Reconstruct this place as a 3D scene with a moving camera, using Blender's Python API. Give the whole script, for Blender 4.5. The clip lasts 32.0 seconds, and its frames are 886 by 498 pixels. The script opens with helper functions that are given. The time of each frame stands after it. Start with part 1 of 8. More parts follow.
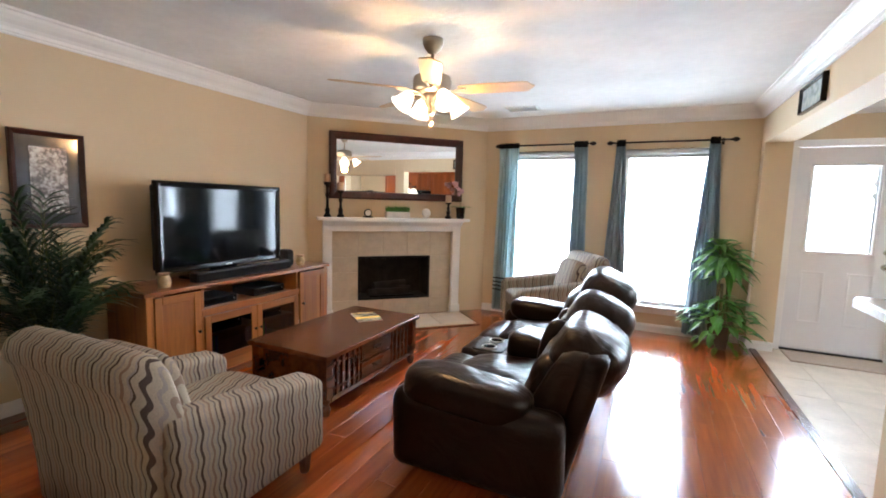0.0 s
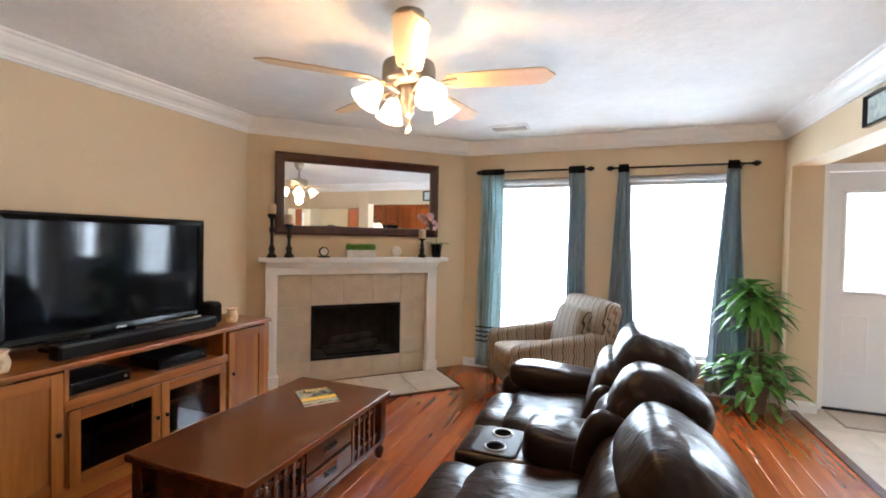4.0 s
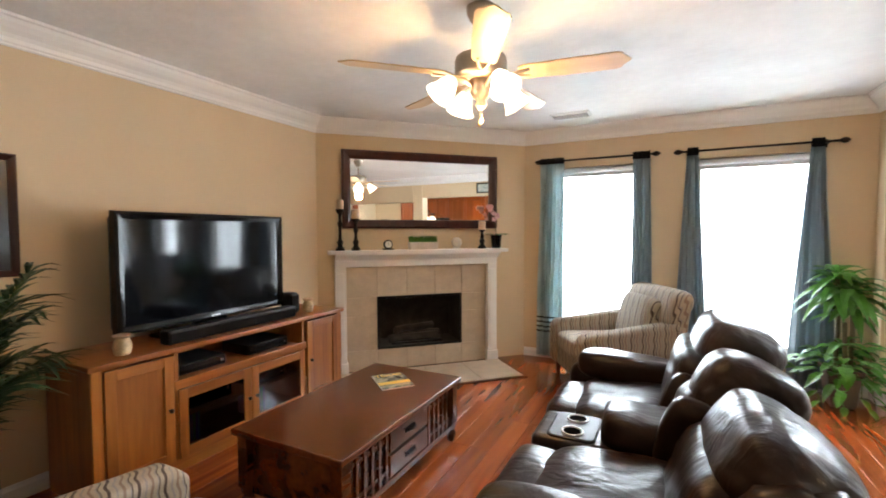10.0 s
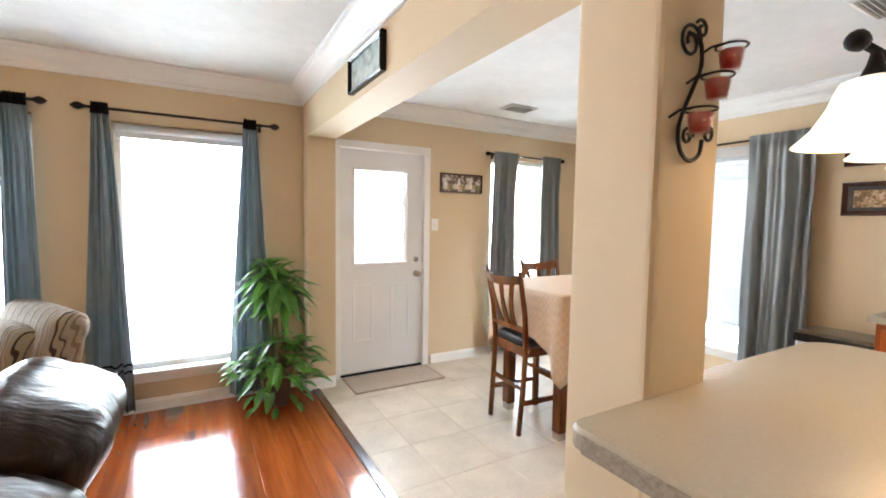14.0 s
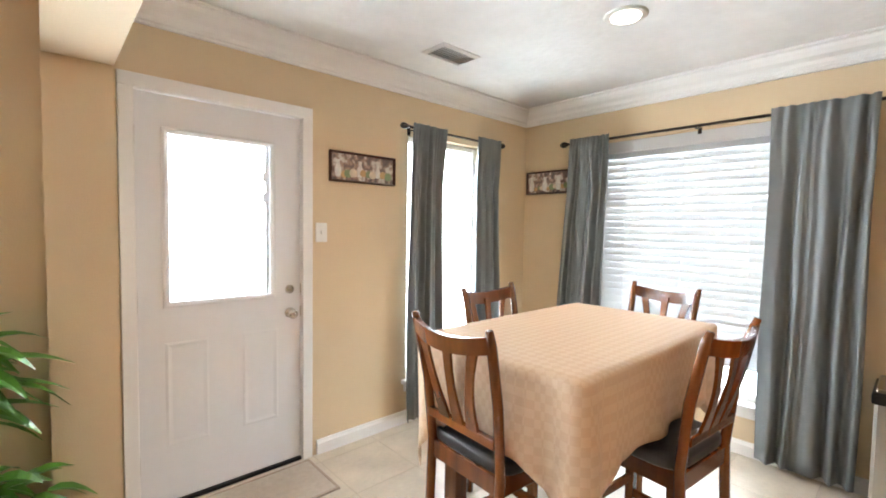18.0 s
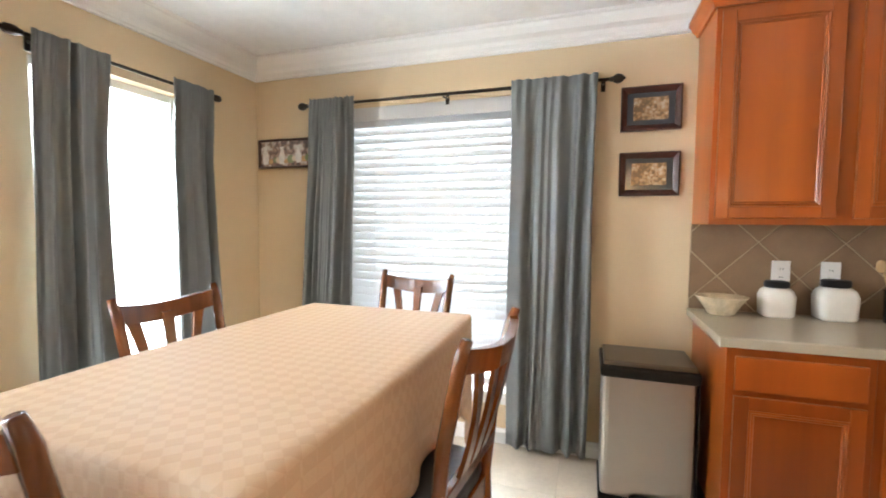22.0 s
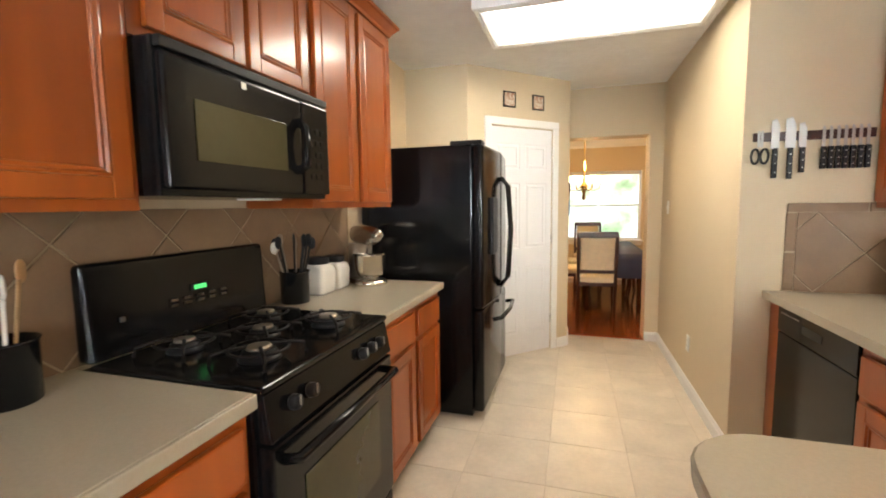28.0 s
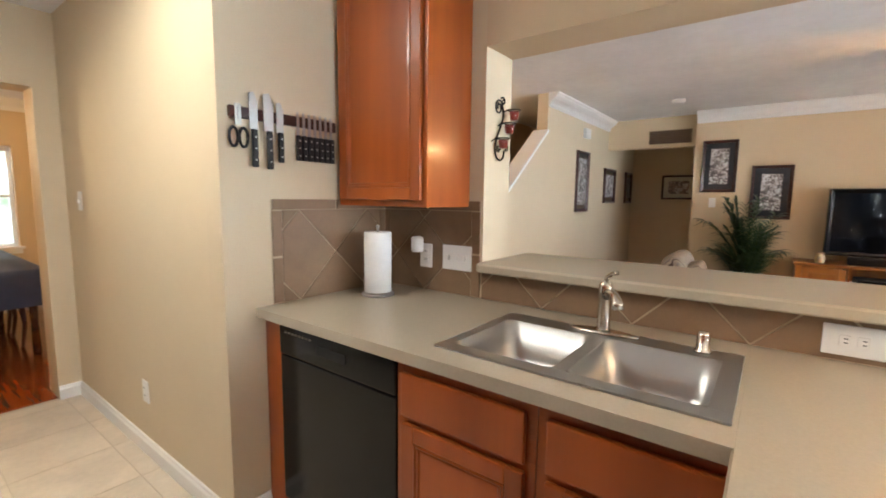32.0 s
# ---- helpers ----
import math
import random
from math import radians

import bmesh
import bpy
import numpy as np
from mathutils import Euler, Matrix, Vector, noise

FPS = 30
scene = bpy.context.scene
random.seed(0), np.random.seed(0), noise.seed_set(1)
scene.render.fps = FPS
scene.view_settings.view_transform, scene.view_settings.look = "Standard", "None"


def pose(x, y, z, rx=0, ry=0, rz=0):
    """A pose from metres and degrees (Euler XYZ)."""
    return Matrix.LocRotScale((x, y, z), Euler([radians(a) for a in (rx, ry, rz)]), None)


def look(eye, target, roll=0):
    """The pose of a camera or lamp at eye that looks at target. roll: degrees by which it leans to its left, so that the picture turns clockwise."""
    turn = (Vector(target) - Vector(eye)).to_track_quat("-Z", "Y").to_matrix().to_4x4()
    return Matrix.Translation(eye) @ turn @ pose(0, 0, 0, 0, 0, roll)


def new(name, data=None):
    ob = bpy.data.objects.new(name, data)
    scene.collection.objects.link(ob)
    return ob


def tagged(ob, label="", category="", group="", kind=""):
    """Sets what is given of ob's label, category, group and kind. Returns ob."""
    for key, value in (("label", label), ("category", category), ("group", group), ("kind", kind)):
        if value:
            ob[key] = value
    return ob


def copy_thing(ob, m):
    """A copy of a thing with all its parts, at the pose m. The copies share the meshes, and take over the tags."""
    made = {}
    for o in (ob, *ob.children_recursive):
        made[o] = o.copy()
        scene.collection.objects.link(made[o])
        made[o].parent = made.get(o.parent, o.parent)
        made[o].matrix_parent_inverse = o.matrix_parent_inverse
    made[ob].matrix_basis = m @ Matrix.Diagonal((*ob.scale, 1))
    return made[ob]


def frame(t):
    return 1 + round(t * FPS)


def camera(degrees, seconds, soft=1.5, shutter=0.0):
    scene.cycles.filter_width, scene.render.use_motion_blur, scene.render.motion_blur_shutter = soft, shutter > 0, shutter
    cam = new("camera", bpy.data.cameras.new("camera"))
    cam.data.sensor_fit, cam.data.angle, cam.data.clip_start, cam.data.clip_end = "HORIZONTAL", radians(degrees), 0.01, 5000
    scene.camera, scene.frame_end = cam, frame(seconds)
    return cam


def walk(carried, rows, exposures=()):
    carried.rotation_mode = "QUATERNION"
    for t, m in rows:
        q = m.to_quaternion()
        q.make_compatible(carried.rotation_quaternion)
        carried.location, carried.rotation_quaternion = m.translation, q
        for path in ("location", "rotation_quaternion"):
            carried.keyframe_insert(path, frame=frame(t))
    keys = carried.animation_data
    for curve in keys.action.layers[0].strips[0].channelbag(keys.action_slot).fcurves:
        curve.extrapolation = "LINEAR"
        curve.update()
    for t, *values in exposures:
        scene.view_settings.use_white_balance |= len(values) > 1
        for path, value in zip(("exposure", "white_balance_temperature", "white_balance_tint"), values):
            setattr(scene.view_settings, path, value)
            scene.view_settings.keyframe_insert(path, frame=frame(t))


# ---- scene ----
EXPOSURES = [(0, 0.36, 5850, 10), (5, 0.36, 5900, 10), (9, 0.37, 6350, 10), (13, 0.39, 6250, 10), (17, 0.42, 6350, 10), (20, 0.43, 6400, 10), (22, 0.42, 6450, 10), (24, 0.37, 6850, 10), (29, 0.37, 6800, 10), (32, 0.37, 6150, 10)]
cam = camera(90.8, 32.0, soft=1.8, shutter=0.2)
PATH = [
    (0, (3.593, -5.512, 1.409), (2.744, -3.713, 1.204), 1.5),
    (0.5, (3.639, -5.38, 1.42), (2.752, -3.598, 1.222), 1.3),
    (1, (3.59, -5.235, 1.409), (2.691, -3.456, 1.241), 1.4),
    (1.5, (3.526, -5.093, 1.409), (2.637, -3.307, 1.263), 1.4),
    (2, (3.493, -4.966, 1.424), (2.617, -3.172, 1.293), 1.3),
    (2.5, (3.418, -4.902, 1.414), (2.599, -3.08, 1.32), 1.1),
    (4.5, (3.053, -4.696, 1.422), (2.35, -2.824, 1.386), 1.1),
    (5, (3.02, -4.748, 1.392), (2.204, -2.922, 1.366), 0.8),
    (5.5, (2.978, -4.811, 1.38), (2.018, -3.056, 1.356), 0.7),
    (6, (2.924, -4.867, 1.369), (1.808, -3.207, 1.347), 0.6),
    (6.5, (2.862, -4.913, 1.368), (1.604, -3.358, 1.342), 0.4),
    (7, (2.844, -4.939, 1.36), (1.466, -3.49, 1.334), 0.1),
    (7.5, (2.879, -4.934, 1.362), (1.418, -3.568, 1.33), -0.1),
    (8, (2.894, -4.932, 1.364), (1.423, -3.577, 1.327), -0.2),
    (8.5, (2.862, -4.948, 1.363), (1.467, -3.516, 1.317), -0.4),
    (9, (2.858, -4.92, 1.368), (1.588, -3.376, 1.314), -0.5),
    (9.5, (2.922, -4.82, 1.381), (1.81, -3.209, 1.318), -0.4),
    (10, (3.021, -4.83, 1.403), (2.115, -3.049, 1.325), -0.2),
    (10.5, (3.164, -4.708, 1.413), (2.488, -2.878, 1.322), -0.2),
    (11, (3.319, -4.67, 1.382), (2.901, -2.716, 1.299), 0.1),
    (11.5, (3.392, -4.613, 1.386), (3.313, -2.617, 1.298), 0.4),
    (12, (3.429, -4.445, 1.407), (3.71, -2.467, 1.303), 1.0),
    (12.5, (3.496, -4.348, 1.433), (4.05, -2.43, 1.304), 1.4),
    (13, (3.552, -4.205, 1.437), (4.328, -2.366, 1.306), 1.3),
    (13.5, (3.665, -4.003, 1.441), (4.573, -2.226, 1.307), 0.7),
    (14, (3.769, -3.798, 1.443), (4.756, -2.063, 1.309), 0.9),
    (14.5, (3.834, -3.626, 1.431), (4.876, -1.923, 1.312), 1.1),
    (16.5, (4.244, -2.94, 1.425), (5.411, -1.318, 1.326), 0.9),
    (17, (4.296, -2.743, 1.42), (5.565, -1.2, 1.332), 1.0),
    (17.5, (4.404, -2.606, 1.433), (5.732, -1.114, 1.339), 1.0),
    (18, (4.565, -2.501, 1.436), (5.913, -1.027, 1.337), 0.9),
    (18.5, (4.688, -2.409, 1.436), (6.069, -0.966, 1.333), 0.9),
    (19, (4.795, -2.279, 1.444), (6.236, -0.898, 1.330), 1.0),
    (19.5, (4.864, -2.154, 1.457), (6.383, -0.863, 1.316), 0.5),
    (20, (4.959, -2.154, 1.418), (6.510, -0.897, 1.303), 0.0),
    (20.5, (5.043, -2.211, 1.399), (6.643, -1.012, 1.288), -0.1),
    (21, (5.082, -2.220, 1.394), (6.788, -1.184, 1.270), -0.1),
    (21.5, (5.153, -2.251, 1.375), (6.960, -1.402, 1.254), -0.0),
    (22, (5.241, -2.300, 1.367), (7.136, -1.673, 1.245), 0.4),
    (22.5, (5.338, -2.358, 1.379), (7.294, -1.970, 1.236), 0.5),
    (23, (5.421, -2.455, 1.400), (7.406, -2.283, 1.231), 0.4),
    (23.5, (5.541, -2.430, 1.398), (7.524, -2.587, 1.230), 0.7),
    (24, (5.716, -2.420, 1.388), (7.651, -2.899, 1.229), 0.6),
    (24.5, (5.861, -2.446, 1.392), (7.711, -3.184, 1.227), 0.7),
    (26.5, (6.290, -2.695, 1.374), (7.568, -4.222, 1.197), -1.0),
    (27, (6.400, -2.787, 1.384), (7.452, -4.475, 1.184), -0.5),
    (27.5, (6.445, -2.885, 1.380), (7.262, -4.703, 1.178), -0.5),
    (28, (6.493, -3.018, 1.369), (7.063, -4.925, 1.172), -0.7),
    (28.5, (6.565, -3.165, 1.385), (6.845, -5.135, 1.178), -0.4),
    (29, (6.608, -3.305, 1.391), (6.599, -5.294, 1.181), 0.1),
    (29.5, (6.603, -3.393, 1.368), (6.309, -5.362, 1.184), -0.0),
    (30, (6.623, -3.524, 1.37), (6.016, -5.419, 1.174), 0.2),
    (30.5, (6.661, -3.642, 1.372), (5.745, -5.408, 1.168), 0.5),
    (31, (6.613, -3.73, 1.358), (5.458, -5.35, 1.158), 0.6),
    (31.5, (6.557, -3.842, 1.36), (5.174, -5.272, 1.152), 0.5),
    (32, (6.491, -3.95, 1.369), (4.905, -5.147, 1.142), 0.7),
]
walk(cam, [(t, look(eye, target, roll)) for t, eye, target, roll in PATH], EXPOSURES)

# ---- world and large lights ----
world = bpy.data.worlds.new("sky")
scene.world = world
world.use_nodes = True
wn = world.node_tree
sky = wn.nodes.new("ShaderNodeTexSky")
sky.sky_type = 'NISHITA'
sky.sun_disc = False
sky.sun_elevation = radians(50)
sky.sun_rotation = radians(200)
bg = wn.nodes["Background"]
bg.inputs[1].default_value = 0.12
wn.links.new(sky.outputs[0], bg.inputs[0])


def area(name, eye, target, w, h, power, color=(1, 1, 1)):
    la = bpy.data.lights.new(name, 'AREA')
    la.shape, la.size, la.size_y, la.energy, la.color = 'RECTANGLE', w, h, power, color
    ob = new(name, la)
    ob.matrix_world = look(eye, target)
    return ob


def lamp(name, at, power, color, r=0.04):
    la = bpy.data.lights.new(name, 'POINT')
    la.energy, la.color, la.shadow_soft_size = power, color, r
    ob = new(name, la)
    ob.location = at
    return ob


DAY = (0.80, 0.92, 1.0)
area("daylight_window_one", (2.40, 0.35, 1.19), (2.40, -3, 1.19), 1.3, 2.1, 125, DAY)
area("daylight_window_two", (3.75, 0.35, 1.19), (3.75, -3, 1.19), 1.3, 2.1, 125, DAY)
area("daylight_door", (5.28, 0.25, 1.46), (5.28, -3, 1.46), 0.7, 1.0, 75, DAY)
area("daylight_narrow_window", (6.90, 0.35, 1.21), (6.90, -3, 2.0), 1.0, 2.1, 185, DAY)
area("daylight_east_window", (8.25, -1.36, 1.24), (5, -1.36, 2.1), 1.6, 2.1, 250, DAY)
area("daylight_far_room", (6.0, -11.95, 2.45), (6.0, -9.6, 0.6), 1.6, 0.7, 70, DAY)
area("kitchen_light_box", (6.55, -5.8, 2.47), (6.55, -5.8, 0), 0.75, 0.45, 22, (1.0, 0.93, 0.8))
lamp("fan_light", (2.2, -2.80, 1.95), 28, (1.0, 0.54, 0.20), 0.05)
for px in (5.05, 5.38, 5.71):
    lamp("peninsula_light", (px, -3.41, 1.632), 2.8, (1.0, 0.66, 0.36), 0.03)
lamp("far_room_light", (6.3, -9.4, 1.9), 55, (1.0, 0.66, 0.32), 0.1)
area("dining_can_light", (6.72, -1.46, 2.47), (6.72, -1.46, 0), 0.12, 0.12, 5, (1.0, 0.74, 0.48))
lamp("stair_light", (2.6, -6.6, 2.2), 6, (1.0, 0.6, 0.3), 0.1)


# ---- materials ----
def nodes_of(m):
    return m.node_tree.nodes, m.node_tree.links


def mat(name, color, rough=0.5, metal=0.0, var=0.06, scale=6.0, bump=0.0, bscale=60.0, coat=0.0, rvar=0.0, detail=4.0, spec=0.5, island=False):
    """Plain surface: base colour varied by noise at two scales and by object, fine relief."""
    m = bpy.data.materials.new(name)
    m.use_nodes = True
    n, l = nodes_of(m)
    b = n["Principled BSDF"]
    b.inputs["Roughness"].default_value = rough
    b.inputs["Metallic"].default_value = metal
    b.inputs["Specular IOR Level"].default_value = spec
    b.inputs["Coat Weight"].default_value = coat
    b.inputs["Coat Roughness"].default_value = 0.08
    tc = n.new("ShaderNodeTexCoord")
    t1 = n.new("ShaderNodeTexNoise")
    t1.inputs["Scale"].default_value = scale
    t1.inputs["Detail"].default_value = detail
    t2 = n.new("ShaderNodeTexNoise")
    t2.inputs["Scale"].default_value = scale * 9
    oi = n.new("ShaderNodeObjectInfo")
    far = n.new("ShaderNodeVectorMath")
    far.operation = 'SCALE'
    far.inputs[0].default_value = (13.1, 7.7, 5.3)
    l.new(oi.outputs["Random"], far.inputs["Scale"])
    at = n.new("ShaderNodeVectorMath")
    l.new(tc.outputs["Object"], at.inputs[0])
    l.new(far.outputs[0], at.inputs[1])
    l.new(at.outputs[0], t1.inputs["Vector"])
    l.new(at.outputs[0], t2.inputs["Vector"])
    mix = n.new("ShaderNodeMath")
    mix.operation = 'MULTIPLY_ADD'
    mix.inputs[1].default_value = 0.35
    l.new(t2.outputs[0], mix.inputs[0])
    l.new(t1.outputs[0], mix.inputs[2])
    rmp = n.new("ShaderNodeMapRange")
    rmp.inputs[1].default_value, rmp.inputs[2].default_value = 0.35, 1.0
    rmp.inputs[3].default_value, rmp.inputs[4].default_value = 1 - var * 1.6, 1 + var * 1.6
    l.new(mix.outputs[0], rmp.inputs[0])
    mul = n.new("ShaderNodeMix")
    mul.data_type, mul.blend_type = 'RGBA', 'MULTIPLY'
    mul.inputs[0].default_value = 1.0
    mul.inputs[6].default_value = (*color, 1)
    l.new(rmp.outputs[0], mul.inputs[7])
    l.new(mul.outputs[2], b.inputs["Base Color"])
    if rvar:
        r2 = n.new("ShaderNodeMapRange")
        r2.inputs[1].default_value, r2.inputs[2].default_value = 0.3, 0.75
        r2.inputs[3].default_value, r2.inputs[4].default_value = max(0.02, rough - rvar), rough + rvar
        l.new(t1.outputs[0], r2.inputs[0])
        l.new(r2.outputs[0], b.inputs["Roughness"])
    if bump:
        t3 = n.new("ShaderNodeTexNoise")
        t3.inputs["Scale"].default_value = bscale
        t3.inputs["Detail"].default_value = 3
        l.new(tc.outputs["Object"], t3.inputs["Vector"])
        bp = n.new("ShaderNodeBump")
        bp.inputs["Strength"].default_value = bump
        bp.inputs["Distance"].default_value = 0.01
        l.new(t3.outputs[0], bp.inputs["Height"])
        l.new(bp.outputs[0], b.inputs["Normal"])
    return m


def wood(name, c1, c2, rough=0.3, along=1, grain=14.0, coat=0.0, vary=0.25, knots=False, sheen=0.5):
    """Grained wood, stretched along one axis, each piece a little different by Object Info's Random."""
    m = bpy.data.materials.new(name)
    m.use_nodes = True
    n, l = nodes_of(m)
    b = n["Principled BSDF"]
    b.inputs["Roughness"].default_value = rough
    b.inputs["Coat Weight"].default_value = coat
    b.inputs["Coat Roughness"].default_value = 0.12
    b.inputs["Specular IOR Level"].default_value = sheen
    tc = n.new("ShaderNodeTexCoord")
    oi = n.new("ShaderNodeObjectInfo")
    mp = n.new("ShaderNodeMapping")
    sc = [grain, grain, grain]
    sc[along] = grain * 0.07
    mp.inputs["Scale"].default_value = sc
    off = n.new("ShaderNodeVectorMath")
    off.operation = 'SCALE'
    off.inputs[0].default_value = (7.3, 3.1, 5.7)
    l.new(oi.outputs["Random"], off.inputs["Scale"])
    add = n.new("ShaderNodeVectorMath")
    l.new(tc.outputs["Object"], add.inputs[0])
    l.new(off.outputs[0], add.inputs[1])
    l.new(add.outputs[0], mp.inputs["Vector"])
    t1 = n.new("ShaderNodeTexNoise")
    t1.inputs["Scale"].default_value = 1.0
    t1.inputs["Detail"].default_value = 6
    t1.inputs["Distortion"].default_value = 0.6
    l.new(mp.outputs[0], t1.inputs["Vector"])
    t2 = n.new("ShaderNodeTexNoise")
    t2.inputs["Scale"].default_value = 5.0
    t2.inputs["Detail"].default_value = 3
    l.new(mp.outputs[0], t2.inputs["Vector"])
    mx = n.new("ShaderNodeMath")
    mx.operation = 'MULTIPLY_ADD'
    mx.inputs[1].default_value = 0.4
    l.new(t2.outputs[0], mx.inputs[0])
    l.new(t1.outputs[0], mx.inputs[2])
    rmp = n.new("ShaderNodeValToRGB")
    rmp.color_ramp.elements[0].position, rmp.color_ramp.elements[0].color = 0.45, (*c1, 1)
    rmp.color_ramp.elements[1].position, rmp.color_ramp.elements[1].color = 0.95, (*c2, 1)
    l.new(mx.outputs[0], rmp.inputs[0])
    vr = n.new("ShaderNodeMapRange")
    vr.inputs[3].default_value, vr.inputs[4].default_value = 1 - vary, 1 + vary
    l.new(oi.outputs["Random"], vr.inputs[0])
    mul = n.new("ShaderNodeMix")
    mul.data_type, mul.blend_type = 'RGBA', 'MULTIPLY'
    mul.inputs[0].default_value = 1.0
    l.new(rmp.outputs[0], mul.inputs[6])
    l.new(vr.outputs[0], mul.inputs[7])
    l.new(mul.outputs[2], b.inputs["Base Color"])
    bp = n.new("ShaderNodeBump")
    bp.inputs["Strength"].default_value = 0.015
    bp.inputs["Distance"].default_value = 0.004
    l.new(mx.outputs[0], bp.inputs["Height"])
    l.new(bp.outputs[0], b.inputs["Normal"])
    return m


def glow(name, color, strength):
    m = bpy.data.materials.new(name)
    m.use_nodes = True
    n, l = nodes_of(m)
    b = n["Principled BSDF"]
    b.inputs["Base Color"].default_value = (*color, 1)
    b.inputs["Emission Color"].default_value = (*color, 1)
    b.inputs["Emission Strength"].default_value = strength
    b.inputs["Roughness"].default_value = 0.3
    return m


def clear_glass(name, rough=0.0, tint=(1, 1, 1)):
    m = bpy.data.materials.new(name)
    m.use_nodes = True
    b = m.node_tree.nodes["Principled BSDF"]
    b.inputs["Base Color"].default_value = (*tint, 1)
    b.inputs["Transmission Weight"].default_value = 1.0
    b.inputs["Roughness"].default_value = rough
    b.inputs["IOR"].default_value = 1.45
    return m


M_WALL = mat("tan_wall_paint", (0.61, 0.475, 0.305), 0.75, var=0.02, scale=1.2, bump=0.12, bscale=140)
M_WALLG = mat("cream_wall_paint", (0.61, 0.50, 0.34), 0.7, var=0.02, scale=1.2, bump=0.12, bscale=140)
M_CEIL = mat("white_textured_ceiling", (0.80, 0.80, 0.785), 0.85, var=0.07, scale=1.3, bump=0.35, bscale=22)
M_TRIM = mat("white_trim_paint", (0.80, 0.79, 0.77), 0.35, var=0.02, scale=3)
M_DOORW = mat("white_door_paint", (0.74, 0.74, 0.75), 0.4, var=0.02, scale=3)
M_FLOORW = wood("cherry_laminate", (0.19, 0.038, 0.008), (0.39, 0.097, 0.020), 0.16, 1, 9.0, coat=0.6, vary=0.2)
M_TILE = mat("cream_floor_tile", (0.61, 0.53, 0.425), 0.36, spec=0.42, var=0.10, scale=4.5, bump=0.01, bscale=30, detail=4)
M_GROUT = mat("grout", (0.54, 0.465, 0.37), 0.9, var=0.05, scale=20)
M_CAB = wood("cherry_cabinet_wood", (0.20, 0.038, 0.0052), (0.405, 0.093, 0.0128), 0.31, 2, 2.4, coat=0.28, vary=0.07, sheen=0.4)
M_OAK = wood("honey_oak", (0.18, 0.050, 0.0075), (0.42, 0.155, 0.027), 0.38, 2, 9.0, vary=0.12)
M_OAKY = wood("honey_oak_top", (0.19, 0.056, 0.010), (0.38, 0.135, 0.026), 0.32, 1, 9.0, vary=0.1)
M_DARKW = wood("walnut_table_wood", (0.026, 0.007, 0.0022), (0.108, 0.029, 0.0066), 0.24, 1, 8.0, coat=0.3, vary=0.15)
M_CHAIRW = wood("chestnut_chair_wood", (0.060, 0.015, 0.0032), (0.185, 0.055, 0.011), 0.27, 2, 9.0, coat=0.2, vary=0.12)
M_LEATHER = mat("dark_brown_leather", (0.016, 0.0078, 0.0052), 0.29, var=0.12, scale=5, bump=0.05, bscale=220, spec=0.24)
M_COUNTER = mat("beige_solid_counter", (0.40, 0.345, 0.26), 0.26, var=0.03, scale=130)
M_COUNTER2 = mat("speckled_counter_edge", (0.30, 0.25, 0.19), 0.35, var=0.22, scale=140)
M_SPLASH = mat("taupe_wall_tile", (0.225, 0.142, 0.082), 0.45, var=0.08, scale=9, bump=0.05, bscale=50, spec=0.3)
M_SPGROUT = mat("pale_grout", (0.47, 0.37, 0.25), 0.85, var=0.05, scale=30)
M_BLACK = mat("black_enamel", (0.0055, 0.0055, 0.006), 0.15, var=0.1, scale=3, spec=0.26)
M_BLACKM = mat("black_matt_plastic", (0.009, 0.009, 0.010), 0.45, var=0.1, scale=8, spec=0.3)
M_IRON = mat("black_wrought_iron", (0.008, 0.006, 0.0055), 0.55, 0.0, spec=0.25, var=0.15, scale=20, bump=0.1, bscale=90)
M_BRONZE = mat("dark_bronze", (0.022, 0.015, 0.011), 0.38, 0.7, var=0.15, scale=15)
M_STEEL = mat("brushed_steel", (0.46, 0.45, 0.43), 0.36, 1.0, var=0.02, scale=5)
M_DSTEEL = mat("dark_brushed_steel", (0.20, 0.18, 0.155), 0.30, 1.0, var=0.03, scale=5)
M_NICKEL = mat("satin_nickel", (0.58, 0.54, 0.48), 0.22, 1.0, var=0.05, scale=10)
M_PEWTER = mat("antique_pewter", (0.42, 0.36, 0.29), 0.42, 1.0, var=0.1, scale=10)
M_WHITEP = mat("white_plastic", (0.78, 0.77, 0.74), 0.35, var=0.02, scale=10)
M_CERAM = mat("white_glazed_ceramic", (0.74, 0.70, 0.63), 0.15, var=0.04, scale=12, coat=0.3)
M_BLACKF = mat("black_fabric", (0.006, 0.0055, 0.006), 0.8, var=0.1, scale=30, spec=0.15)
M_FRAME = wood("mahogany_frame", (0.022, 0.0045, 0.0032), (0.062, 0.0135, 0.0075), 0.30, 2, 14, coat=0.1, vary=0.1)
M_GLASS = clear_glass("window_glass")
M_BLIND = mat("white_blind_slat", (0.57, 0.58, 0.59), 0.45, var=0.02, scale=6)
M_STONE = mat("travertine_tile", (0.50, 0.41, 0.30), 0.45, var=0.1, scale=8, bump=0.05, bscale=40)
M_SOOT = mat("sooty_firebrick", (0.028, 0.023, 0.019), 0.9, var=0.4, scale=9, bump=0.3, bscale=40)
M_MIRROR = mat("mirror_silver", (0.9, 0.9, 0.89), 0.01, 1.0, var=0.0)
M_LEAF = mat("green_leaf", (0.075, 0.205, 0.026), 0.32, var=0.3, scale=9)
M_PALM = mat("dark_palm_leaf", (0.017, 0.048, 0.012), 0.4, var=0.35, scale=8)
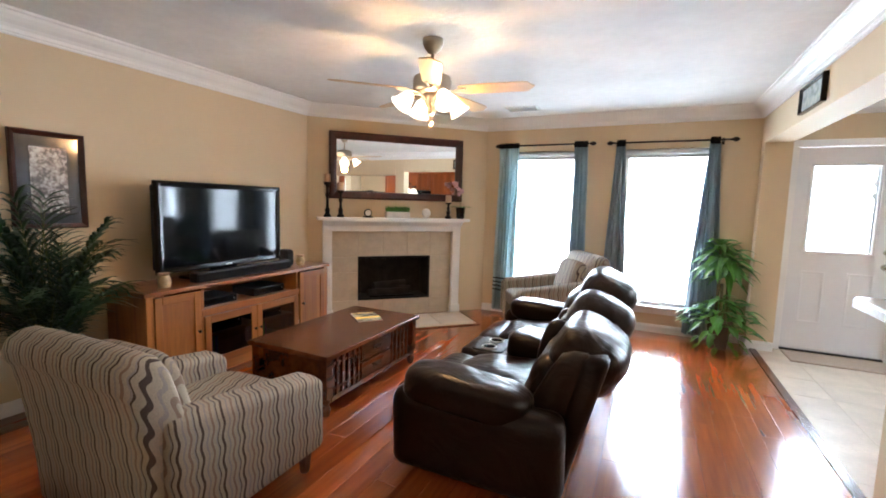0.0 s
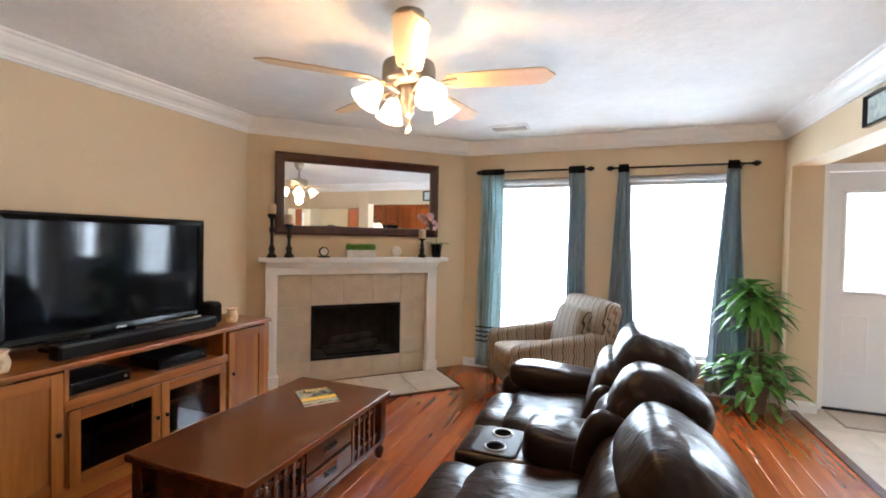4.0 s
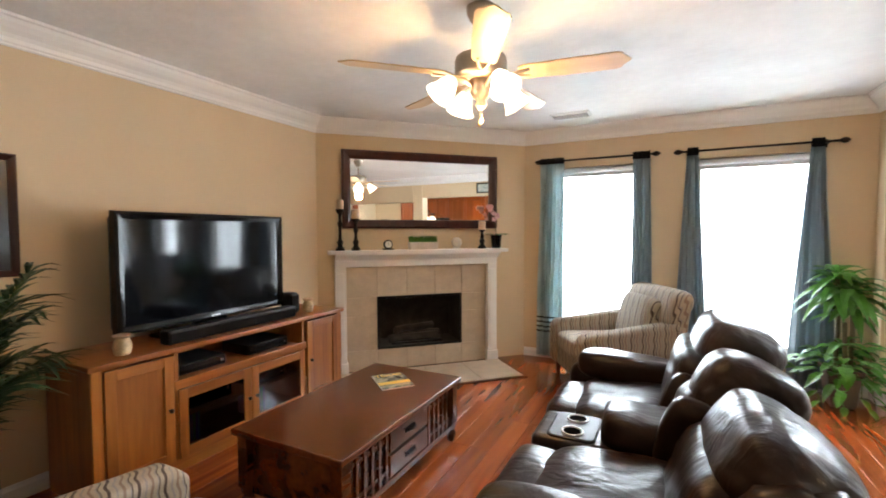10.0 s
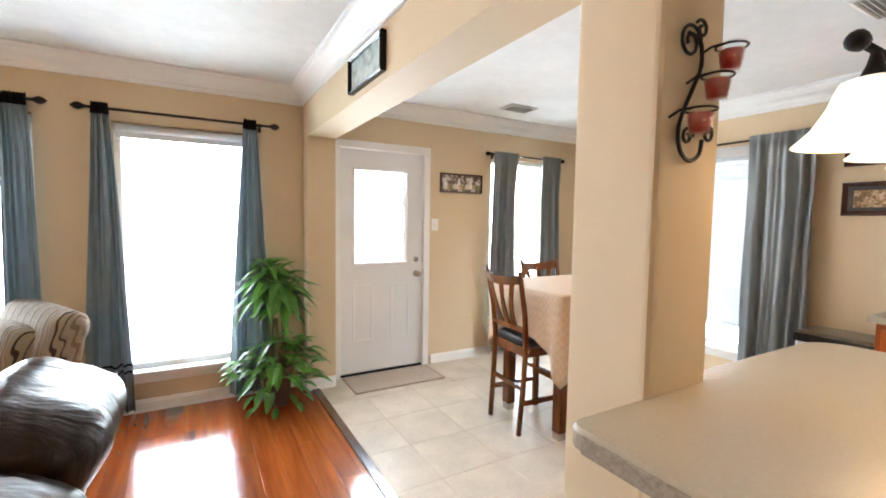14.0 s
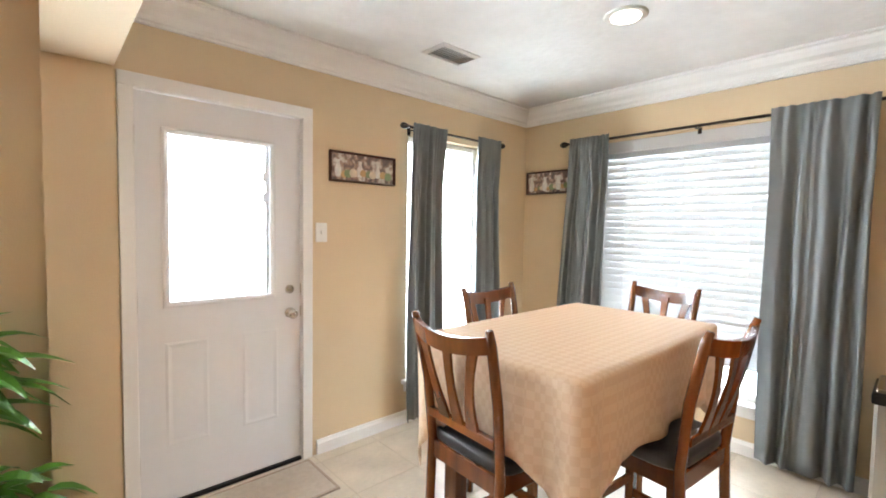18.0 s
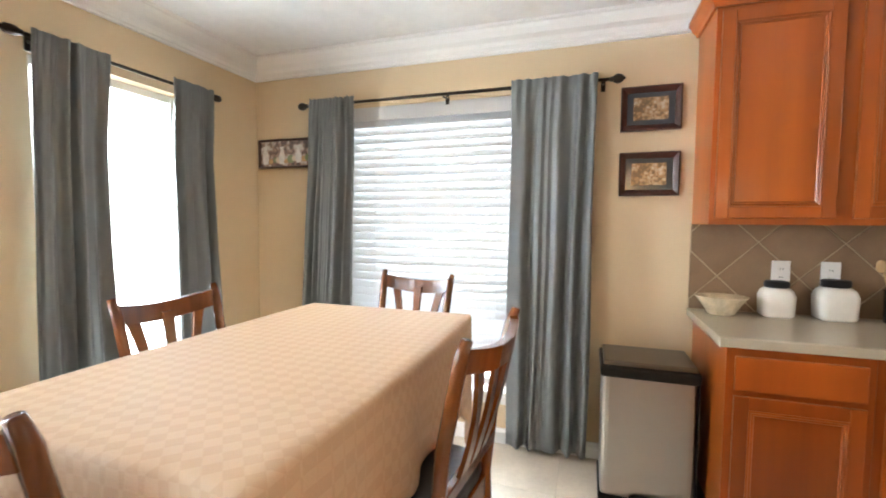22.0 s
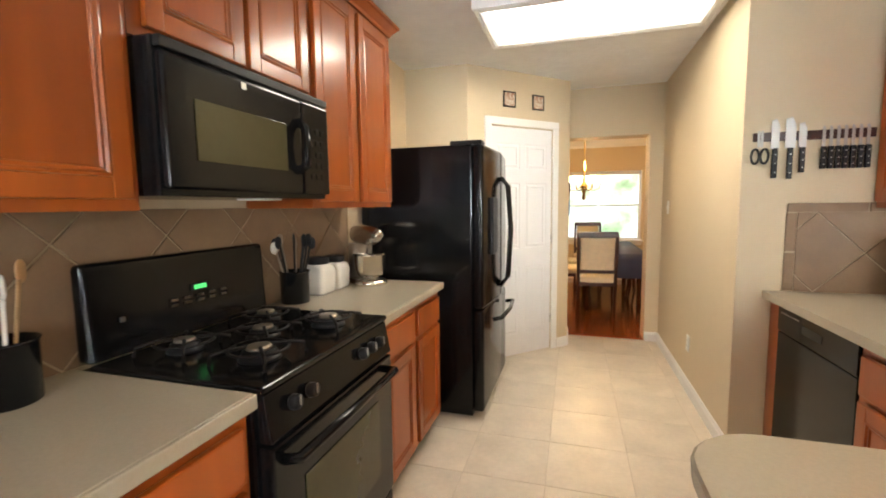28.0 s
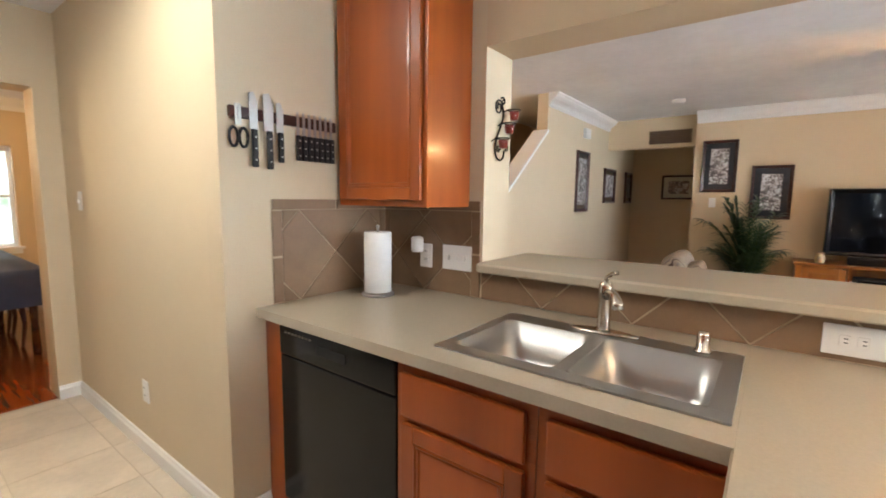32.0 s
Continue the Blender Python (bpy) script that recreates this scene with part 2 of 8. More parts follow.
M_SOIL = mat("potting_soil", (0.03, 0.02, 0.014), 0.95, var=0.4, scale=40, bump=0.6, bscale=60)


def let_through(m, amount=0.35):
    """Thin cloth: part of the light that falls on its back comes through."""
    n, l = nodes_of(m)
    b = n["Principled BSDF"]
    tr = n.new("ShaderNodeBsdfTranslucent")
    l.new(b.inputs["Base Color"].links[0].from_socket, tr.inputs[0])
    mx = n.new("ShaderNodeMixShader")
    mx.inputs[0].default_value = amount
    l.new(b.outputs[0], mx.inputs[1])
    l.new(tr.outputs[0], mx.inputs[2])
    l.new(mx.outputs[0], n["Material Output"].inputs[0])


M_TEAL = mat("blue_grey_curtain", (0.155, 0.172, 0.178), 0.36, var=0.04, scale=5, bump=0.1, bscale=180)
# Base colour raised to include the window light that comes through this cloth.
M_TEAL2 = mat("window_lit_teal_curtain", (0.44, 0.57, 0.60), 0.45, var=0.1, scale=5, bump=0.1, bscale=180)
let_through(M_TEAL, 0.03)
let_through(M_LEAF, 0.25)
let_through(M_TEAL2, 0.4)
M_TEAL3 = mat("slate_blue_curtain", (0.27, 0.335, 0.37), 0.35, var=0.04, scale=5, bump=0.1, bscale=180)
let_through(M_TEAL3, 0.35)
let_through(M_BLIND, 0.006)


M_THIN = bpy.data.materials.new("thin_clear_glass")
M_THIN.use_nodes = True
tn_, tl_ = nodes_of(M_THIN)
tt_, tg_, tm_ = tn_.new("ShaderNodeBsdfTransparent"), tn_.new("ShaderNodeBsdfGlossy"), tn_.new("ShaderNodeMixShader")
tg_.inputs["Roughness"].default_value = 0.03
tm_.inputs[0].default_value = 0.10
tl_.new(tt_.outputs[0], tm_.inputs[1])
tl_.new(tg_.outputs[0], tm_.inputs[2])
tl_.new(tm_.outputs[0], tn_["Material Output"].inputs[0])


def creases(m):
    """Soft folds and creases pressed into leather, over its fine grain."""
    n, l = nodes_of(m)
    b = n["Principled BSDF"]
    grain = b.inputs["Normal"].links[0].from_node
    tc = n.new("ShaderNodeTexCoord")
    mp = n.new("ShaderNodeMapping")
    mp.inputs["Scale"].default_value = (2.6, 5.0, 2.6)
    l.new(tc.outputs["Object"], mp.inputs[0])
    t = n.new("ShaderNodeTexNoise")
    t.inputs["Scale"].default_value = 1.6
    t.inputs["Detail"].default_value = 4
    t.inputs["Roughness"].default_value = 0.55
    t.inputs["Distortion"].default_value = 1.6
    l.new(mp.outputs[0], t.inputs["Vector"])
    bp = n.new("ShaderNodeBump")
    bp.inputs["Strength"].default_value = 0.2
    bp.inputs["Distance"].default_value = 0.045
    l.new(t.outputs[0], bp.inputs["Height"])
    l.new(grain.outputs[0], bp.inputs["Normal"])
    l.new(bp.outputs[0], b.inputs["Normal"])


creases(M_LEATHER)
# Near-black without gloss: the shade of a deep cup well, put into colour.
M_HOLE = mat("black_well_shade", (0.004, 0.004, 0.004), 1.0, var=0.0, spec=0.0)
M_STGROUT = mat("stone_grout", (0.42, 0.335, 0.24), 0.85, var=0.05, scale=30)


# ---- mesh helpers ----
def finish(name, bm, material, smooth=False):
    me = bpy.data.meshes.new(name)
    bm.normal_update()
    bm.to_mesh(me)
    bm.free()
    for one in (material if isinstance(material, (list, tuple)) else [material]):
        me.materials.append(one)
    if smooth:
        for p in me.polygons:
            p.use_smooth = True
    return me


def part(name, bm, material, parent, label="", smooth=False, m=None):
    ob = new(name, finish(name, bm, material, smooth))
    ob.parent = parent
    if m is not None:
        ob.matrix_basis = m
    if label:
        ob["label"] = label
    return ob


def thing(name, label, category, m=None, group="", kind=""):
    ob = new(name)
    ob.empty_display_size = 0.1
    if m is not None:
        ob.matrix_world = m
    return tagged(ob, label, category, group, kind)


def solid(name, bm, material, label, category, kind="", smooth=False, group=""):
    return tagged(new(name, finish(name, bm, material, smooth)), label, category, group, kind)


def box(x0, x1, y0, y1, z0, z1, bevel=0.0, bm=None, seg=2):
    own = bmesh.new()
    bmesh.ops.create_cube(own, size=1)
    for v in own.verts:
        v.co = ((x0 + x1) / 2 + v.co.x * abs(x1 - x0), (y0 + y1) / 2 + v.co.y * abs(y1 - y0), (z0 + z1) / 2 + v.co.z * abs(z1 - z0))
    if bevel:
        bmesh.ops.bevel(own, geom=own.edges[:], offset=bevel, segments=seg, affect='EDGES', profile=0.6)
    if bm is None:
        return own
    join(bm, own)
    return bm


def join(bm, own, m=None):
    me = bpy.data.meshes.new("tmp")
    if m is not None:
        own.transform(m)
    own.to_mesh(me)
    own.free()
    bm.from_mesh(me)
    bpy.data.meshes.remove(me)
    return bm


def lathe(profile, seg=20, at=(0, 0, 0), bm=None, squash=1.0):
    """Turned shape about the z axis; profile: (radius, height) from bottom to top."""
    bm = bm or bmesh.new()
    rings = []
    for r, z in profile:
        rings.append([bm.verts.new((at[0] + max(r, 0.0004) * math.cos(2 * math.pi * k / seg), at[1] + squash * max(r, 0.0004) * math.sin(2 * math.pi * k / seg), at[2] + z)) for k in range(seg)])
    for a, b in zip(rings, rings[1:]):
        for k in range(seg):
            bm.faces.new((a[k], a[(k + 1) % seg], b[(k + 1) % seg], b[k]))
    bm.faces.new(rings[0][::-1])
    bm.faces.new(rings[-1])
    return bm


def tube(points, r, seg=8, bm=None, taper=None):
    """Round bar along points."""
    bm = bm or bmesh.new()
    pts = [Vector(p) for p in points]
    rings = []
    ref = Vector((0.13, 0.31, 0.94))
    for i, p in enumerate(pts):
        d = (pts[min(i + 1, len(pts) - 1)] - pts[max(i - 1, 0)]).normalized()
        u = d.cross(ref)
        if u.length < 0.2:
            u = d.cross(Vector((1, 0.2, 0)))
        u.normalize()
        w = d.cross(u)
        rr = r * (taper[i] if taper else 1)
        rings.append([bm.verts.new(p + rr * (math.cos(2 * math.pi * k / seg) * u + math.sin(2 * math.pi * k / seg) * w)) for k in range(seg)])
    for a, b in zip(rings, rings[1:]):
        for k in range(seg):
            bm.faces.new((a[k], a[(k + 1) % seg], b[(k + 1) % seg], b[k]))
    bm.faces.new(rings[0][::-1])
    bm.faces.new(rings[-1])
    return bm


def sweep(points, profile, closed=False, bm=None):
    """A moulding: profile of (distance to the left of the way, height), mitred along points in the plan."""
    bm = bm or bmesh.new()
    pts = [Vector((p[0], p[1])) for p in points]
    n = len(pts)
    rows = []
    for i, p in enumerate(pts):
        a = pts[i - 1] if (i or closed) else None
        b = pts[(i + 1) % n] if (i < n - 1 or closed) else None
        d1 = (p - a).normalized() if a is not None else (b - p).normalized()
        d2 = (b - p).normalized() if b is not None else d1
        n1, n2 = Vector((-d1.y, d1.x)), Vector((-d2.y, d2.x))
        mit = (n1 + n2)
        mit = mit / max(0.3, mit.dot(n1))
        rows.append([bm.verts.new((p.x + mit.x * d, p.y + mit.y * d, z)) for d, z in profile])
    count = n if closed else n - 1
    k = len(profile)
    for i in range(count):
        a, b = rows[i], rows[(i + 1) % n]
        for j in range(k):
            bm.faces.new((a[j], b[j], b[(j + 1) % k], a[(j + 1) % k]))
    if not closed:
        bm.faces.new(rows[0])
        bm.faces.new(rows[-1][::-1])
    bmesh.ops.recalc_face_normals(bm, faces=bm.faces[:])
    return bm


def pierced(axis, c0, c1, a0, a1, z0, z1, holes=()):
    """A wall with holes through it. axis: the one it runs along; c0..c1 its thickness; holes (a0, a1, z0, z1)."""
    bm = bmesh.new()
    cuts = sorted({a0, a1, *[v for h in holes for v in h[:2] if a0 < v < a1]})
    for p, q in zip(cuts, cuts[1:]):
        mid = (p + q) / 2
        spans, low = [], z0
        for h in sorted([h for h in holes if h[0] < mid < h[1]], key=lambda h: h[2]):
            if h[2] > low + 1e-4:
                spans.append((low, h[2]))
            low = h[3]
        if low < z1 - 1e-4:
            spans.append((low, z1))
        for s, e in spans:
            box(p, q, c0, c1, s, e, bm=bm) if axis == 'x' else box(c0, c1, p, q, s, e, bm=bm)
    return bm


def pillow(sx, sy, sz, e=0.35, n=12, sag=0.0):
    """A stuffed block: a rounded cube, sx by sy by sz, centred; the lower e, the squarer."""
    bm = bmesh.new()
    bmesh.ops.create_cube(bm, size=2)
    bmesh.ops.subdivide_edges(bm, edges=bm.edges[:], cuts=n, use_grid_fill=True)
    for v in bm.verts:
        c = v.co.copy()
        p = 2 / max(e, 0.05)
        norm = (abs(c.x) ** p + abs(c.y) ** p + abs(c.z) ** p) ** (1 / p)
        c = c / norm
        v.co = (c.x * sx / 2, c.y * sy / 2, c.z * sz / 2)
    return bm


def rrect(cx, cy, hx, hy, r, z, n=6):
    pts = []
    for sx, sy, a0 in ((1, 1, 0), (-1, 1, 90), (-1, -1, 180), (1, -1, 270)):
        for k in range(n + 1):
            a = radians(a0 + 90 * k / n)
            pts.append((cx + sx * (hx - r) + r * math.cos(a), cy + sy * (hy - r) + r * math.sin(a), z))
    return pts


def loft(loops, bm=None, cap0=True, cap1=True):
    bm = bm or bmesh.new()
    rows = [[bm.verts.new(p) for p in l_] for l_ in loops]
    for a, b in zip(rows, rows[1:]):
        for k in range(len(a)):
            bm.faces.new((a[k], a[(k + 1) % len(a)], b[(k + 1) % len(a)], b[k]))
    if cap0:
        bm.faces.new(rows[0][::-1])
    if cap1:
        bm.faces.new(rows[-1])
    return bm


# ---- large structure ----
H = 2.50
STRUCT = "structure"
XD1, XD2, XE = 4.57, 4.80, 7.87
YS, YK, YC = -5.95, -5.62, -7.68
U = 1.60


def wallpiece(name, bm, label, material=None):
    return solid(name, bm, material or M_WALL, label, "wall", STRUCT)


W1 = (1.93, 2.87, 0.30, 2.09)
W2 = (3.28, 4.22, 0.30, 2.09)
WN = (6.50, 7.28, 0.32, 2.10)
DOOR = (4.86, 5.73, 0.0, 2.08)
WE = (-1.98, -0.74, 0.33, 2.12)
wallpiece("wall_north", pierced('x', 0.0, 0.15, -0.12, 8.0, 0, H, [W1, W2, DOOR, WN]), "tan painted wall with two tall windows and a door")
wallpiece("wall_east", pierced('y', XE, XE + 0.13, -6.68, 0.0, 0, H, [WE]), "tan painted wall with a wide window", M_WALL)
wallpiece("wall_west", pierced('y', -0.12, 0.0, -4.82, 0.0, 0, H), "tan painted wall behind the television")
wc = wallpiece("wall_chimney", pierced('x', 0.0, 0.02, 0.004, U * math.sqrt(2) - 0.004, 0, H, [(0.58, 1.49, 0.21, 0.75)]), "tan painted chimney breast across the corner")
wc.matrix_world = Matrix.Translation((0, -U, 0)) @ Matrix.Rotation(radians(45), 4, 'Z')
wallpiece("wall_hall_west", pierced('y', -1.69, -1.57, -7.2, -4.70, 0, H), "olive tan wall of the side hall")
wallpiece("wall_hall_north", pierced('x', -4.82, -4.70, -1.57, -0.12, 0, H), "tan painted wall of the side hall")
wallpiece("header_hall", box(-0.24, -0.12, YS, -4.82, 2.10, H), "tan painted header over the hall opening")
# stair wall with its sloped top
bm = bmesh.new()
prof = [(-1.57, 0), (3.75, 0), (3.75, 0.77), (2.02, 2.12), (2.02, H), (-1.57, H)]
fr = [bm.verts.new((x, YS, z)) for x, z in prof]
bk = [bm.verts.new((x, YS - 0.12, z)) for x, z in prof]
bm.faces.new(fr)
bm.faces.new(bk[::-1])
for a in range(6):
    bm.faces.new((fr[a], fr[(a + 1) % 6], bk[(a + 1) % 6], bk[a]))
bmesh.ops.recalc_face_normals(bm, faces=bm.faces[:])
wallpiece("wall_stair", bm, "tan wall with a sloped top along the stairs", M_WALLG)
wallpiece("wall_stairwell", pierced('x', -7.2, -7.08, -1.57, 4.57, 0, H), "tan painted wall of the stairwell")
# divider: stub, beam, post, knee wall, header and solid part
wallpiece("wall_stub", box(XD1, XD2, -0.15, 0.0, 0, 2.10), "tan painted wall stub beside the back door")
wallpiece("beam", box(XD1, XD2, -3.02, 0.0, 2.10, H), "tan painted beam between living room and dining area")
wallpiece("post", box(XD1, XD2 - 0.015, -3.245, -3.02, 0, H, 0.018, seg=3), "tan painted post at the end of the bar")
wallpiece("wall_knee", box(XD1, XD2, -5.0, -3.246, 0, 1.045), "tan painted knee wall under the bar")
wallpiece("header_bar", box(XD1, XD2, -5.0, -3.246, 2.03, H), "tan painted header over the bar opening")
wallpiece("wall_divider", pierced('y', XD1, XD2, -7.2, -5.0, 0, H), "tan painted wall between kitchen and living room", M_WALLG)
wallpiece("wall_knife", pierced('x', YK - 0.12, YK, XD2, 5.675, 0, H), "cream painted short kitchen wall", M_WALLG)
wallpiece("wall_corridor", pierced('y', 5.555, 5.675, -7.8, YK - 0.12, 0, H), "cream painted corridor wall", M_WALLG)
wallpiece("wall_doorway", pierced('x', YC - 0.12, YC, 5.675, 6.66, 0, H, [(5.80, 6.54, 0, 2.03)]), "cream wall with an open doorway to the dining room", M_WALLG)
wallpiece("wall_pantry_side", pierced('y', 6.54, 6.66, YC, -7.35, 0, H), "short cream wall beside the pantry", M_WALLG)
wallpiece("wall_fridge", pierced('x', -6.68, -6.56, 7.33, XE, 0, H), "cream wall beside the refrigerator", M_WALLG)
# pantry wall, set across the corner; local x runs along it from the doorway end to the refrigerator end
PANTRY = Matrix.Translation((6.54, -7.35, 0)) @ Matrix.Rotation(math.atan2(0.79, 0.79), 4, 'Z')
PL = math.hypot(0.79, 0.79)
PD0, PD1 = 0.20, 0.90
wp = wallpiece("wall_pantry", pierced('x', -0.12, 0.0, 0, PL, 0, H, [(PD0, PD1, 0, 2.05)]), "cream wall across the corner with the pantry door", M_WALLG)
wp.matrix_world = PANTRY
# far dining room
wallpiece("wall_far_south", pierced('x', -11.52, -11.4, 4.2, 8.7, 0, H, [(5.35, 6.65, 0.72, 1.95)]), "golden tan wall of the formal dining room", M_WALL)
wallpiece("wall_far_west", pierced('y', 4.2, 4.32, -11.4, -7.8, 0, H), "golden tan wall of the formal dining room")
wallpiece("wall_far_east", pierced('y', 8.6, 8.72, -11.4, -7.8, 0, H), "golden tan wall of the formal dining room")
wallpiece("wall_far_north", pierced('x', -7.92, -7.8, 4.2, 8.72, 0, H, [(5.80, 6.54, 0, 2.03)]), "tan wall of the formal dining room")
wallpiece("wall_pantry_back", pierced('x', -7.8, -7.68, 6.66, 8.0, 0, H), "plain wall behind the pantry", M_WALLG)
solid("ceiling", box(-1.75, 8.8, -11.6, 0.2, H, H + 0.1), M_CEIL, "white knockdown textured ceiling", "ceiling", STRUCT)
solid("ground", box(-60, 70, -70, 60, -0.5, -0.30), mat("lawn", (0.07, 0.12, 0.03), 0.9, var=0.3, scale=3), "green lawn around the house", "ground", STRUCT)
solid("floor_slab", box(-1.75, 8.8, -11.6, 0.2, -0.12, -0.012), M_GROUT, "grey mortar bed under the floors", "floor", STRUCT)

CROWN = [(0, H), (0.115, H), (0.115, H - 0.014), (0.102, H - 0.020), (0.092, H - 0.038), (0.068, H - 0.062), (0.042, H - 0.080), (0.026, H - 0.098), (0.022, H - 0.118), (0.014, H - 0.124), (0.012, H - 0.134), (0, H - 0.138)]
BASE = [(0, 0), (0.016, 0), (0.016, 0.068), (0.010, 0.078), (0.007, 0.090), (0, 0.092)]


def moulding(name, pts, prof, label):
    return solid(name, sweep(pts, prof), M_TRIM, label, "moulding", STRUCT)


moulding("trim_crown_living", [(XD1, YS), (XD1, 0), (U, 0), (0, -U), (0, -4.82)], CROWN, "white crown moulding round the living room")
moulding("trim_crown_stair", [(-0.12, YS), (2.02, YS)], CROWN, "white crown moulding on the stair wall")
moulding("trim_crown_dining", [(XE, -2.86), (XE, 0), (XD2, 0), (XD2, -3.02)], CROWN, "white crown moulding round the dining area")
moulding("trim_crown_far", [(8.6, -11.4), (8.6, -7.92), (4.32, -7.92), (4.32, -11.4), (8.6, -11.4)], CROWN, "white crown moulding in the formal dining room")
moulding("baseboard_north", [(4.80, -0.15), (XD1, -0.15), (XD1, 0), (U, 0)], BASE, "white baseboard under the windows")
moulding("baseboard_west", [(0, -U), (0, -4.82), (-0.12, -4.82)], BASE, "white baseboard behind the television")
moulding("baseboard_hall", [(-0.12, -4.82), (-1.57, -4.82), (-1.57, YS)], BASE, "white baseboard in the hall")
moulding("baseboard_stair", [(-1.57, YS), (3.75, YS)], BASE, "white baseboard on the stair wall")
moulding("baseboard_dining", [(7.87, -2.9), (XE, 0), (5.80, 0)], BASE, "white baseboard in the dining area")
moulding("baseboard_corridor", [(5.5, YK), (5.675, YK), (5.675, YC), (5.80, YC)], BASE, "white baseboard along the corridor")
moulding("baseboard_pantry", [(6.54, YC), (6.54, -7.35), (6.54 + 0.09, -7.26)], BASE, "white baseboard beside the pantry")
moulding("baseboard_far", [(5.80, -7.92), (4.32, -7.92), (4.32, -11.4), (8.6, -11.4), (8.6, -7.92), (6.54, -7.92)], BASE, "white baseboard in the formal dining room")
moulding("baseboard_knee", [(XD1, -3.0), (XD1, -5.95)], BASE, "white baseboard under the bar")
moulding("trim_stair_slope", [(3.75, YS - 0.14), (3.75, YS + 0.02)], [(0, 0.75), (0.02, 0.75), (0.02, 0.79), (0, 0.79)], "white stair cap end")
bm = box(0, 2.2, -0.16, 0.02, 0, 0.03, 0.004)
st = solid("trim_stair_cap", bm, M_TRIM, "white sloped cap along the stair wall", "moulding", STRUCT)
st.matrix_world = Matrix.Translation((3.76, YS, 0.77)) @ Matrix.Rotation(-math.atan2(1.35, -1.73), 4, 'Y')


# ---- materials of the living room ----
def stripes(name, axis):
    """Cream upholstery with wavy brown, taupe and grey stripes across the given axis."""
    m = bpy.data.materials.new(name)
    m.use_nodes = True
    n, l = nodes_of(m)
    b = n["Principled BSDF"]
    b.inputs["Roughness"].default_value = 0.85
    tc = n.new("ShaderNodeTexCoord")
    sp = n.new("ShaderNodeSeparateXYZ")
    l.new(tc.outputs["Object"], sp.inputs[0])
    add = n.new("ShaderNodeMath")
    l.new(sp.outputs[1 - axis], add.inputs[0])
    l.new(sp.outputs[2], add.inputs[1])
    s1 = n.new("ShaderNodeMath")
    s1.operation = 'MULTIPLY'
    s1.inputs[1].default_value = 62.0
    l.new(add.outputs[0], s1.inputs[0])
    sn = n.new("ShaderNodeMath")
    sn.operation = 'SINE'
    l.new(s1.outputs[0], sn.inputs[0])
    w = n.new("ShaderNodeMath")
    w.operation = 'MULTIPLY'
    w.inputs[1].default_value = 0.055
    l.new(sn.outputs[0], w.inputs[0])
    k = n.new("ShaderNodeMath")
    k.operation = 'MULTIPLY_ADD'
    k.inputs[1].default_value = 10.5
    sk = n.new("ShaderNodeMath")
    sk.operation = 'MULTIPLY_ADD'
    sk.inputs[1].default_value = 0.45
    l.new(sp.outputs[1 - axis], sk.inputs[0])
    l.new(sp.outputs[axis], sk.inputs[2])
    l.new(sk.outputs[0], k.inputs[0])
    l.new(w.outputs[0], k.inputs[2])
    f = n.new("ShaderNodeMath")
    f.operation = 'FRACT'
    l.new(k.outputs[0], f.inputs[0])
    r = n.new("ShaderNodeValToRGB")
    r.color_ramp.interpolation = 'CONSTANT'
    cream, brown, taupe, grey = (0.325, 0.27, 0.20, 1), (0.05, 0.03, 0.022, 1), (0.20, 0.135, 0.095, 1), (0.24, 0.215, 0.19, 1)
    stops = [(0.0, brown), (0.11, cream), (0.28, grey), (0.36, cream), (0.50, taupe), (0.60, cream), (0.74, grey), (0.80, brown), (0.84, cream)]
    r.color_ramp.elements[0].color = brown
    r.color_ramp.elements[1].position, r.color_ramp.elements[1].color = stops[1]
    for p, c in stops[2:]:
        e = r.color_ramp.elements.new(p)
        e.color = c
    l.new(f.outputs[0], r.inputs[0])
    t = n.new("ShaderNodeTexNoise")
    t.inputs["Scale"].default_value = 160
    l.new(tc.outputs["Object"], t.inputs["Vector"])
    mr = n.new("ShaderNodeMapRange")
    mr.inputs[3].default_value, mr.inputs[4].default_value = 0.72, 1.22
    l.new(t.outputs[0], mr.inputs[0])
    mul = n.new("ShaderNodeMix")
    mul.data_type, mul.blend_type = 'RGBA', 'MULTIPLY'
    mul.inputs[0].default_value = 1.0
    l.new(r.outputs[0], mul.inputs[6])
    l.new(mr.outputs[0], mul.inputs[7])
    l.new(mul.outputs[2], b.inputs["Base Color"])
    bp = n.new("ShaderNodeBump")
    bp.inputs["Strength"].default_value = 0.25
    bp.inputs["Distance"].default_value = 0.004
    l.new(t.outputs[0], bp.inputs["Height"])
    l.new(bp.outputs[0], b.inputs["Normal"])
    return m


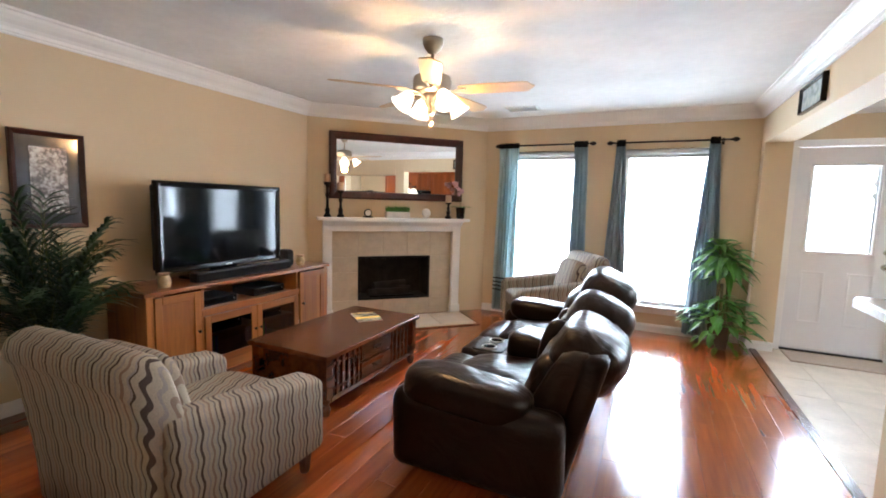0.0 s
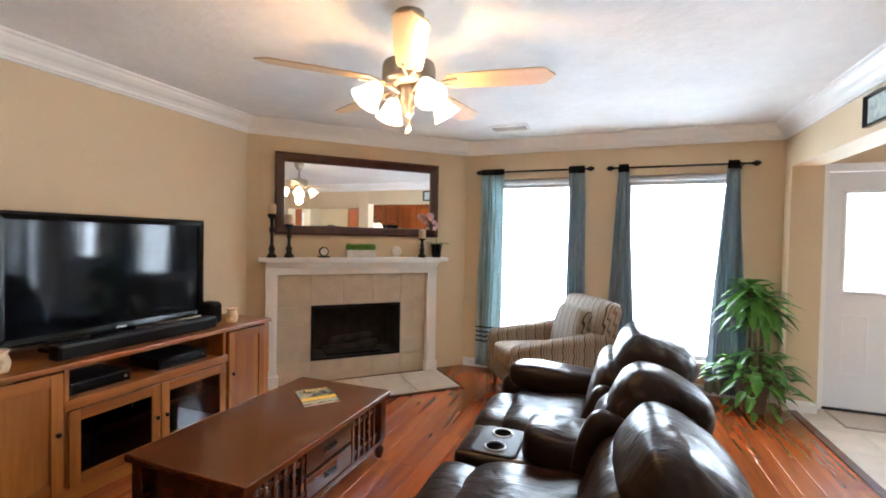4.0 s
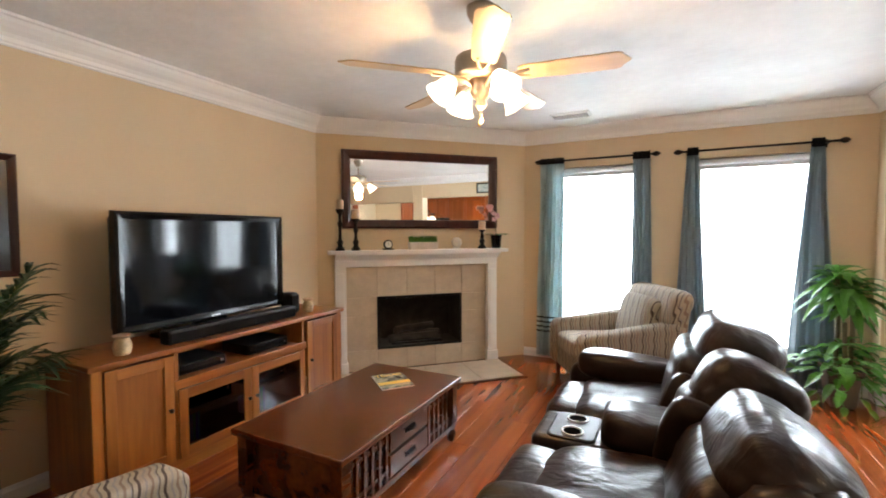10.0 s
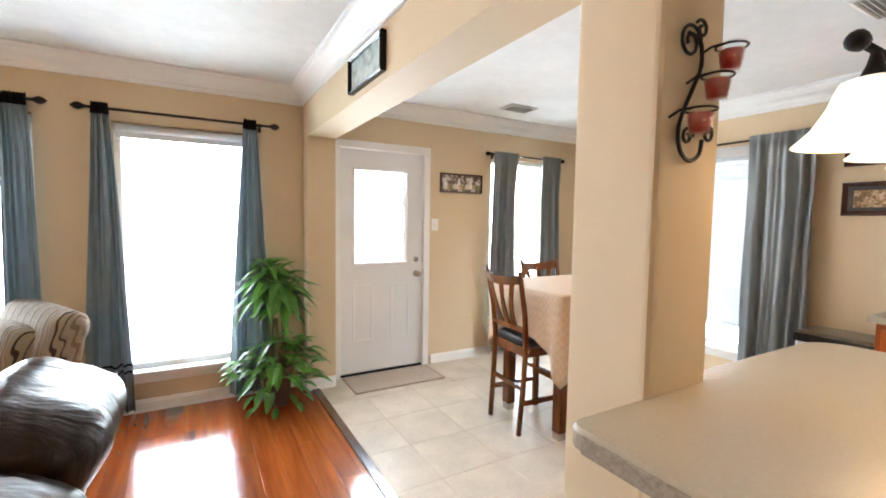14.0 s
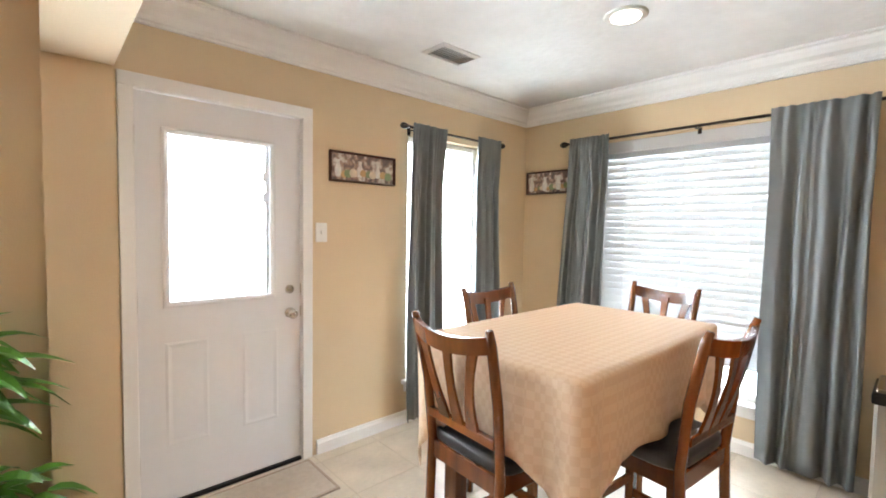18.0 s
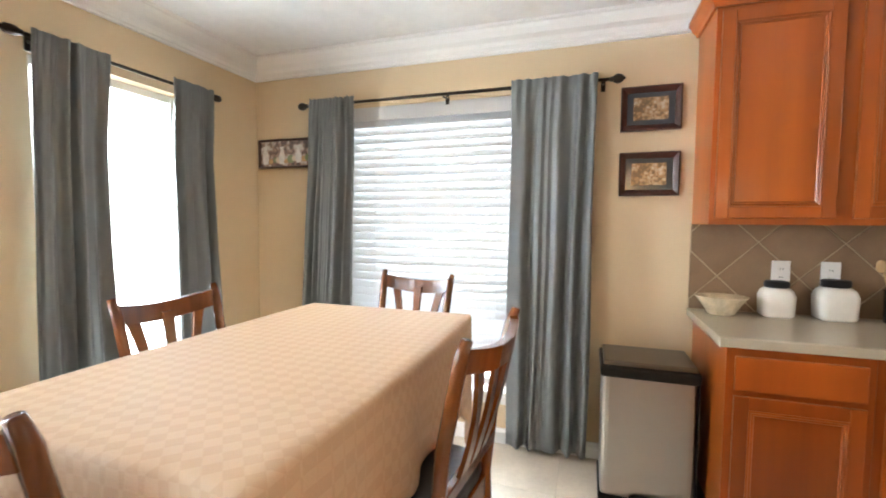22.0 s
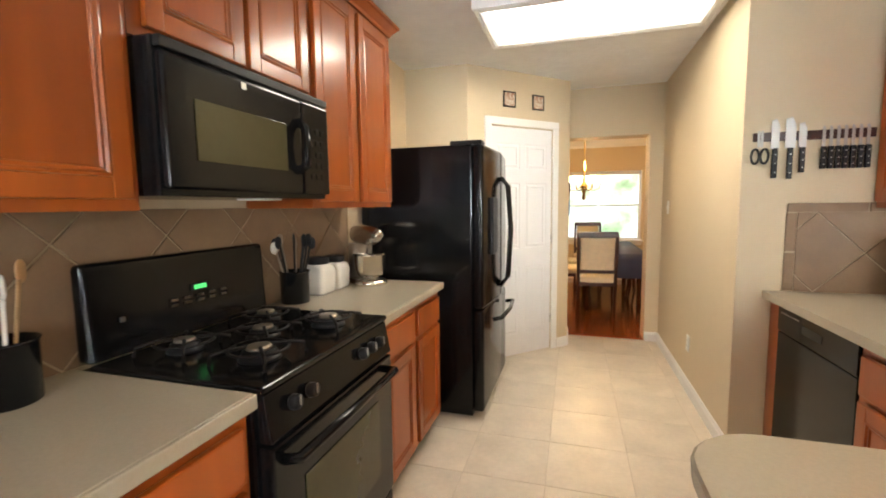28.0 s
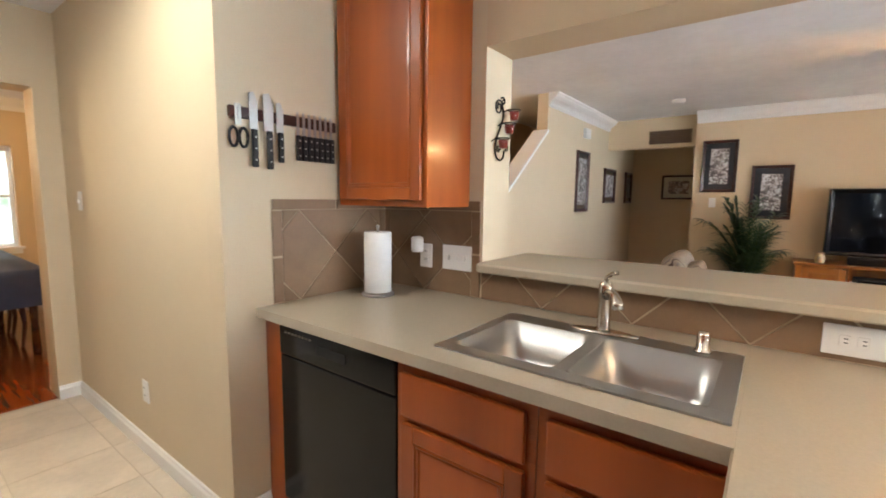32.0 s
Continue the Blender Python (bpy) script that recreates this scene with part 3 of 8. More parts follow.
def art(name, dark, light, accent, scale=9.0, lo=0.40, hi=0.58):
    """A printed picture: patches of three colours."""
    m = bpy.data.materials.new(name)
    m.use_nodes = True
    n, l = nodes_of(m)
    b = n["Principled BSDF"]
    b.inputs["Roughness"].default_value = 0.25
    tc = n.new("ShaderNodeTexCoord")
    v = n.new("ShaderNodeTexVoronoi")
    v.inputs["Scale"].default_value = scale * 2.2
    t = n.new("ShaderNodeTexNoise")
    t.inputs["Scale"].default_value = scale
    t.inputs["Detail"].default_value = 5
    t.inputs["Distortion"].default_value = 1.2
    l.new(tc.outputs["Object"], v.inputs["Vector"])
    l.new(tc.outputs["Object"], t.inputs["Vector"])
    mx = n.new("ShaderNodeMath")
    mx.operation = 'MULTIPLY_ADD'
    mx.inputs[1].default_value = -0.3
    l.new(v.outputs["Distance"], mx.inputs[0])
    l.new(t.outputs[0], mx.inputs[2])
    r = n.new("ShaderNodeValToRGB")
    r.color_ramp.elements[0].position, r.color_ramp.elements[0].color = lo - 0.18, (*dark, 1)
    r.color_ramp.elements[1].position, r.color_ramp.elements[1].color = hi - 0.08, (*light, 1)
    e = r.color_ramp.elements.new((lo + hi) / 2 - 0.14)
    e.color = (*accent, 1)
    l.new(mx.outputs[0], r.inputs[0])
    l.new(r.outputs[0], b.inputs["Base Color"])
    return m


M_STRX = stripes("striped_fabric_across", 0)
M_STRY = stripes("striped_fabric_along", 1)
M_ART = art("floral_print", (0.10, 0.09, 0.085), (0.60, 0.60, 0.58), (0.34, 0.30, 0.28), 22)
M_ART2 = art("still_life_print", (0.10, 0.08, 0.075), (0.62, 0.58, 0.53), (0.30, 0.20, 0.16), 14)
M_ART3 = art("landscape_print", (0.15, 0.10, 0.05), (0.52, 0.43, 0.31), (0.36, 0.21, 0.10), 26)
M_MAT = mat("charcoal_picture_mat", (0.030, 0.032, 0.038), 0.18, var=0.1, scale=20, coat=0.6)
M_MATC = mat("cream_picture_mat", (0.52, 0.46, 0.33), 0.3, var=0.05, scale=20)
M_SCREEN = mat("dark_screen", (0.003, 0.004, 0.006), 0.07, var=0.05, scale=2, spec=0.3)
M_LGLASS = clear_glass("smoked_glass", 0.02, (0.35, 0.35, 0.35))
M_CANDLE = mat("cream_wax", (0.62, 0.42, 0.27), 0.5, var=0.05, scale=20)
M_SHADEF = glow("lit_frosted_glass", (1.0, 0.80, 0.56), 5.0)
M_POT = mat("brown_glazed_pot", (0.085, 0.045, 0.025), 0.3, var=0.25, scale=9, coat=0.2)
M_BARK = mat("green_brown_bark", (0.13, 0.10, 0.055), 0.8, var=0.25, scale=25, bump=0.3, bscale=60)
M_ORCHID = mat("pale_pink_petal", (0.62, 0.36, 0.40), 0.5, var=0.2, scale=30)
M_VENT = mat("vent_enamel", (0.70, 0.70, 0.68), 0.4, var=0.03, scale=20)
# Grey that stands for the shade between vent slats; there is no duct.
M_DARKGAP = mat("painted_duct_shade", (0.42, 0.42, 0.41), 0.9, var=0.1, scale=20)
M_BLADE = wood("maple_fan_blade", (0.50, 0.33, 0.16), (0.68, 0.48, 0.27), 0.35, 0, 6.0, vary=0.05)
M_YELLOW = mat("yellow_ink", (0.75, 0.5, 0.04), 0.4, var=0.03)


# ---- things used in several rooms ----
def picture(w, h, fw, art_m, inset, m, label, mat_m=None, frame_m=None, depth=0.028, group="", cat="picture"):
    """Framed picture, local x across, z up, facing -y; its back lies on y = 0."""
    t = thing("picture_frame", label, cat, m, group)
    bm = bmesh.new()
    prof = [(0, 0), (0, depth), (fw * 0.25, depth + 0.006), (fw * 0.7, depth - 0.004), (fw, depth * 0.55), (fw, 0)]
    pts = [(-w / 2, -h / 2), (w / 2, -h / 2), (w / 2, h / 2), (-w / 2, h / 2)]
    bm = sweep(pts, prof, closed=True)
    bm.transform(Matrix.Rotation(radians(90), 4, 'X'))
    part("frame", bm, frame_m or M_FRAME, t, "dark mahogany frame")
    if mat_m:
        part("mount", box(-w / 2 + fw, w / 2 - fw, -0.011, -0.001, -h / 2 + fw, h / 2 - fw), mat_m, t)
    ix, iz = inset
    part("print", box(-w / 2 + fw + ix, w / 2 - fw - ix, -0.015, -0.0115, -h / 2 + fw + iz, h / 2 - fw - iz), art_m, t, "printed picture")
    return t


def still_life(t, w, h, seed):
    """Painted jugs and fruit as thin flat shapes on a long print."""
    rr_ = random.Random(seed)
    tints = [mat("painted_" + n, c, 0.3, var=0.15, scale=30) for n, c in (("white", (0.66, 0.64, 0.60)), ("rose", (0.40, 0.14, 0.10)), ("ochre", (0.48, 0.30, 0.13)), ("green", (0.16, 0.20, 0.09)), ("cream", (0.60, 0.50, 0.38)))]
    for k in range(11):
        x = -w * 0.45 + w * 0.9 * (k + 0.5) / 11 + rr_.uniform(-0.01, 0.01)
        jug = k % 4 == 0
        hh = h * rr_.uniform(0.55, 0.75) if jug else h * rr_.uniform(0.18, 0.34)
        ww = hh * (0.42 if jug else 1.1)
        z0 = -h * 0.44 + rr_.uniform(0.0, h * 0.12)
        prof = ((0.7, 0), (1, 0.25), (0.95, 0.5), (0.5, 0.75), (0.55, 0.9), (0.7, 1)) if jug else ((0.5, 0), (0.95, 0.25), (1, 0.55), (0.7, 0.85), (0.2, 1))
        y = -0.0165 - 0.0003 * k
        bm = bmesh.new()
        ring = [(x + ww / 2 * a, z0 + hh * b) for a, b in prof] + [(x - ww / 2 * a, z0 + hh * b) for a, b in prof[::-1]]
        v1 = [bm.verts.new((a, y, b)) for a, b in ring]
        v0 = [bm.verts.new((a, -0.0150, b)) for a, b in ring]
        bm.faces.new(v1)
        for i in range(len(ring)):
            bm.faces.new((v1[i], v0[i], v0[(i + 1) % len(ring)], v1[(i + 1) % len(ring)]))
        bmesh.ops.recalc_face_normals(bm, faces=bm.faces[:])
        part("painted_jug" if jug else "painted_fruit", bm, tints[0 if jug else 1 + k % 4], t)


def face(x, y, z, turn):
    return Matrix.Translation((x, y, z)) @ Matrix.Rotation(radians(turn), 4, 'Z')


def curtain(x_top, x_bot, ztop, zbot, folds, material, m, label, band=None, stripe=None, group="window curtains", header=None, seed=1, amp=0.038):
    """Hanging cloth, local x across and y out of the wall; gathered at the top and wider below."""
    t = thing("curtain", label, "curtain", m, group)
    rr = random.Random(seed)
    ph = [rr.uniform(-0.5, 0.5) for _ in range(40)]

    def sheet(z0, z1, rows, off):
        bm = bmesh.new()
        grid, n = [], folds * 12
        for i in range(rows + 1):
            z = z0 + (z1 - z0) * i / rows
            s = max(0.0, (ztop - z) / (ztop - zbot))
            a, b = x_top[0] + (x_bot[0] - x_top[0]) * s ** 0.8, x_top[1] + (x_bot[1] - x_top[1]) * s ** 0.8
            row = []
            for k in range(n + 1):
                u = k / n
                way = 2 * math.pi * folds * (u + 0.07 * math.sin(5.1 * u + ph[0] * 9 + 0.5 * s) + 0.045 * math.sin(11.3 * u + ph[1] * 9 + 1.6 * s))
                deep = 0.62 + 0.38 * math.sin(7.7 * u + ph[2] * 9) + 0.30 * math.sin(15.1 * u + ph[5] * 9)
                y = amp * (0.35 + 0.35 * min(1.0, s * 7) + 0.5 * s) * (deep * math.sin(way + 0.7 * s * math.sin(3 * u + ph[3])) + 0.14 * math.sin(2.3 * way + 4 * s)) + 0.010 * s * math.sin(6 * s + 4 * u) + 0.036 * max(0.0, 1 - s * 5)
                y += 0.009 * math.sin(2 * math.pi * (folds * 2.3) * u + ph[4] * 9) * max(0.0, 1 - s * 7)
                y += 0.0035 * noise.noise(Vector((u * 30, z * 7, seed))) * s
                row.append(bm.verts.new((a + (b - a) * (u + 0.012 * math.sin(7 * s + 9 * u)), -(y + off), z + 0.003 * math.sin(2 * math.pi * folds * 2.3 * u + ph[6] * 9) * max(0.0, 1 - s * 25))))
            grid.append(row)
        for i in range(rows):
            for k in range(n):
                bm.faces.new((grid[i][k], grid[i][k + 1], grid[i + 1][k + 1], grid[i + 1][k]))
        return bm

    cuts = [zbot, ztop - (band or 0)]
    ob = part("cloth", sheet(cuts[0], cuts[1], 26, 0.0), material, t, smooth=True)
    sol = ob.modifiers.new("thick", 'SOLIDIFY')
    sol.thickness = 0.003
    if band:
        ob = part("top_band", sheet(ztop - band, ztop + 0.012, 2, 0.004), M_BLACKF, t, "black gathered top band", smooth=True)
        sol = ob.modifiers.new("thick", 'SOLIDIFY')
        sol.thickness = 0.006
    for s0, s1 in (stripe or ()):
        ob = part("ribbon", sheet(s0, s1, 2, 0.003), M_BLACKF, t, "dark ribbon band", smooth=True)
        sol = ob.modifiers.new("thick", 'SOLIDIFY')
        sol.thickness = 0.003
    return t


def rod(x0, x1, z, m, label, r=0.010, brackets=(), fin=0.026):
    """Curtain rod with finials and wall brackets; local y = 0 is the rod's own line, the wall lies at +0.09."""
    t = thing("curtain_rod", label, "curtain rod", m, "curtain rods")
    part("pole", tube([(x0, 0, z), (x1, 0, z)], r, 10), M_BRONZE, t, smooth=True)
    for x, s in ((x0, -1), (x1, 1)):
        bm = lathe([(0.006, 0), (0.014, 0.004), (0.012, 0.014), (0.020, 0.022), (fin, 0.042), (0.020, 0.062), (0.010, 0.072), (0.004, 0.080)], 14)
        bm.transform(Matrix.Translation((x, 0, z)) @ Matrix.Rotation(radians(90 * s), 4, 'Y'))
        part("finial", bm, M_BRONZE, t, "turned bronze finial", smooth=True)
    for x in brackets or (x0 + 0.06, x1 - 0.06):
        bm = tube([(x, 0.088, z), (x, 0.03, z - 0.012), (x, 0.0, z - 0.014)], 0.006, 6)
        box(x - 0.012, x + 0.012, 0.080, 0.0885, z - 0.04, z + 0.03, 0.002, bm)
        part("bracket", bm, M_BRONZE, t)
    return t


def window(name, x0, x1, z0, z1, m, label, rails=(), depth=0.15):
    """Window in a wall: local x along the wall, y outwards from the room; opening x0..x1, z0..z1."""
    t = thing(name, label, "window", m, kind=STRUCT)
    f = 0.045
    for a, b, c, d in ((x0, x0 + f, z0, z1), (x1 - f, x1, z0, z1), (x0 + f, x1 - f, z0, z0 + f), (x0 + f, x1 - f, z1 - f, z1)):
        part("window_frame", box(a + 0.001, b - 0.001, 0.07, 0.13, c + 0.001, d - 0.001, 0.004), M_TRIM, t)
    for z in rails:
        part("rail", box(x0 + f, x1 - f, 0.078, 0.122, z - 0.018, z + 0.018, 0.003), M_TRIM, t)
    g = part("pane", box(x0 + f, x1 - f, 0.098, 0.102, z0 + f, z1 - f), M_GLASS, t)
    g.visible_shadow = False
    part("window_sill", box(x0 - 0.04, x1 + 0.04, -0.045, 0.069, z0 - 0.026, z0 + 0.004, 0.006), M_TRIM, t, "white painted sill")
    part("apron", box(x0 - 0.02, x1 + 0.02, -0.014, -0.001, z0 - 0.085, z0 - 0.027, 0.004), M_TRIM, t)
    return t


def plate(m, kind="switch", w=0.075, h=0.118, n=1):
    t = thing("wall_switch" if kind == "switch" else "wall_outlet", "white plastic light switch plate" if kind == "switch" else "white plastic power outlet plate", "switch" if kind == "switch" else "outlet", m, "wall plates")
    part("plate", box(-w / 2, w / 2, -0.007, 0, -h / 2, h / 2, 0.003), M_WHITEP, t)
    for k in range(n):
        cx = (k - (n - 1) / 2) * 0.046
        if kind == "switch":
            part("toggle", box(cx - 0.006, cx + 0.006, -0.018, -0.006, -0.012, 0.012, 0.002), M_WHITEP, t)
        else:
            for cz in (-0.02, 0.02):
                part("socket", box(cx - 0.016, cx + 0.016, -0.010, -0.006, cz - 0.013, cz + 0.013, 0.003), M_WHITEP, t)
                for sl in (-0.006, 0.006):
                    part("slot", box(cx + sl - 0.0015, cx + sl + 0.0015, -0.0105, -0.0095, cz - 0.002, cz + 0.007), M_BLACKM, t)
    return t


def vent(x, y, z, lx, ly, label, n=6):
    t = thing("ceiling_vent", label, "vent", Matrix.Translation((x, y, z)))
    part("backing", box(-lx / 2 + 0.02, lx / 2 - 0.02, -ly / 2 + 0.02, ly / 2 - 0.02, -0.004, -0.0005), M_DARKGAP, t)
    bm = sweep([(-lx / 2, -ly / 2), (lx / 2, -ly / 2), (lx / 2, ly / 2), (-lx / 2, ly / 2)], [(0, 0), (0, -0.006), (0.022, -0.016), (0.026, -0.002)], closed=True)
    part("frame", bm, M_VENT, t)
    for k in range(n):
        yy = -ly / 2 + 0.03 + (ly - 0.06) * (k + 0.5) / n
        bm = box(-lx / 2 + 0.024, lx / 2 - 0.024, -0.009, 0.009, -0.0012, 0.0012)
        bm.transform(Matrix.Translation((0, yy, -0.011)) @ Matrix.Rotation(radians(38), 4, 'X'))
        part("slat", bm, M_VENT, t)
    return t


def leaf(bm, base, way, up, length, width, droop=0.3, n=5):
    """One blade of a leaf, from base along way."""
    w = way.normalized()
    side = w.cross(up)
    if side.length < 0.05:
        side = Vector((1, 0, 0))
    side.normalize()
    nrm = side.cross(w)
    last = None
    for i in range(n + 1):
        u = i / n
        p = base + w * (length * u) - Vector((0, 0, droop * length * u * u))
        wid = width * math.sin(math.pi * min(0.98, 0.06 + u * 0.94)) ** 0.8 * (1 - 0.25 * u)
        row = (bm.verts.new(p - side * wid / 2 + nrm * wid * 0.18), bm.verts.new(p), bm.verts.new(p + side * wid / 2 + nrm * wid * 0.18))
        if last:
            bm.faces.new((last[0], last[1], row[1], row[0]))
            bm.faces.new((last[1], last[2], row[2], row[1]))
        last = row


def wrinkle(bm, amp, scale, seed=0.0):
    for v in bm.verts:
        p = v.co * scale + Vector((seed, seed * 0.7, seed * 1.3))
        v.co += v.normal * (amp * noise.noise(p) + amp * 0.5 * noise.noise(p * 2.3))
    return bm


# ---- daylight beyond the windows ----
M_SKYW = bpy.data.materials.new("bright_overcast_sky")
M_SKYW.use_nodes = True
sn_, sl_ = nodes_of(M_SKYW)
se_ = sn_.new("ShaderNodeEmission")
se_.inputs[0].default_value, se_.inputs[1].default_value = (0.96, 0.985, 1.0, 1), 6.0
sl_.new(se_.outputs[0], sn_["Material Output"].inputs[0])
solid("backdrop_north", box(-4, 14, 3.0, 3.1, -0.3, 6), M_SKYW, "plain bright overcast sky beyond the windows", "sky", STRUCT)
solid("backdrop_east", box(11.5, 11.6, -8, 3, -0.3, 6), M_SKYW, "plain bright overcast sky beyond the east window", "sky", STRUCT)

window("window_1", W1[0], W1[1], W1[2], W1[3], None, "tall white framed window flooded with daylight")
window("window_2", W2[0], W2[1], W2[2], W2[3], None, "tall white framed window flooded with daylight")
for x0, x1 in ((W1[0], W1[1]), (W2[0], W2[1])):
    t = thing("roller_shade", "white roller shade rolled up at the window head", "shade", None, "roller shades")
    part("roll", tube([(x0 + 0.01, 0.035, 2.055), (x1 - 0.01, 0.035, 2.055)], 0.028, 12), M_BLIND, t, smooth=True)
    part("hem", box(x0 + 0.02, x1 - 0.02, 0.058, 0.064, 1.99, 2.035), M_BLIND, t)

RODM = Matrix.Translation((0, -0.09, 0))
rod(1.82, 2.89, 2.155, RODM, "dark bronze curtain rod with ball finials above the first window")
rod(3.16, 4.29, 2.15, RODM, "dark bronze curtain rod with ball finials above the second window")
curtain((1.81, 2.06), (1.76, 2.05), 2.17, 0.05, 5, M_TEAL2, RODM, "teal curtain coloured pale as if window lit, with dark ribbon bands near the hem", band=0.05, stripe=((0.36, 0.375), (0.41, 0.425), (0.46, 0.475), (0.31, 0.325)), seed=3)
curtain((2.73, 2.88), (2.72, 2.92), 2.17, 0.05, 4, M_TEAL3, RODM, "blue-grey satin curtain with a black top band", band=0.06, seed=4)
curtain((3.20, 3.28), (3.10, 3.38), 2.165, 0.05, 4, M_TEAL3, RODM, "blue-grey satin curtain pulled aside at the window", band=0.06, stripe=((0.33, 0.345), (0.38, 0.395)), seed=5)
curtain((4.11, 4.19), (3.98, 4.32), 2.165, 0.05, 4, M_TEAL3, RODM, "blue-grey satin curtain behind the leafy plant", band=0.06, seed=6)

# ---- fireplace, set across the corner; local x along the wall, -y into the room ----
FIRE = Matrix.Translation((0, -U, 0)) @ Matrix.Rotation(radians(45), 4, 'Z')
fp = thing("fireplace", "white mantel fireplace with beige stone tiles and black firebox", "fireplace", FIRE)
F0, F1, FZ0, FZ1 = 0.58, 1.49, 0.21, 0.75
CX = 1.03
for x in (0.165, 1.775):
    bm = box(x, x + 0.105, -0.085, -0.002, 0.0, 1.06, 0.004)
    box(x - 0.012, x + 0.117, -0.097, -0.003, 0.0, 0.11, 0.004, bm)
    box(x + 0.02, x + 0.085, -0.092, -0.08, 0.16, 1.0, 0.005, bm)
    part("pilaster", bm, M_TRIM, fp, "white painted pilaster")
part("frieze", box(0.165, 1.88, -0.090, -0.002, 1.06, 1.13, 0.004), M_TRIM, fp, "white painted frieze board")
prof = [(0, 1.125), (0.02, 1.125), (0.03, 1.14), (0.055, 1.155), (0.075, 1.175), (0.095, 1.18), (0.095, 1.19), (0, 1.19)]
bm = sweep([(0.165, -0.09), (1.88, -0.09)], [(-d, z) for d, z in prof])
part("bed_moulding", bm, M_TRIM, fp, "white stepped moulding")
part("mantel_shelf", box(0.10, 1.96, -0.205, -0.002, 1.19, 1.225, 0.006), M_TRIM, fp, "white painted mantel shelf")
# stone tiles round the opening, proud of their bed
part("tile_bed", box(0.27, F0, -0.016, -0.002, 0.0, 1.06), M_STGROUT, fp)
part("tile_bed", box(F1, 1.775, -0.016, -0.002, 0.0, 1.06), M_STGROUT, fp)
part("tile_bed", box(F0, F1, -0.016, -0.002, FZ1, 1.06), M_STGROUT, fp)
part("tile_bed", box(F0, F1, -0.016, -0.002, 0.0, FZ0), M_STGROUT, fp)
for a, b, zs in ((0.272, F0, (0.0, 0.21, 0.56, 0.75, 1.058)), (F1, 1.773, (0.0, 0.21, 0.56, 0.75, 1.058))):
    for z0, z1 in zip(zs, zs[1:]):
        part("tile", box(a + 0.002, b - 0.002, -0.026, -0.015, z0 + 0.002, z1 - 0.002, 0.002, seg=1), M_STONE, fp)
for a, b in ((F0, 0.885), (0.885, 1.19), (1.19, F1)):
    part("tile", box(a + 0.002, b - 0.002, -0.026, -0.015, FZ1 + 0.002, 1.056, 0.002, seg=1), M_STONE, fp)
    part("tile", box(a + 0.002, b - 0.002, -0.026, -0.015, 0.002, FZ0 - 0.002, 0.002, seg=1), M_STONE, fp)
bm = sweep([(F0, FZ0), (F1, FZ0), (F1, FZ1), (F0, FZ1)], [(0, 0.012), (0, 0.034), (0.022, 0.034), (0.026, 0.012)], closed=True)
bm.transform(Matrix.Rotation(radians(90), 4, 'X'))
part("firebox_frame", bm, M_BLACKM, fp, "black metal firebox frame")
bm = bmesh.new()
box(F0, F1, 0.42, 0.45, FZ0 - 0.02, FZ1 + 0.04, 0, bm)
box(F0 - 0.03, F0, 0.0, 0.45, FZ0 - 0.02, FZ1 + 0.04, 0, bm)
box(F1, F1 + 0.03, 0.0, 0.45, FZ0 - 0.02, FZ1 + 0.04, 0, bm)
box(F0, F1, 0.0, 0.45, FZ1, FZ1 + 0.04, 0, bm)
box(F0, F1, 0.0, 0.45, FZ0 - 0.04, FZ0, 0, bm)
part("firebox", bm, M_SOOT, fp, "sooty black firebox")
for k, (x, y, z, r, L, a) in enumerate(((1.0, 0.15, 0.27, 0.045, 0.55, 8), (1.06, 0.26, 0.28, 0.05, 0.5, -12), (1.02, 0.2, 0.36, 0.04, 0.48, 20))):
    bm = wrinkle(tube([(-L / 2, 0, 0), (-L / 4, 0.01, 0.005), (0, 0, 0), (L / 4, -0.01, 0.004), (L / 2, 0, 0)], r, 9), 0.01, 14, k)
    bm.transform(Matrix.Translation((x, y, z)) @ Matrix.Rotation(radians(a), 4, 'Z'))
    part("log", bm, M_SOOT, fp, "charred log")
part("grate", box(0.75, 1.32, 0.10, 0.32, 0.212, 0.232, 0.004), M_IRON, fp, "black iron grate")
hearth = thing("hearth", "flat beige stone hearth slab on the wooden floor", "hearth", FIRE, kind="")
for a, b in ((0.20, 0.62), (0.62, 1.04), (1.04, 1.46), (1.46, 1.885)):
    part("tile", box(a + 0.0015, b - 0.0015, -0.68, -0.10, 0.0005, 0.016, 0.003, seg=1), M_STONE, hearth)
part("edge_strip", box(0.17, 1.915, -0.715, -0.682, 0.0005, 0.012, 0.003), M_DARKW, hearth, "dark wooden edge strip")
part("edge_strip", box(1.888, 1.92, -0.68, -0.10, 0.0005, 0.012, 0.003), M_DARKW, hearth, "dark wooden edge strip")

# mirror over the mantel
MIR = FIRE @ Matrix.Translation((1.07, 0, 1.828))
t = thing("wall_mirror", "wide mirror in a dark mahogany frame above the mantel", "mirror", MIR)
mw, mh = 1.66, 0.775
bm = sweep([(-mw / 2, -mh / 2), (mw / 2, -mh / 2), (mw / 2, mh / 2), (-mw / 2, mh / 2)], [(0, 0.002), (0, 0.045), (0.02, 0.055), (0.06, 0.045), (0.085, 0.030), (0.088, 0.010), (0.088, 0.002)], closed=True)
bm.transform(Matrix.Rotation(radians(90), 4, 'X'))
part("frame", bm, M_FRAME, t, "dark mahogany moulded frame")
part("mirror_glass", box(-mw / 2 + 0.08, mw / 2 - 0.08, -0.014, -0.002, -mh / 2 + 0.08, mh / 2 - 0.08), M_MIRROR, t)


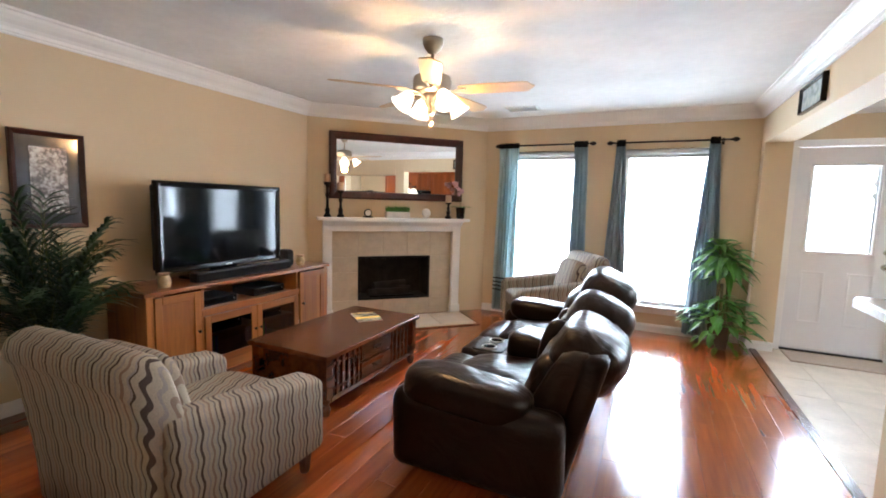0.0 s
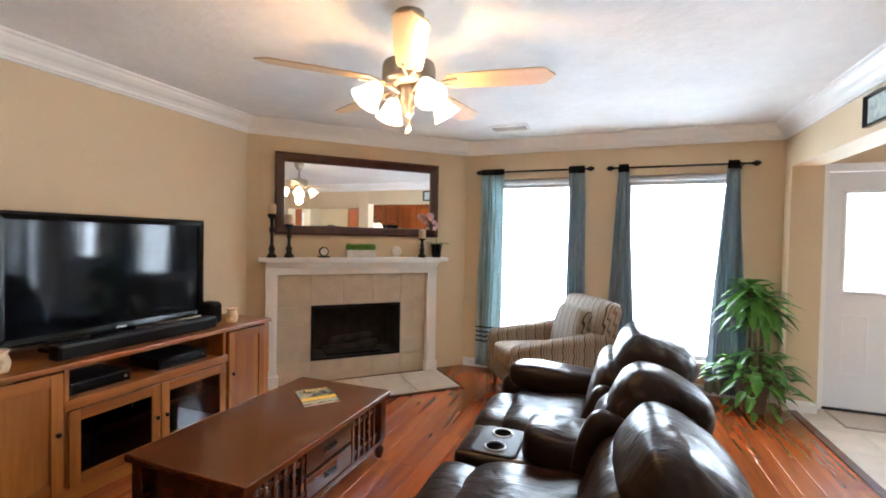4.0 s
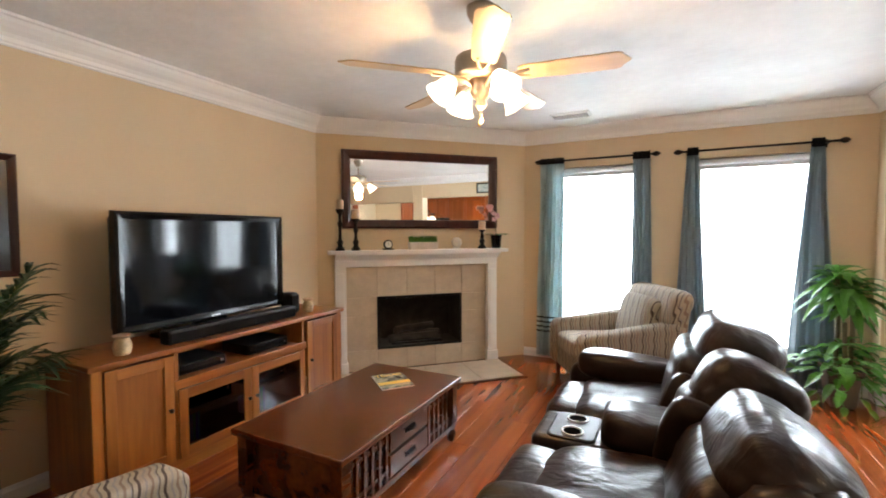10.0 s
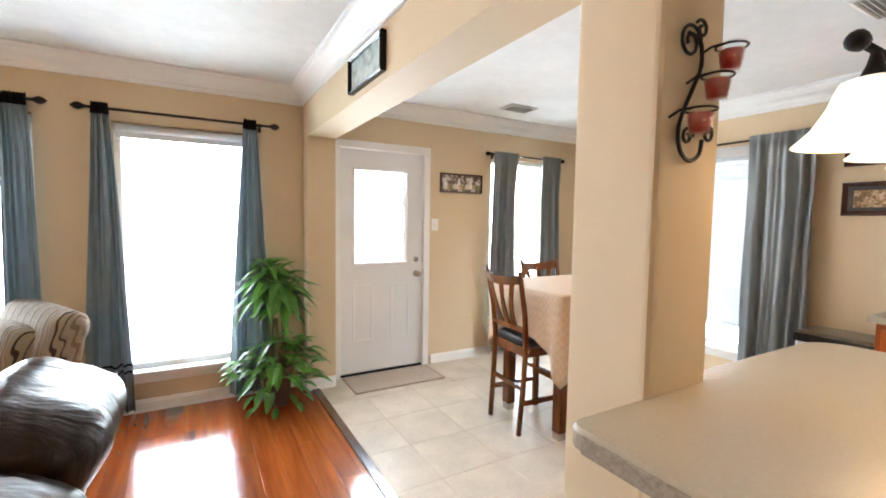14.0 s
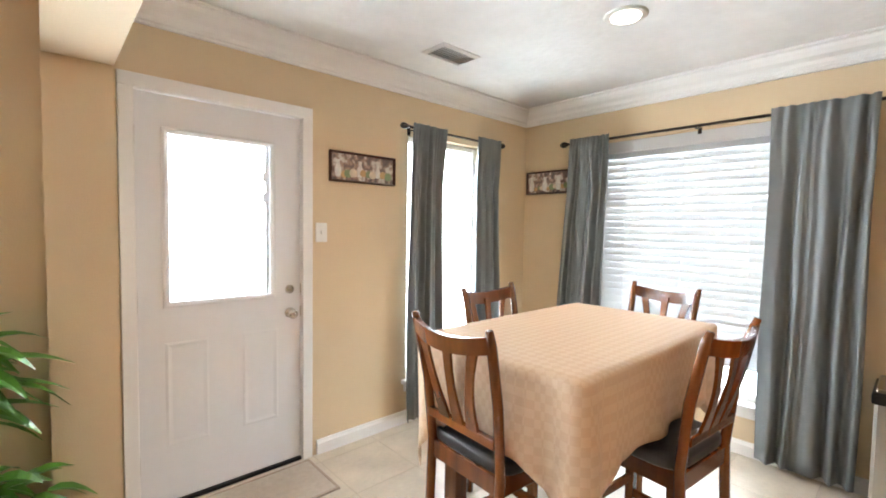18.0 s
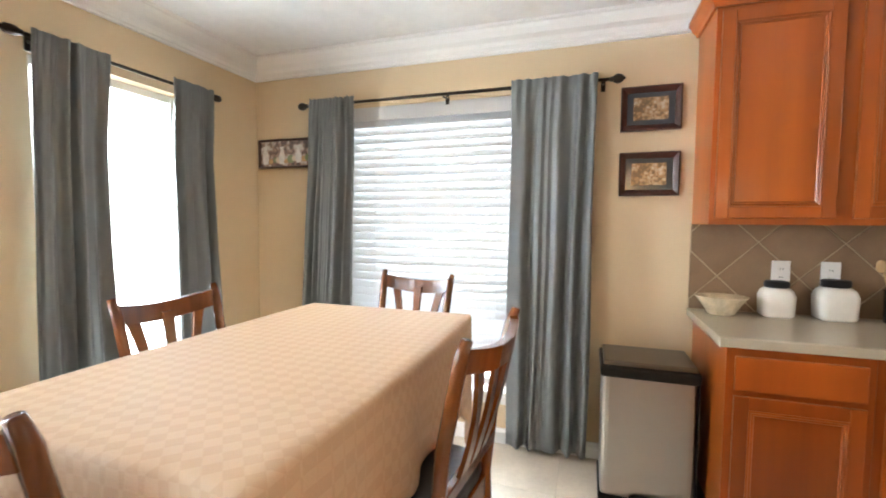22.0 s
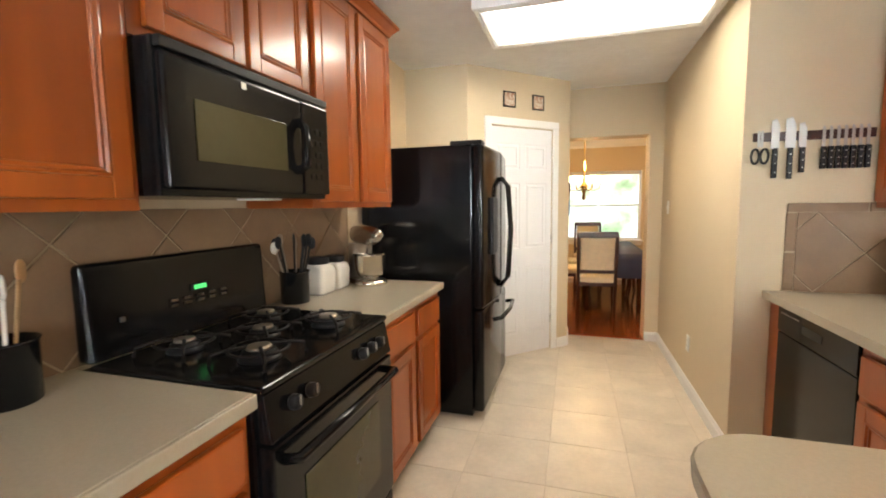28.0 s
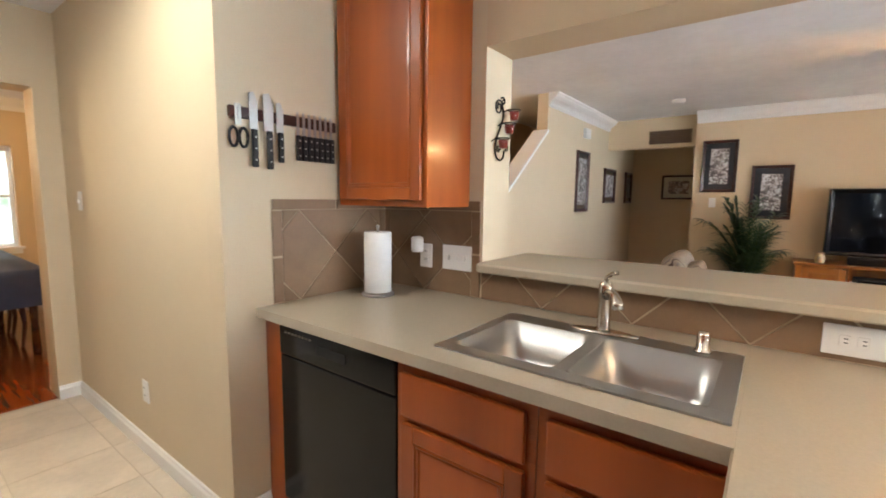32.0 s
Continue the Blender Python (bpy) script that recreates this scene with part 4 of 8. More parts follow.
def candlestick(x, h, label, y=-0.10):
    t = thing("candlestick", label, "candlestick", FIRE @ Matrix.Translation((x, y, 1.2255)), "mantel candlesticks")
    p = [(0.042, 0), (0.044, 0.012), (0.034, 0.03), (0.02, 0.05), (0.026, 0.065), (0.030, 0.085), (0.016, 0.11), (0.013, h * 0.55), (0.022, h * 0.6), (0.024, h * 0.66), (0.013, h * 0.72), (0.016, h * 0.88), (0.034, h * 0.93), (0.042, h * 0.985), (0.040, h)]
    part("stem", lathe(p, 16), M_IRON, t, "dark turned stem", smooth=True)
    part("candle", lathe([(0.036, h), (0.037, h + 0.01), (0.037, h + 0.085), (0.03, h + 0.092), (0.012, h + 0.088)], 16), M_CANDLE, t, "cream pillar candle", smooth=True)


candlestick(0.215, 0.40, "tall dark turned candlestick with a cream pillar candle")
candlestick(0.365, 0.31, "shorter dark turned candlestick with a cream pillar candle")
candlestick(1.70, 0.20, "small dark turned candlestick with a cream pillar candle")
t = thing("mantel_clock", "small dark mantel clock with a pale dial", "clock", FIRE @ Matrix.Translation((0.68, -0.11, 1.2255)))
part("base", box(-0.055, 0.055, -0.022, 0.022, 0, 0.016, 0.004), M_BLACKM, t)
bm = lathe([(0.042, -0.018), (0.046, -0.014), (0.046, 0.014), (0.042, 0.018)], 24)
bm.transform(Matrix.Translation((0, 0, 0.056)) @ Matrix.Rotation(radians(90), 4, 'X'))
part("case", bm, M_BLACKM, t, smooth=True)
bm = lathe([(0.034, 0.0), (0.034, 0.003)], 24)
bm.transform(Matrix.Translation((0, -0.0185, 0.056)) @ Matrix.Rotation(radians(90), 4, 'X'))
part("dial", bm, M_CERAM, t, "white dial")
part("pointer", box(-0.001, 0.001, -0.0235, -0.0222, 0.056, 0.080), M_BLACKM, t)
part("pointer", box(-0.001, 0.018, -0.0235, -0.0222, 0.055, 0.057), M_BLACKM, t)
t = thing("planter_box", "white planter box of clipped green grass on the mantel", "planter", FIRE @ Matrix.Translation((1.04, -0.11, 1.2255)))
part("box", box(-0.145, 0.145, -0.05, 0.05, 0, 0.075, 0.004), mat("whitewashed_wood", (0.62, 0.58, 0.52), 0.7, var=0.15, scale=12, bump=0.2, bscale=40), t)
bm = bmesh.new()
rr = random.Random(9)
for k in range(420):
    p = Vector((rr.uniform(-0.138, 0.138), rr.uniform(-0.045, 0.045), 0.065))
    leaf(bm, p, Vector((rr.uniform(-0.35, 0.35), rr.uniform(-0.35, 0.35), 1)), Vector((0, 1, 0.1)), rr.uniform(0.05, 0.085), 0.007, 0.0, 2)
part("grass", bm, M_LEAF, t, "clipped green grass")
t = thing("glass_disc", "small round frosted glass ornament on the mantel", "ornament", FIRE @ Matrix.Translation((1.41, -0.10, 1.2255)))
bm = lathe([(0.03, -0.008), (0.055, -0.006), (0.058, 0), (0.055, 0.006), (0.03, 0.008)], 24)
bm.transform(Matrix.Translation((0, 0, 0.066)) @ Matrix.Rotation(radians(80), 4, 'X'))
part("disc", bm, mat("frosted_glass_ornament", (0.62, 0.58, 0.52), 0.25, var=0.1, scale=40), t, smooth=True)
part("stand", box(-0.035, 0.035, -0.02, 0.02, 0, 0.012, 0.004), M_WHITEP, t)
t = thing("orchid", "pale pink potted orchid in a black pot on the mantel", "plant", FIRE @ Matrix.Translation((1.865, -0.10, 1.2255)))
part("pot", lathe([(0.045, 0), (0.048, 0.01), (0.058, 0.125), (0.064, 0.13), (0.064, 0.142), (0.054, 0.142), (0.05, 0.12)], 18), M_BLACK, t, "glossy black pot", smooth=True)
stem = [(0, 0, 0.12), (-0.01, 0, 0.25), (-0.02, 0, 0.36), (-0.06, -0.01, 0.43), (-0.12, -0.02, 0.45)]
part("stem", tube(stem, 0.0035, 6), M_BARK, t)
bm = bmesh.new()
for a in (20, 150, 260, 330):
    leaf(bm, Vector((0, 0, 0.13)), Vector((math.cos(radians(a)), math.sin(radians(a)), 0.45)), Vector((0, 0, 1)), 0.18, 0.055, 0.35, 6)
part("leaf", bm, M_LEAF, t)
for k in range(9):
    u = 0.35 + 0.65 * k / 8
    i = min(3, int(u * 4))
    c = Vector(stem[i]).lerp(Vector(stem[i + 1]), u * 4 - i) + Vector((rr.uniform(-0.03, 0.03), rr.uniform(-0.03, 0.0), rr.uniform(-0.03, 0.03)))
    bm = bmesh.new()
    for a in range(5):
        leaf(bm, c, Vector((math.cos(a * 1.2566 + k), -0.25, math.sin(a * 1.2566 + k))), Vector((0, -1, 0)), 0.034, 0.03, 0.0, 3)
    part("flower", bm, M_ORCHID, t, "pale pink flower")

# ---- television and its stand, along the west wall ----
t = thing("tv_stand", "honey oak television stand with glass doors and an open shelf", "tv stand", Matrix.Translation((0.03, -2.795, 0)))
L0, L1, D, ZT = -0.93, 0.93, 0.47, 0.715
part("top", box(-0.01, D + 0.03, L0 - 0.02, L1 + 0.02, ZT, ZT + 0.03, 0.007), M_OAKY, t)
part("back", box(0.0, 0.012, L0 + 0.02, L1 - 0.02, 0.06, ZT), M_OAK, t)
for y in (L0, L0 + 0.42, L1 - 0.44, L1 - 0.02):
    part("side_panel", box(0.012, D - 0.002, y, y + 0.02, 0.0, ZT - 0.001), M_OAK, t)
part("bottom", box(0.012, D - 0.003, L0 + 0.02, L1 - 0.02, 0.07, 0.09), M_OAKY, t)
part("plinth", box(D - 0.03, D, L0, L1, 0.0, 0.075, 0.004), M_OAKY, t)
part("shelf", box(0.012, D - 0.003, L0 + 0.44, L1 - 0.44, 0.505, 0.53), M_OAKY, t)
part("shelf", box(0.012, D - 0.06, L0 + 0.44, L1 - 0.44, 0.29, 0.305), M_OAKY, t)
part("edge_rail", box(D - 0.004, D + 0.012, L0 + 0.41, L1 - 0.41, 0.49, 0.545, 0.004), M_OAKY, t)
for y in (L0, L1 - 0.05):
    part("stile", box(D - 0.002, D + 0.010, y, y + 0.05, 0.075, ZT - 0.001, 0.003), M_OAK, t)


def oak_door(y0, y1, z0, z1, glass, knob):
    d = part("door", box(D + 0.002, D + 0.018, y0, y0 + 0.055, z0, z1, 0.004), M_OAK, t, "oak framed door")
    part("door_stile", box(D + 0.002, D + 0.018, y1 - 0.055, y1, z0, z1, 0.004), M_OAK, d)
    part("door_rail", box(D + 0.002, D + 0.018, y0 + 0.055, y1 - 0.055, z1 - 0.06, z1, 0.004), M_OAKY, d)
    part("door_rail", box(D + 0.002, D + 0.018, y0 + 0.055, y1 - 0.055, z0, z0 + 0.06, 0.004), M_OAKY, d)
    if glass:
        part("glass", box(D + 0.006, D + 0.010, y0 + 0.05, y1 - 0.05, z0 + 0.055, z1 - 0.055), M_LGLASS, d)
    else:
        part("panel", box(D + 0.002, D + 0.0075, y0 + 0.05, y1 - 0.05, z0 + 0.055, z1 - 0.055), M_OAK, d)
    bm = lathe([(0.006, 0), (0.005, 0.01), (0.013, 0.018), (0.012, 0.026), (0.004, 0.03)], 12)
    bm.transform(Matrix.Translation((D + 0.017, knob, (z0 + z1) / 2)) @ Matrix.Rotation(radians(90), 4, 'Y'))
    part("knob", bm, M_BRONZE, d, "dark bronze knob", smooth=True)


oak_door(L0 + 0.055, L0 + 0.405, 0.08, 0.70, False, L0 + 0.375)
oak_door(L1 - 0.405, L1 - 0.055, 0.08, 0.70, False, L1 - 0.375)
oak_door(L0 + 0.43, -0.003, 0.08, 0.485, True, -0.03)
oak_door(0.003, L1 - 0.43, 0.08, 0.485, True, 0.03)
part("side_flap", box(0.15, D, L1 + 0.002, L1 + 0.018, 0.30, 0.70, 0.004), M_OAK, t)
for (y, w, h, z, nm, lb) in ((-0.27, 0.32, 0.065, 0.5305, "media_player", "black media player on the open stand shelf"), (0.25, 0.36, 0.07, 0.5305, "receiver", "black receiver on the open stand shelf"), (-0.22, 0.30, 0.12, 0.3055, "game_console", "black game console behind the glass door"), (0.24, 0.3, 0.07, 0.3055, "cable_box", "dark grey cable box behind the glass door")):
    o = thing(nm, lb, "electronics", Matrix.Translation((0.03 + 0.22, -2.795 + y, z)))
    part("body", box(-0.13, 0.15, -w / 2, w / 2, 0, h, 0.005), M_BLACKM, o)
    part("front", box(0.150, 0.154, -w / 2 + 0.01, w / 2 - 0.01, 0.008, h - 0.008, 0.001), M_BLACK, o)
    part("button", box(0.154, 0.158, w / 2 - 0.04, w / 2 - 0.025, h * 0.4, h * 0.6, 0.001), M_STEEL, o)
rr = random.Random(5)
yy = -0.42
for k in range(16):
    w = rr.uniform(0.012, 0.02)
    o = solid("disc_case", box(0.25, 0.25 + 0.135, -2.795 + yy, -2.795 + yy + w - 0.001, 0.0905, 0.0905 + 0.19, 0.001), mat("case_plastic", (rr.uniform(0.02, 0.35), rr.uniform(0.02, 0.2), rr.uniform(0.02, 0.25)), 0.3), "coloured plastic disc case behind the glass door", "disc case", group="row of disc cases")
    yy += w + (0.38 if k == 7 else 0)

t = thing("television", "large flat black television showing a dark screen", "television", Matrix.Translation((0.25, -2.895, 0.746)) @ Matrix.Rotation(radians(1), 4, 'Z'))
tw, tz0, tz1 = 1.215, 0.075, 0.785
part("body", box(-0.07, 0.02, -tw / 2 + 0.02, tw / 2 - 0.02, tz0 + 0.02, tz1 - 0.03, 0.02), M_BLACKM, t)
bm = sweep([(-tw / 2, tz0), (tw / 2, tz0), (tw / 2, tz1), (-tw / 2, tz1)], [(0, 0.0), (0.004, 0.042), (0.02, 0.05), (0.045, 0.044), (0.05, 0.03), (0.05, 0.0)], closed=True)
bm.transform(Matrix(((0, 0, 1, 0), (1, 0, 0, 0), (0, 1, 0, 0), (0, 0, 0, 1))))
part("bezel", bm, M_BLACK, t, "glossy black bezel")
part("screen", box(0.02, 0.032, -tw / 2 + 0.045, tw / 2 - 0.045, tz0 + 0.045, tz1 - 0.045), M_SCREEN, t, "dark reflecting screen")
part("neck", box(-0.05, 0.01, -0.12, 0.12, 0.015, tz0 + 0.04, 0.01), M_BLACKM, t)
part("foot", box(-0.13, 0.11, -0.34, 0.34, 0.0, 0.022, 0.008), M_BLACK, t)
part("badge", box(0.050, 0.052, -0.03, 0.03, tz0 + 0.016, tz0 + 0.028), M_STEEL, t, "small silver badge")
t = thing("sound_bar", "black cloth sound bar in front of the television", "speaker", Matrix.Translation((0.41, -2.815, 0.746)) @ Matrix.Rotation(radians(1), 4, 'Z'))
part("body", box(-0.045, 0.045, -0.50, 0.50, 0, 0.085, 0.015), M_BLACKM, t)
part("grille", box(0.04, 0.049, -0.49, 0.49, 0.01, 0.07, 0.006), M_BLACKF, t)
t = thing("speaker", "small black rounded speaker on the oak stand", "speaker", Matrix.Translation((0.30, -2.24, 0.746)))
part("body", box(-0.06, 0.06, -0.05, 0.05, 0, 0.17, 0.03, seg=4), M_BLACKM, t, smooth=True)
part("grille", box(0.055, 0.064, -0.04, 0.04, 0.02, 0.15, 0.008), M_BLACKF, t)


def jar(x, y):
    t = thing("tart_burner", "small cream ceramic jar with a brown pattern", "jar", Matrix.Translation((x, y, 0.746)), "jars on the oak stand")
    part("body", lathe([(0.035, 0), (0.04, 0.01), (0.046, 0.045), (0.036, 0.08), (0.030, 0.092)], 18), mat("cream_pottery", (0.55, 0.42, 0.24), 0.35, var=0.4, scale=22), t, smooth=True)
    part("dish", lathe([(0.028, 0.09), (0.045, 0.105), (0.043, 0.108), (0.02, 0.098)], 18), M_CANDLE, t, "shallow brown dish", smooth=True)


jar(0.41, -3.53)
jar(0.38, -2.12)

# ---- coffee table ----
t = thing("coffee_table", "dark walnut coffee table with drawers and slatted ends", "coffee table", Matrix.Translation((1.45, -2.785, 0)))
hw, hl, ZC = 0.355, 0.615, 0.390
part("top", box(-hw, hw, -hl, hl, ZC, ZC + 0.035, 0.010, seg=3), M_DARKW, t, "worn walnut top")
for sx in (-1, 1):
    for sy in (-1, 1):
        cx, cy = sx * (hw - 0.055), sy * (hl - 0.055)
        bm = box(cx - 0.033, cx + 0.033, cy - 0.033, cy + 0.033, 0.12, ZC, 0.004)
        lathe([(0.022, 0.0), (0.028, 0.02), (0.034, 0.05), (0.022, 0.075), (0.03, 0.09), (0.034, 0.12)], 12, (cx, cy, 0), bm)
        part("leg", bm, M_DARKW, t, "turned block leg")
part("bottom", box(-hw + 0.06, hw - 0.06, -hl + 0.06, hl - 0.06, 0.085, 0.105), M_DARKW, t)
for sy in (-1, 1):
    part("end_panel", box(-hw + 0.088, hw - 0.088, sy * (hl - 0.07) - 0.01, sy * (hl - 0.07) + 0.01, 0.09, ZC, 0.003), M_DARKW, t)
for sx in (-1, 1):
    xf = sx * (hw - 0.045)
    part("apron", box(xf - 0.012, xf + 0.012, -hl + 0.088, hl - 0.088, 0.085, 0.12, 0.003), M_DARKW, t)
    part("side_panel", box(xf - sx * 0.03 - 0.006, xf - sx * 0.03 + 0.006, -hl + 0.088, hl - 0.088, 0.12, ZC), M_DARKW, t)
    for y in [s * v for s in (-1, 1) for v in (0.225, 0.285, 0.345, 0.405, 0.465)]:
        part("slat", box(xf - 0.008, xf + 0.010, y - 0.012, y + 0.012, 0.12, ZC, 0.003), M_DARKW, t)
    for s in (-1, 1):
        for z in (0.17, 0.335):
            part("cross_rail", box(xf - 0.004, xf + 0.006, s * 0.35 - 0.155, s * 0.35 + 0.155, z - 0.012, z + 0.012, 0.002), M_DARKW, t)
    for z0, z1 in ((0.13, 0.245), (0.262, 0.38)):
        d = part("drawer", box(xf - 0.012, xf + 0.012, -0.20, 0.20, z0, z1, 0.005), M_DARKW, t, "walnut drawer front")
        zc = (z0 + z1) / 2
        xo = xf + sx * 0.012
        part("back_plate", box(xo - 0.002, xo + 0.002, -0.05, 0.05, zc - 0.014, zc + 0.014, 0.001), M_IRON, d)
        part("handle", tube([(xo, -0.035, zc + 0.004), (xo + sx * 0.018, -0.035, zc), (xo + sx * 0.02, 0, zc - 0.008), (xo + sx * 0.018, 0.035, zc), (xo, 0.035, zc + 0.004)], 0.004, 6), M_IRON, d, "black iron handle")
t = thing("magazine", "glossy magazine with yellow title on the coffee table", "magazine", Matrix.Translation((1.44, -2.46, 0.4255)) @ Matrix.Rotation(radians(50), 4, 'Z'))
part("pages", box(-0.105, 0.105, -0.14, 0.14, 0, 0.006, 0.001), M_WHITEP, t)
part("cover", box(-0.105, 0.105, -0.14, 0.14, 0.0062, 0.0075), art("magazine_cover", (0.05, 0.06, 0.06), (0.50, 0.46, 0.35), (0.25, 0.28, 0.22), 10), t, "landscape photograph cover")
part("yellow_band", box(-0.105, 0.105, -0.07, -0.02, 0.0076, 0.0081), M_YELLOW, t)
cu = bpy.data.curves.new("title", 'FONT')
cu.body, cu.size, cu.align_x, cu.extrude = "TEXAS", 0.062, 'CENTER', 0.0003
cu.materials.append(M_YELLOW)
ob = new("title", cu)
ob.parent, ob.location = t, (0, 0.085, 0.0082)

# ---- armchairs ----
def armchair(m, label):
    """Faces +y; rolled top to its back, arms that slope down to a rounded front."""
    t = thing("armchair", label, "armchair", m, "striped armchairs")
    for s in (-1, 1):
        bm = box(s * 0.35 - 0.085, s * 0.35 + 0.085, -0.42, 0.43, 0.13, 0.60, 0.06, seg=5)
        for v in bm.verts:
            if v.co.z > 0.4:
                v.co.z += 0.045 * (0.2 - v.co.y) / 0.6 if v.co.y < 0.2 else -0.10 * ((v.co.y - 0.2) / 0.23) ** 2 * (v.co.z - 0.4) / 0.2
            v.co.x += s * 0.014 * math.sin(v.co.z * 5)
        part("arm", bm, M_STRY, t, smooth=True)
        for y in (-0.33, 0.36):
            lg = lathe([(0.022, 0), (0.024, 0.01), (0.036, 0.13), (0.036, 0.135)], 4)
            lg.transform(Matrix.Translation((s * 0.36, y, 0)) @ Matrix.Rotation(radians(45), 4, 'Z'))
            part("leg", lg, M_FRAME, t, "dark tapered wooden leg")
    part("front_rail", box(-0.27, 0.27, 0.32, 0.40, 0.13, 0.30, 0.02), M_STRX, t, smooth=True)
    part("seat_base", box(-0.27, 0.27, -0.36, 0.33, 0.14, 0.30, 0.01), M_STRX, t)
    bm = pillow(0.545, 0.66, 0.17, 0.32)
    bm.transform(Matrix.Translation((0, 0.095, 0.375)))
    part("seat_cushion", bm, M_STRX, t, smooth=True)
    side = [(-0.44, 0.13), (-0.40, 0.13), (-0.30, 0.34), (-0.285, 0.46), (-0.30, 0.60), (-0.335, 0.74), (-0.365, 0.83), (-0.395, 0.88), (-0.44, 0.905), (-0.495, 0.90), (-0.535, 0.875), (-0.552, 0.835), (-0.545, 0.795), (-0.525, 0.76), (-0.50, 0.62), (-0.47, 0.40)]
    cy, cz = -0.42, 0.56
    loops = []
    for x, k in ((-0.405, 0.80), (-0.40, 0.88), (-0.385, 0.955), (-0.355, 1.0), (-0.2, 1.015), (0, 1.02), (0.2, 1.015), (0.355, 1.0), (0.385, 0.955), (0.40, 0.88), (0.405, 0.80)):
        loops.append([(x, cy + (a - cy) * (1 - (1 - k) * 1.6), cz + (b - cz) * k) if b > 0.2 else (x, a, b) for a, b in side])
    bm = loft(loops)
    bmesh.ops.recalc_face_normals(bm, faces=bm.faces[:])
    part("backrest", bm, M_STRX, t, "high back with a rolled top", smooth=True)
    bm = pillow(0.53, 0.17, 0.44, 0.40, 14)
    bm.transform(Matrix.Translation((0, -0.265, 0.61)) @ Matrix.Rotation(radians(15), 4, 'X'))
    part("back_cushion", bm, M_STRX, t, "loose striped back cushion", smooth=True)
    return t


armchair(face(1.71, -4.22, 0, 1) @ Matrix.Scale(0.97, 4), "striped cream and brown armchair facing the coffee table")
armchair(face(2.58, -0.62, 0, 120), "striped cream and brown armchair beside the window")

# ---- leather sofa, faces -x ----
t = thing("recliner_sofa", "dark brown leather recliner loveseat with a cup holder console", "sofa", Matrix.Translation((2.98, -2.57, 0)))


def stuffed(name, sx, sy, sz, at, rot=(0, 0, 0), e=0.4, amp=0.012, seed=0.0, label="", n=14, pucker=0.0):
    """A leather cushion; pucker gathers its ends into small folds that run towards the seams."""
    bm = pillow(sx, sy, sz, e, n)
    bm.normal_update()
    wrinkle(bm, amp, 5.0, seed)
    if pucker:
        bm.normal_update()
        for v in bm.verts:
            end = abs(v.co.y) / (sy / 2)
            fold = noise.noise(Vector((v.co.x * 17 + seed, seed * 2.1, v.co.z * 17))) + 0.5 * noise.noise(Vector((v.co.x * 34, seed, v.co.z * 34)))
            v.co += v.normal * pucker * fold * max(0.0, end - 0.25)
    bm.transform(pose(*at, *rot))
    return part(name, bm, M_LEATHER, t, label, smooth=True)


part("base", box(-0.40, 0.31, -1.04, 1.04, 0.03, 0.26, 0.03), M_LEATHER, t)
bm = box(0.20, 0.33, -0.90, 0.90, 0.05, 0.72, 0.05, seg=3)
for v in bm.verts:
    v.co.x += 0.27 * max(0, v.co.z - 0.1)
part("back_shell", bm, M_LEATHER, t, smooth=True)
for s in (-1, 1):
    bm = box(-0.56, 0.33, s * 0.98 - 0.10, s * 0.98 + 0.10, 0.03, 0.46, 0.095, seg=6)
    part("arm_panel", wrinkle(bm, 0.006, 5, s), M_LEATHER, t, smooth=True)
    stuffed("arm_pad", 0.66, 0.27, 0.20, (-0.17, s * 0.96, 0.465), (0, 3, 0), 0.55, 0.012, s * 3.0, "padded arm", 20)
    y = s * 0.50
    stuffed("seat_cushion", 0.62, 0.64, 0.22, (-0.12, y, 0.335), (0, -3, 0), 0.42, 0.014, s * 5.0, "", 18)
    stuffed("footrest", 0.24, 0.62, 0.36, (-0.46, y, 0.235), (0, 0, 0), 0.5, 0.010, s * 7.0)
    hz, lean = (0.640, 32) if s < 0 else (0.785, 24)
    stuffed("back_cushion", 0.32, 0.67, 0.42, (0.22, y, hz - 0.20), (0, lean - 10, 0), 0.5, 0.010, s * 9.0, "", 20, 0.025)
    stuffed("headrest", 0.38, 0.68, 0.31, (0.37, y, hz), (0, lean, 0), 0.62, 0.008, s * 11.0, "plump headrest", 30, 0.010)
    side = [(0.06, 0.34), (0.18, 0.31), (0.30, 0.30), (0.37, 0.50), (0.425, 0.68), (0.425, 0.74), (0.39, 0.775), (0.33, 0.78), (0.27, 0.75), (0.21, 0.66), (0.13, 0.50)]
    mid = Vector((0.28, 0.58))
    loops = []
    for w, k in ((0.765, 0.80), (0.785, 0.96), (0.81, 1.0), (0.85, 1.0), (0.875, 0.96), (0.89, 0.80)):
        loops.append([(*(mid + (Vector(q) - mid) * k), s * w) for q in side])
    bm = loft([[(a, c, b) for a, b, c in lp] for lp in loops])
    bmesh.ops.recalc_face_normals(bm, faces=bm.faces[:])
    if s < 0:
        bmesh.ops.translate(bm, verts=bm.verts[:], vec=(0, 0, -0.05))
    part("back_side", wrinkle(bm, 0.004, 6, s), M_LEATHER, t, "leather side of the backrest", smooth=True)
    for w in (-s,):
        stuffed("back_wing", 0.20, 0.11, 0.36, (0.13, y + w * 0.315, 0.525), (0, 16, 0), 0.6, 0.010, s * 13.0 + w, "", 14)
part("console", box(-0.54, 0.20, -0.175, 0.175, 0.05, 0.405, 0.035, seg=4), M_LEATHER, t, "leather console", smooth=True)
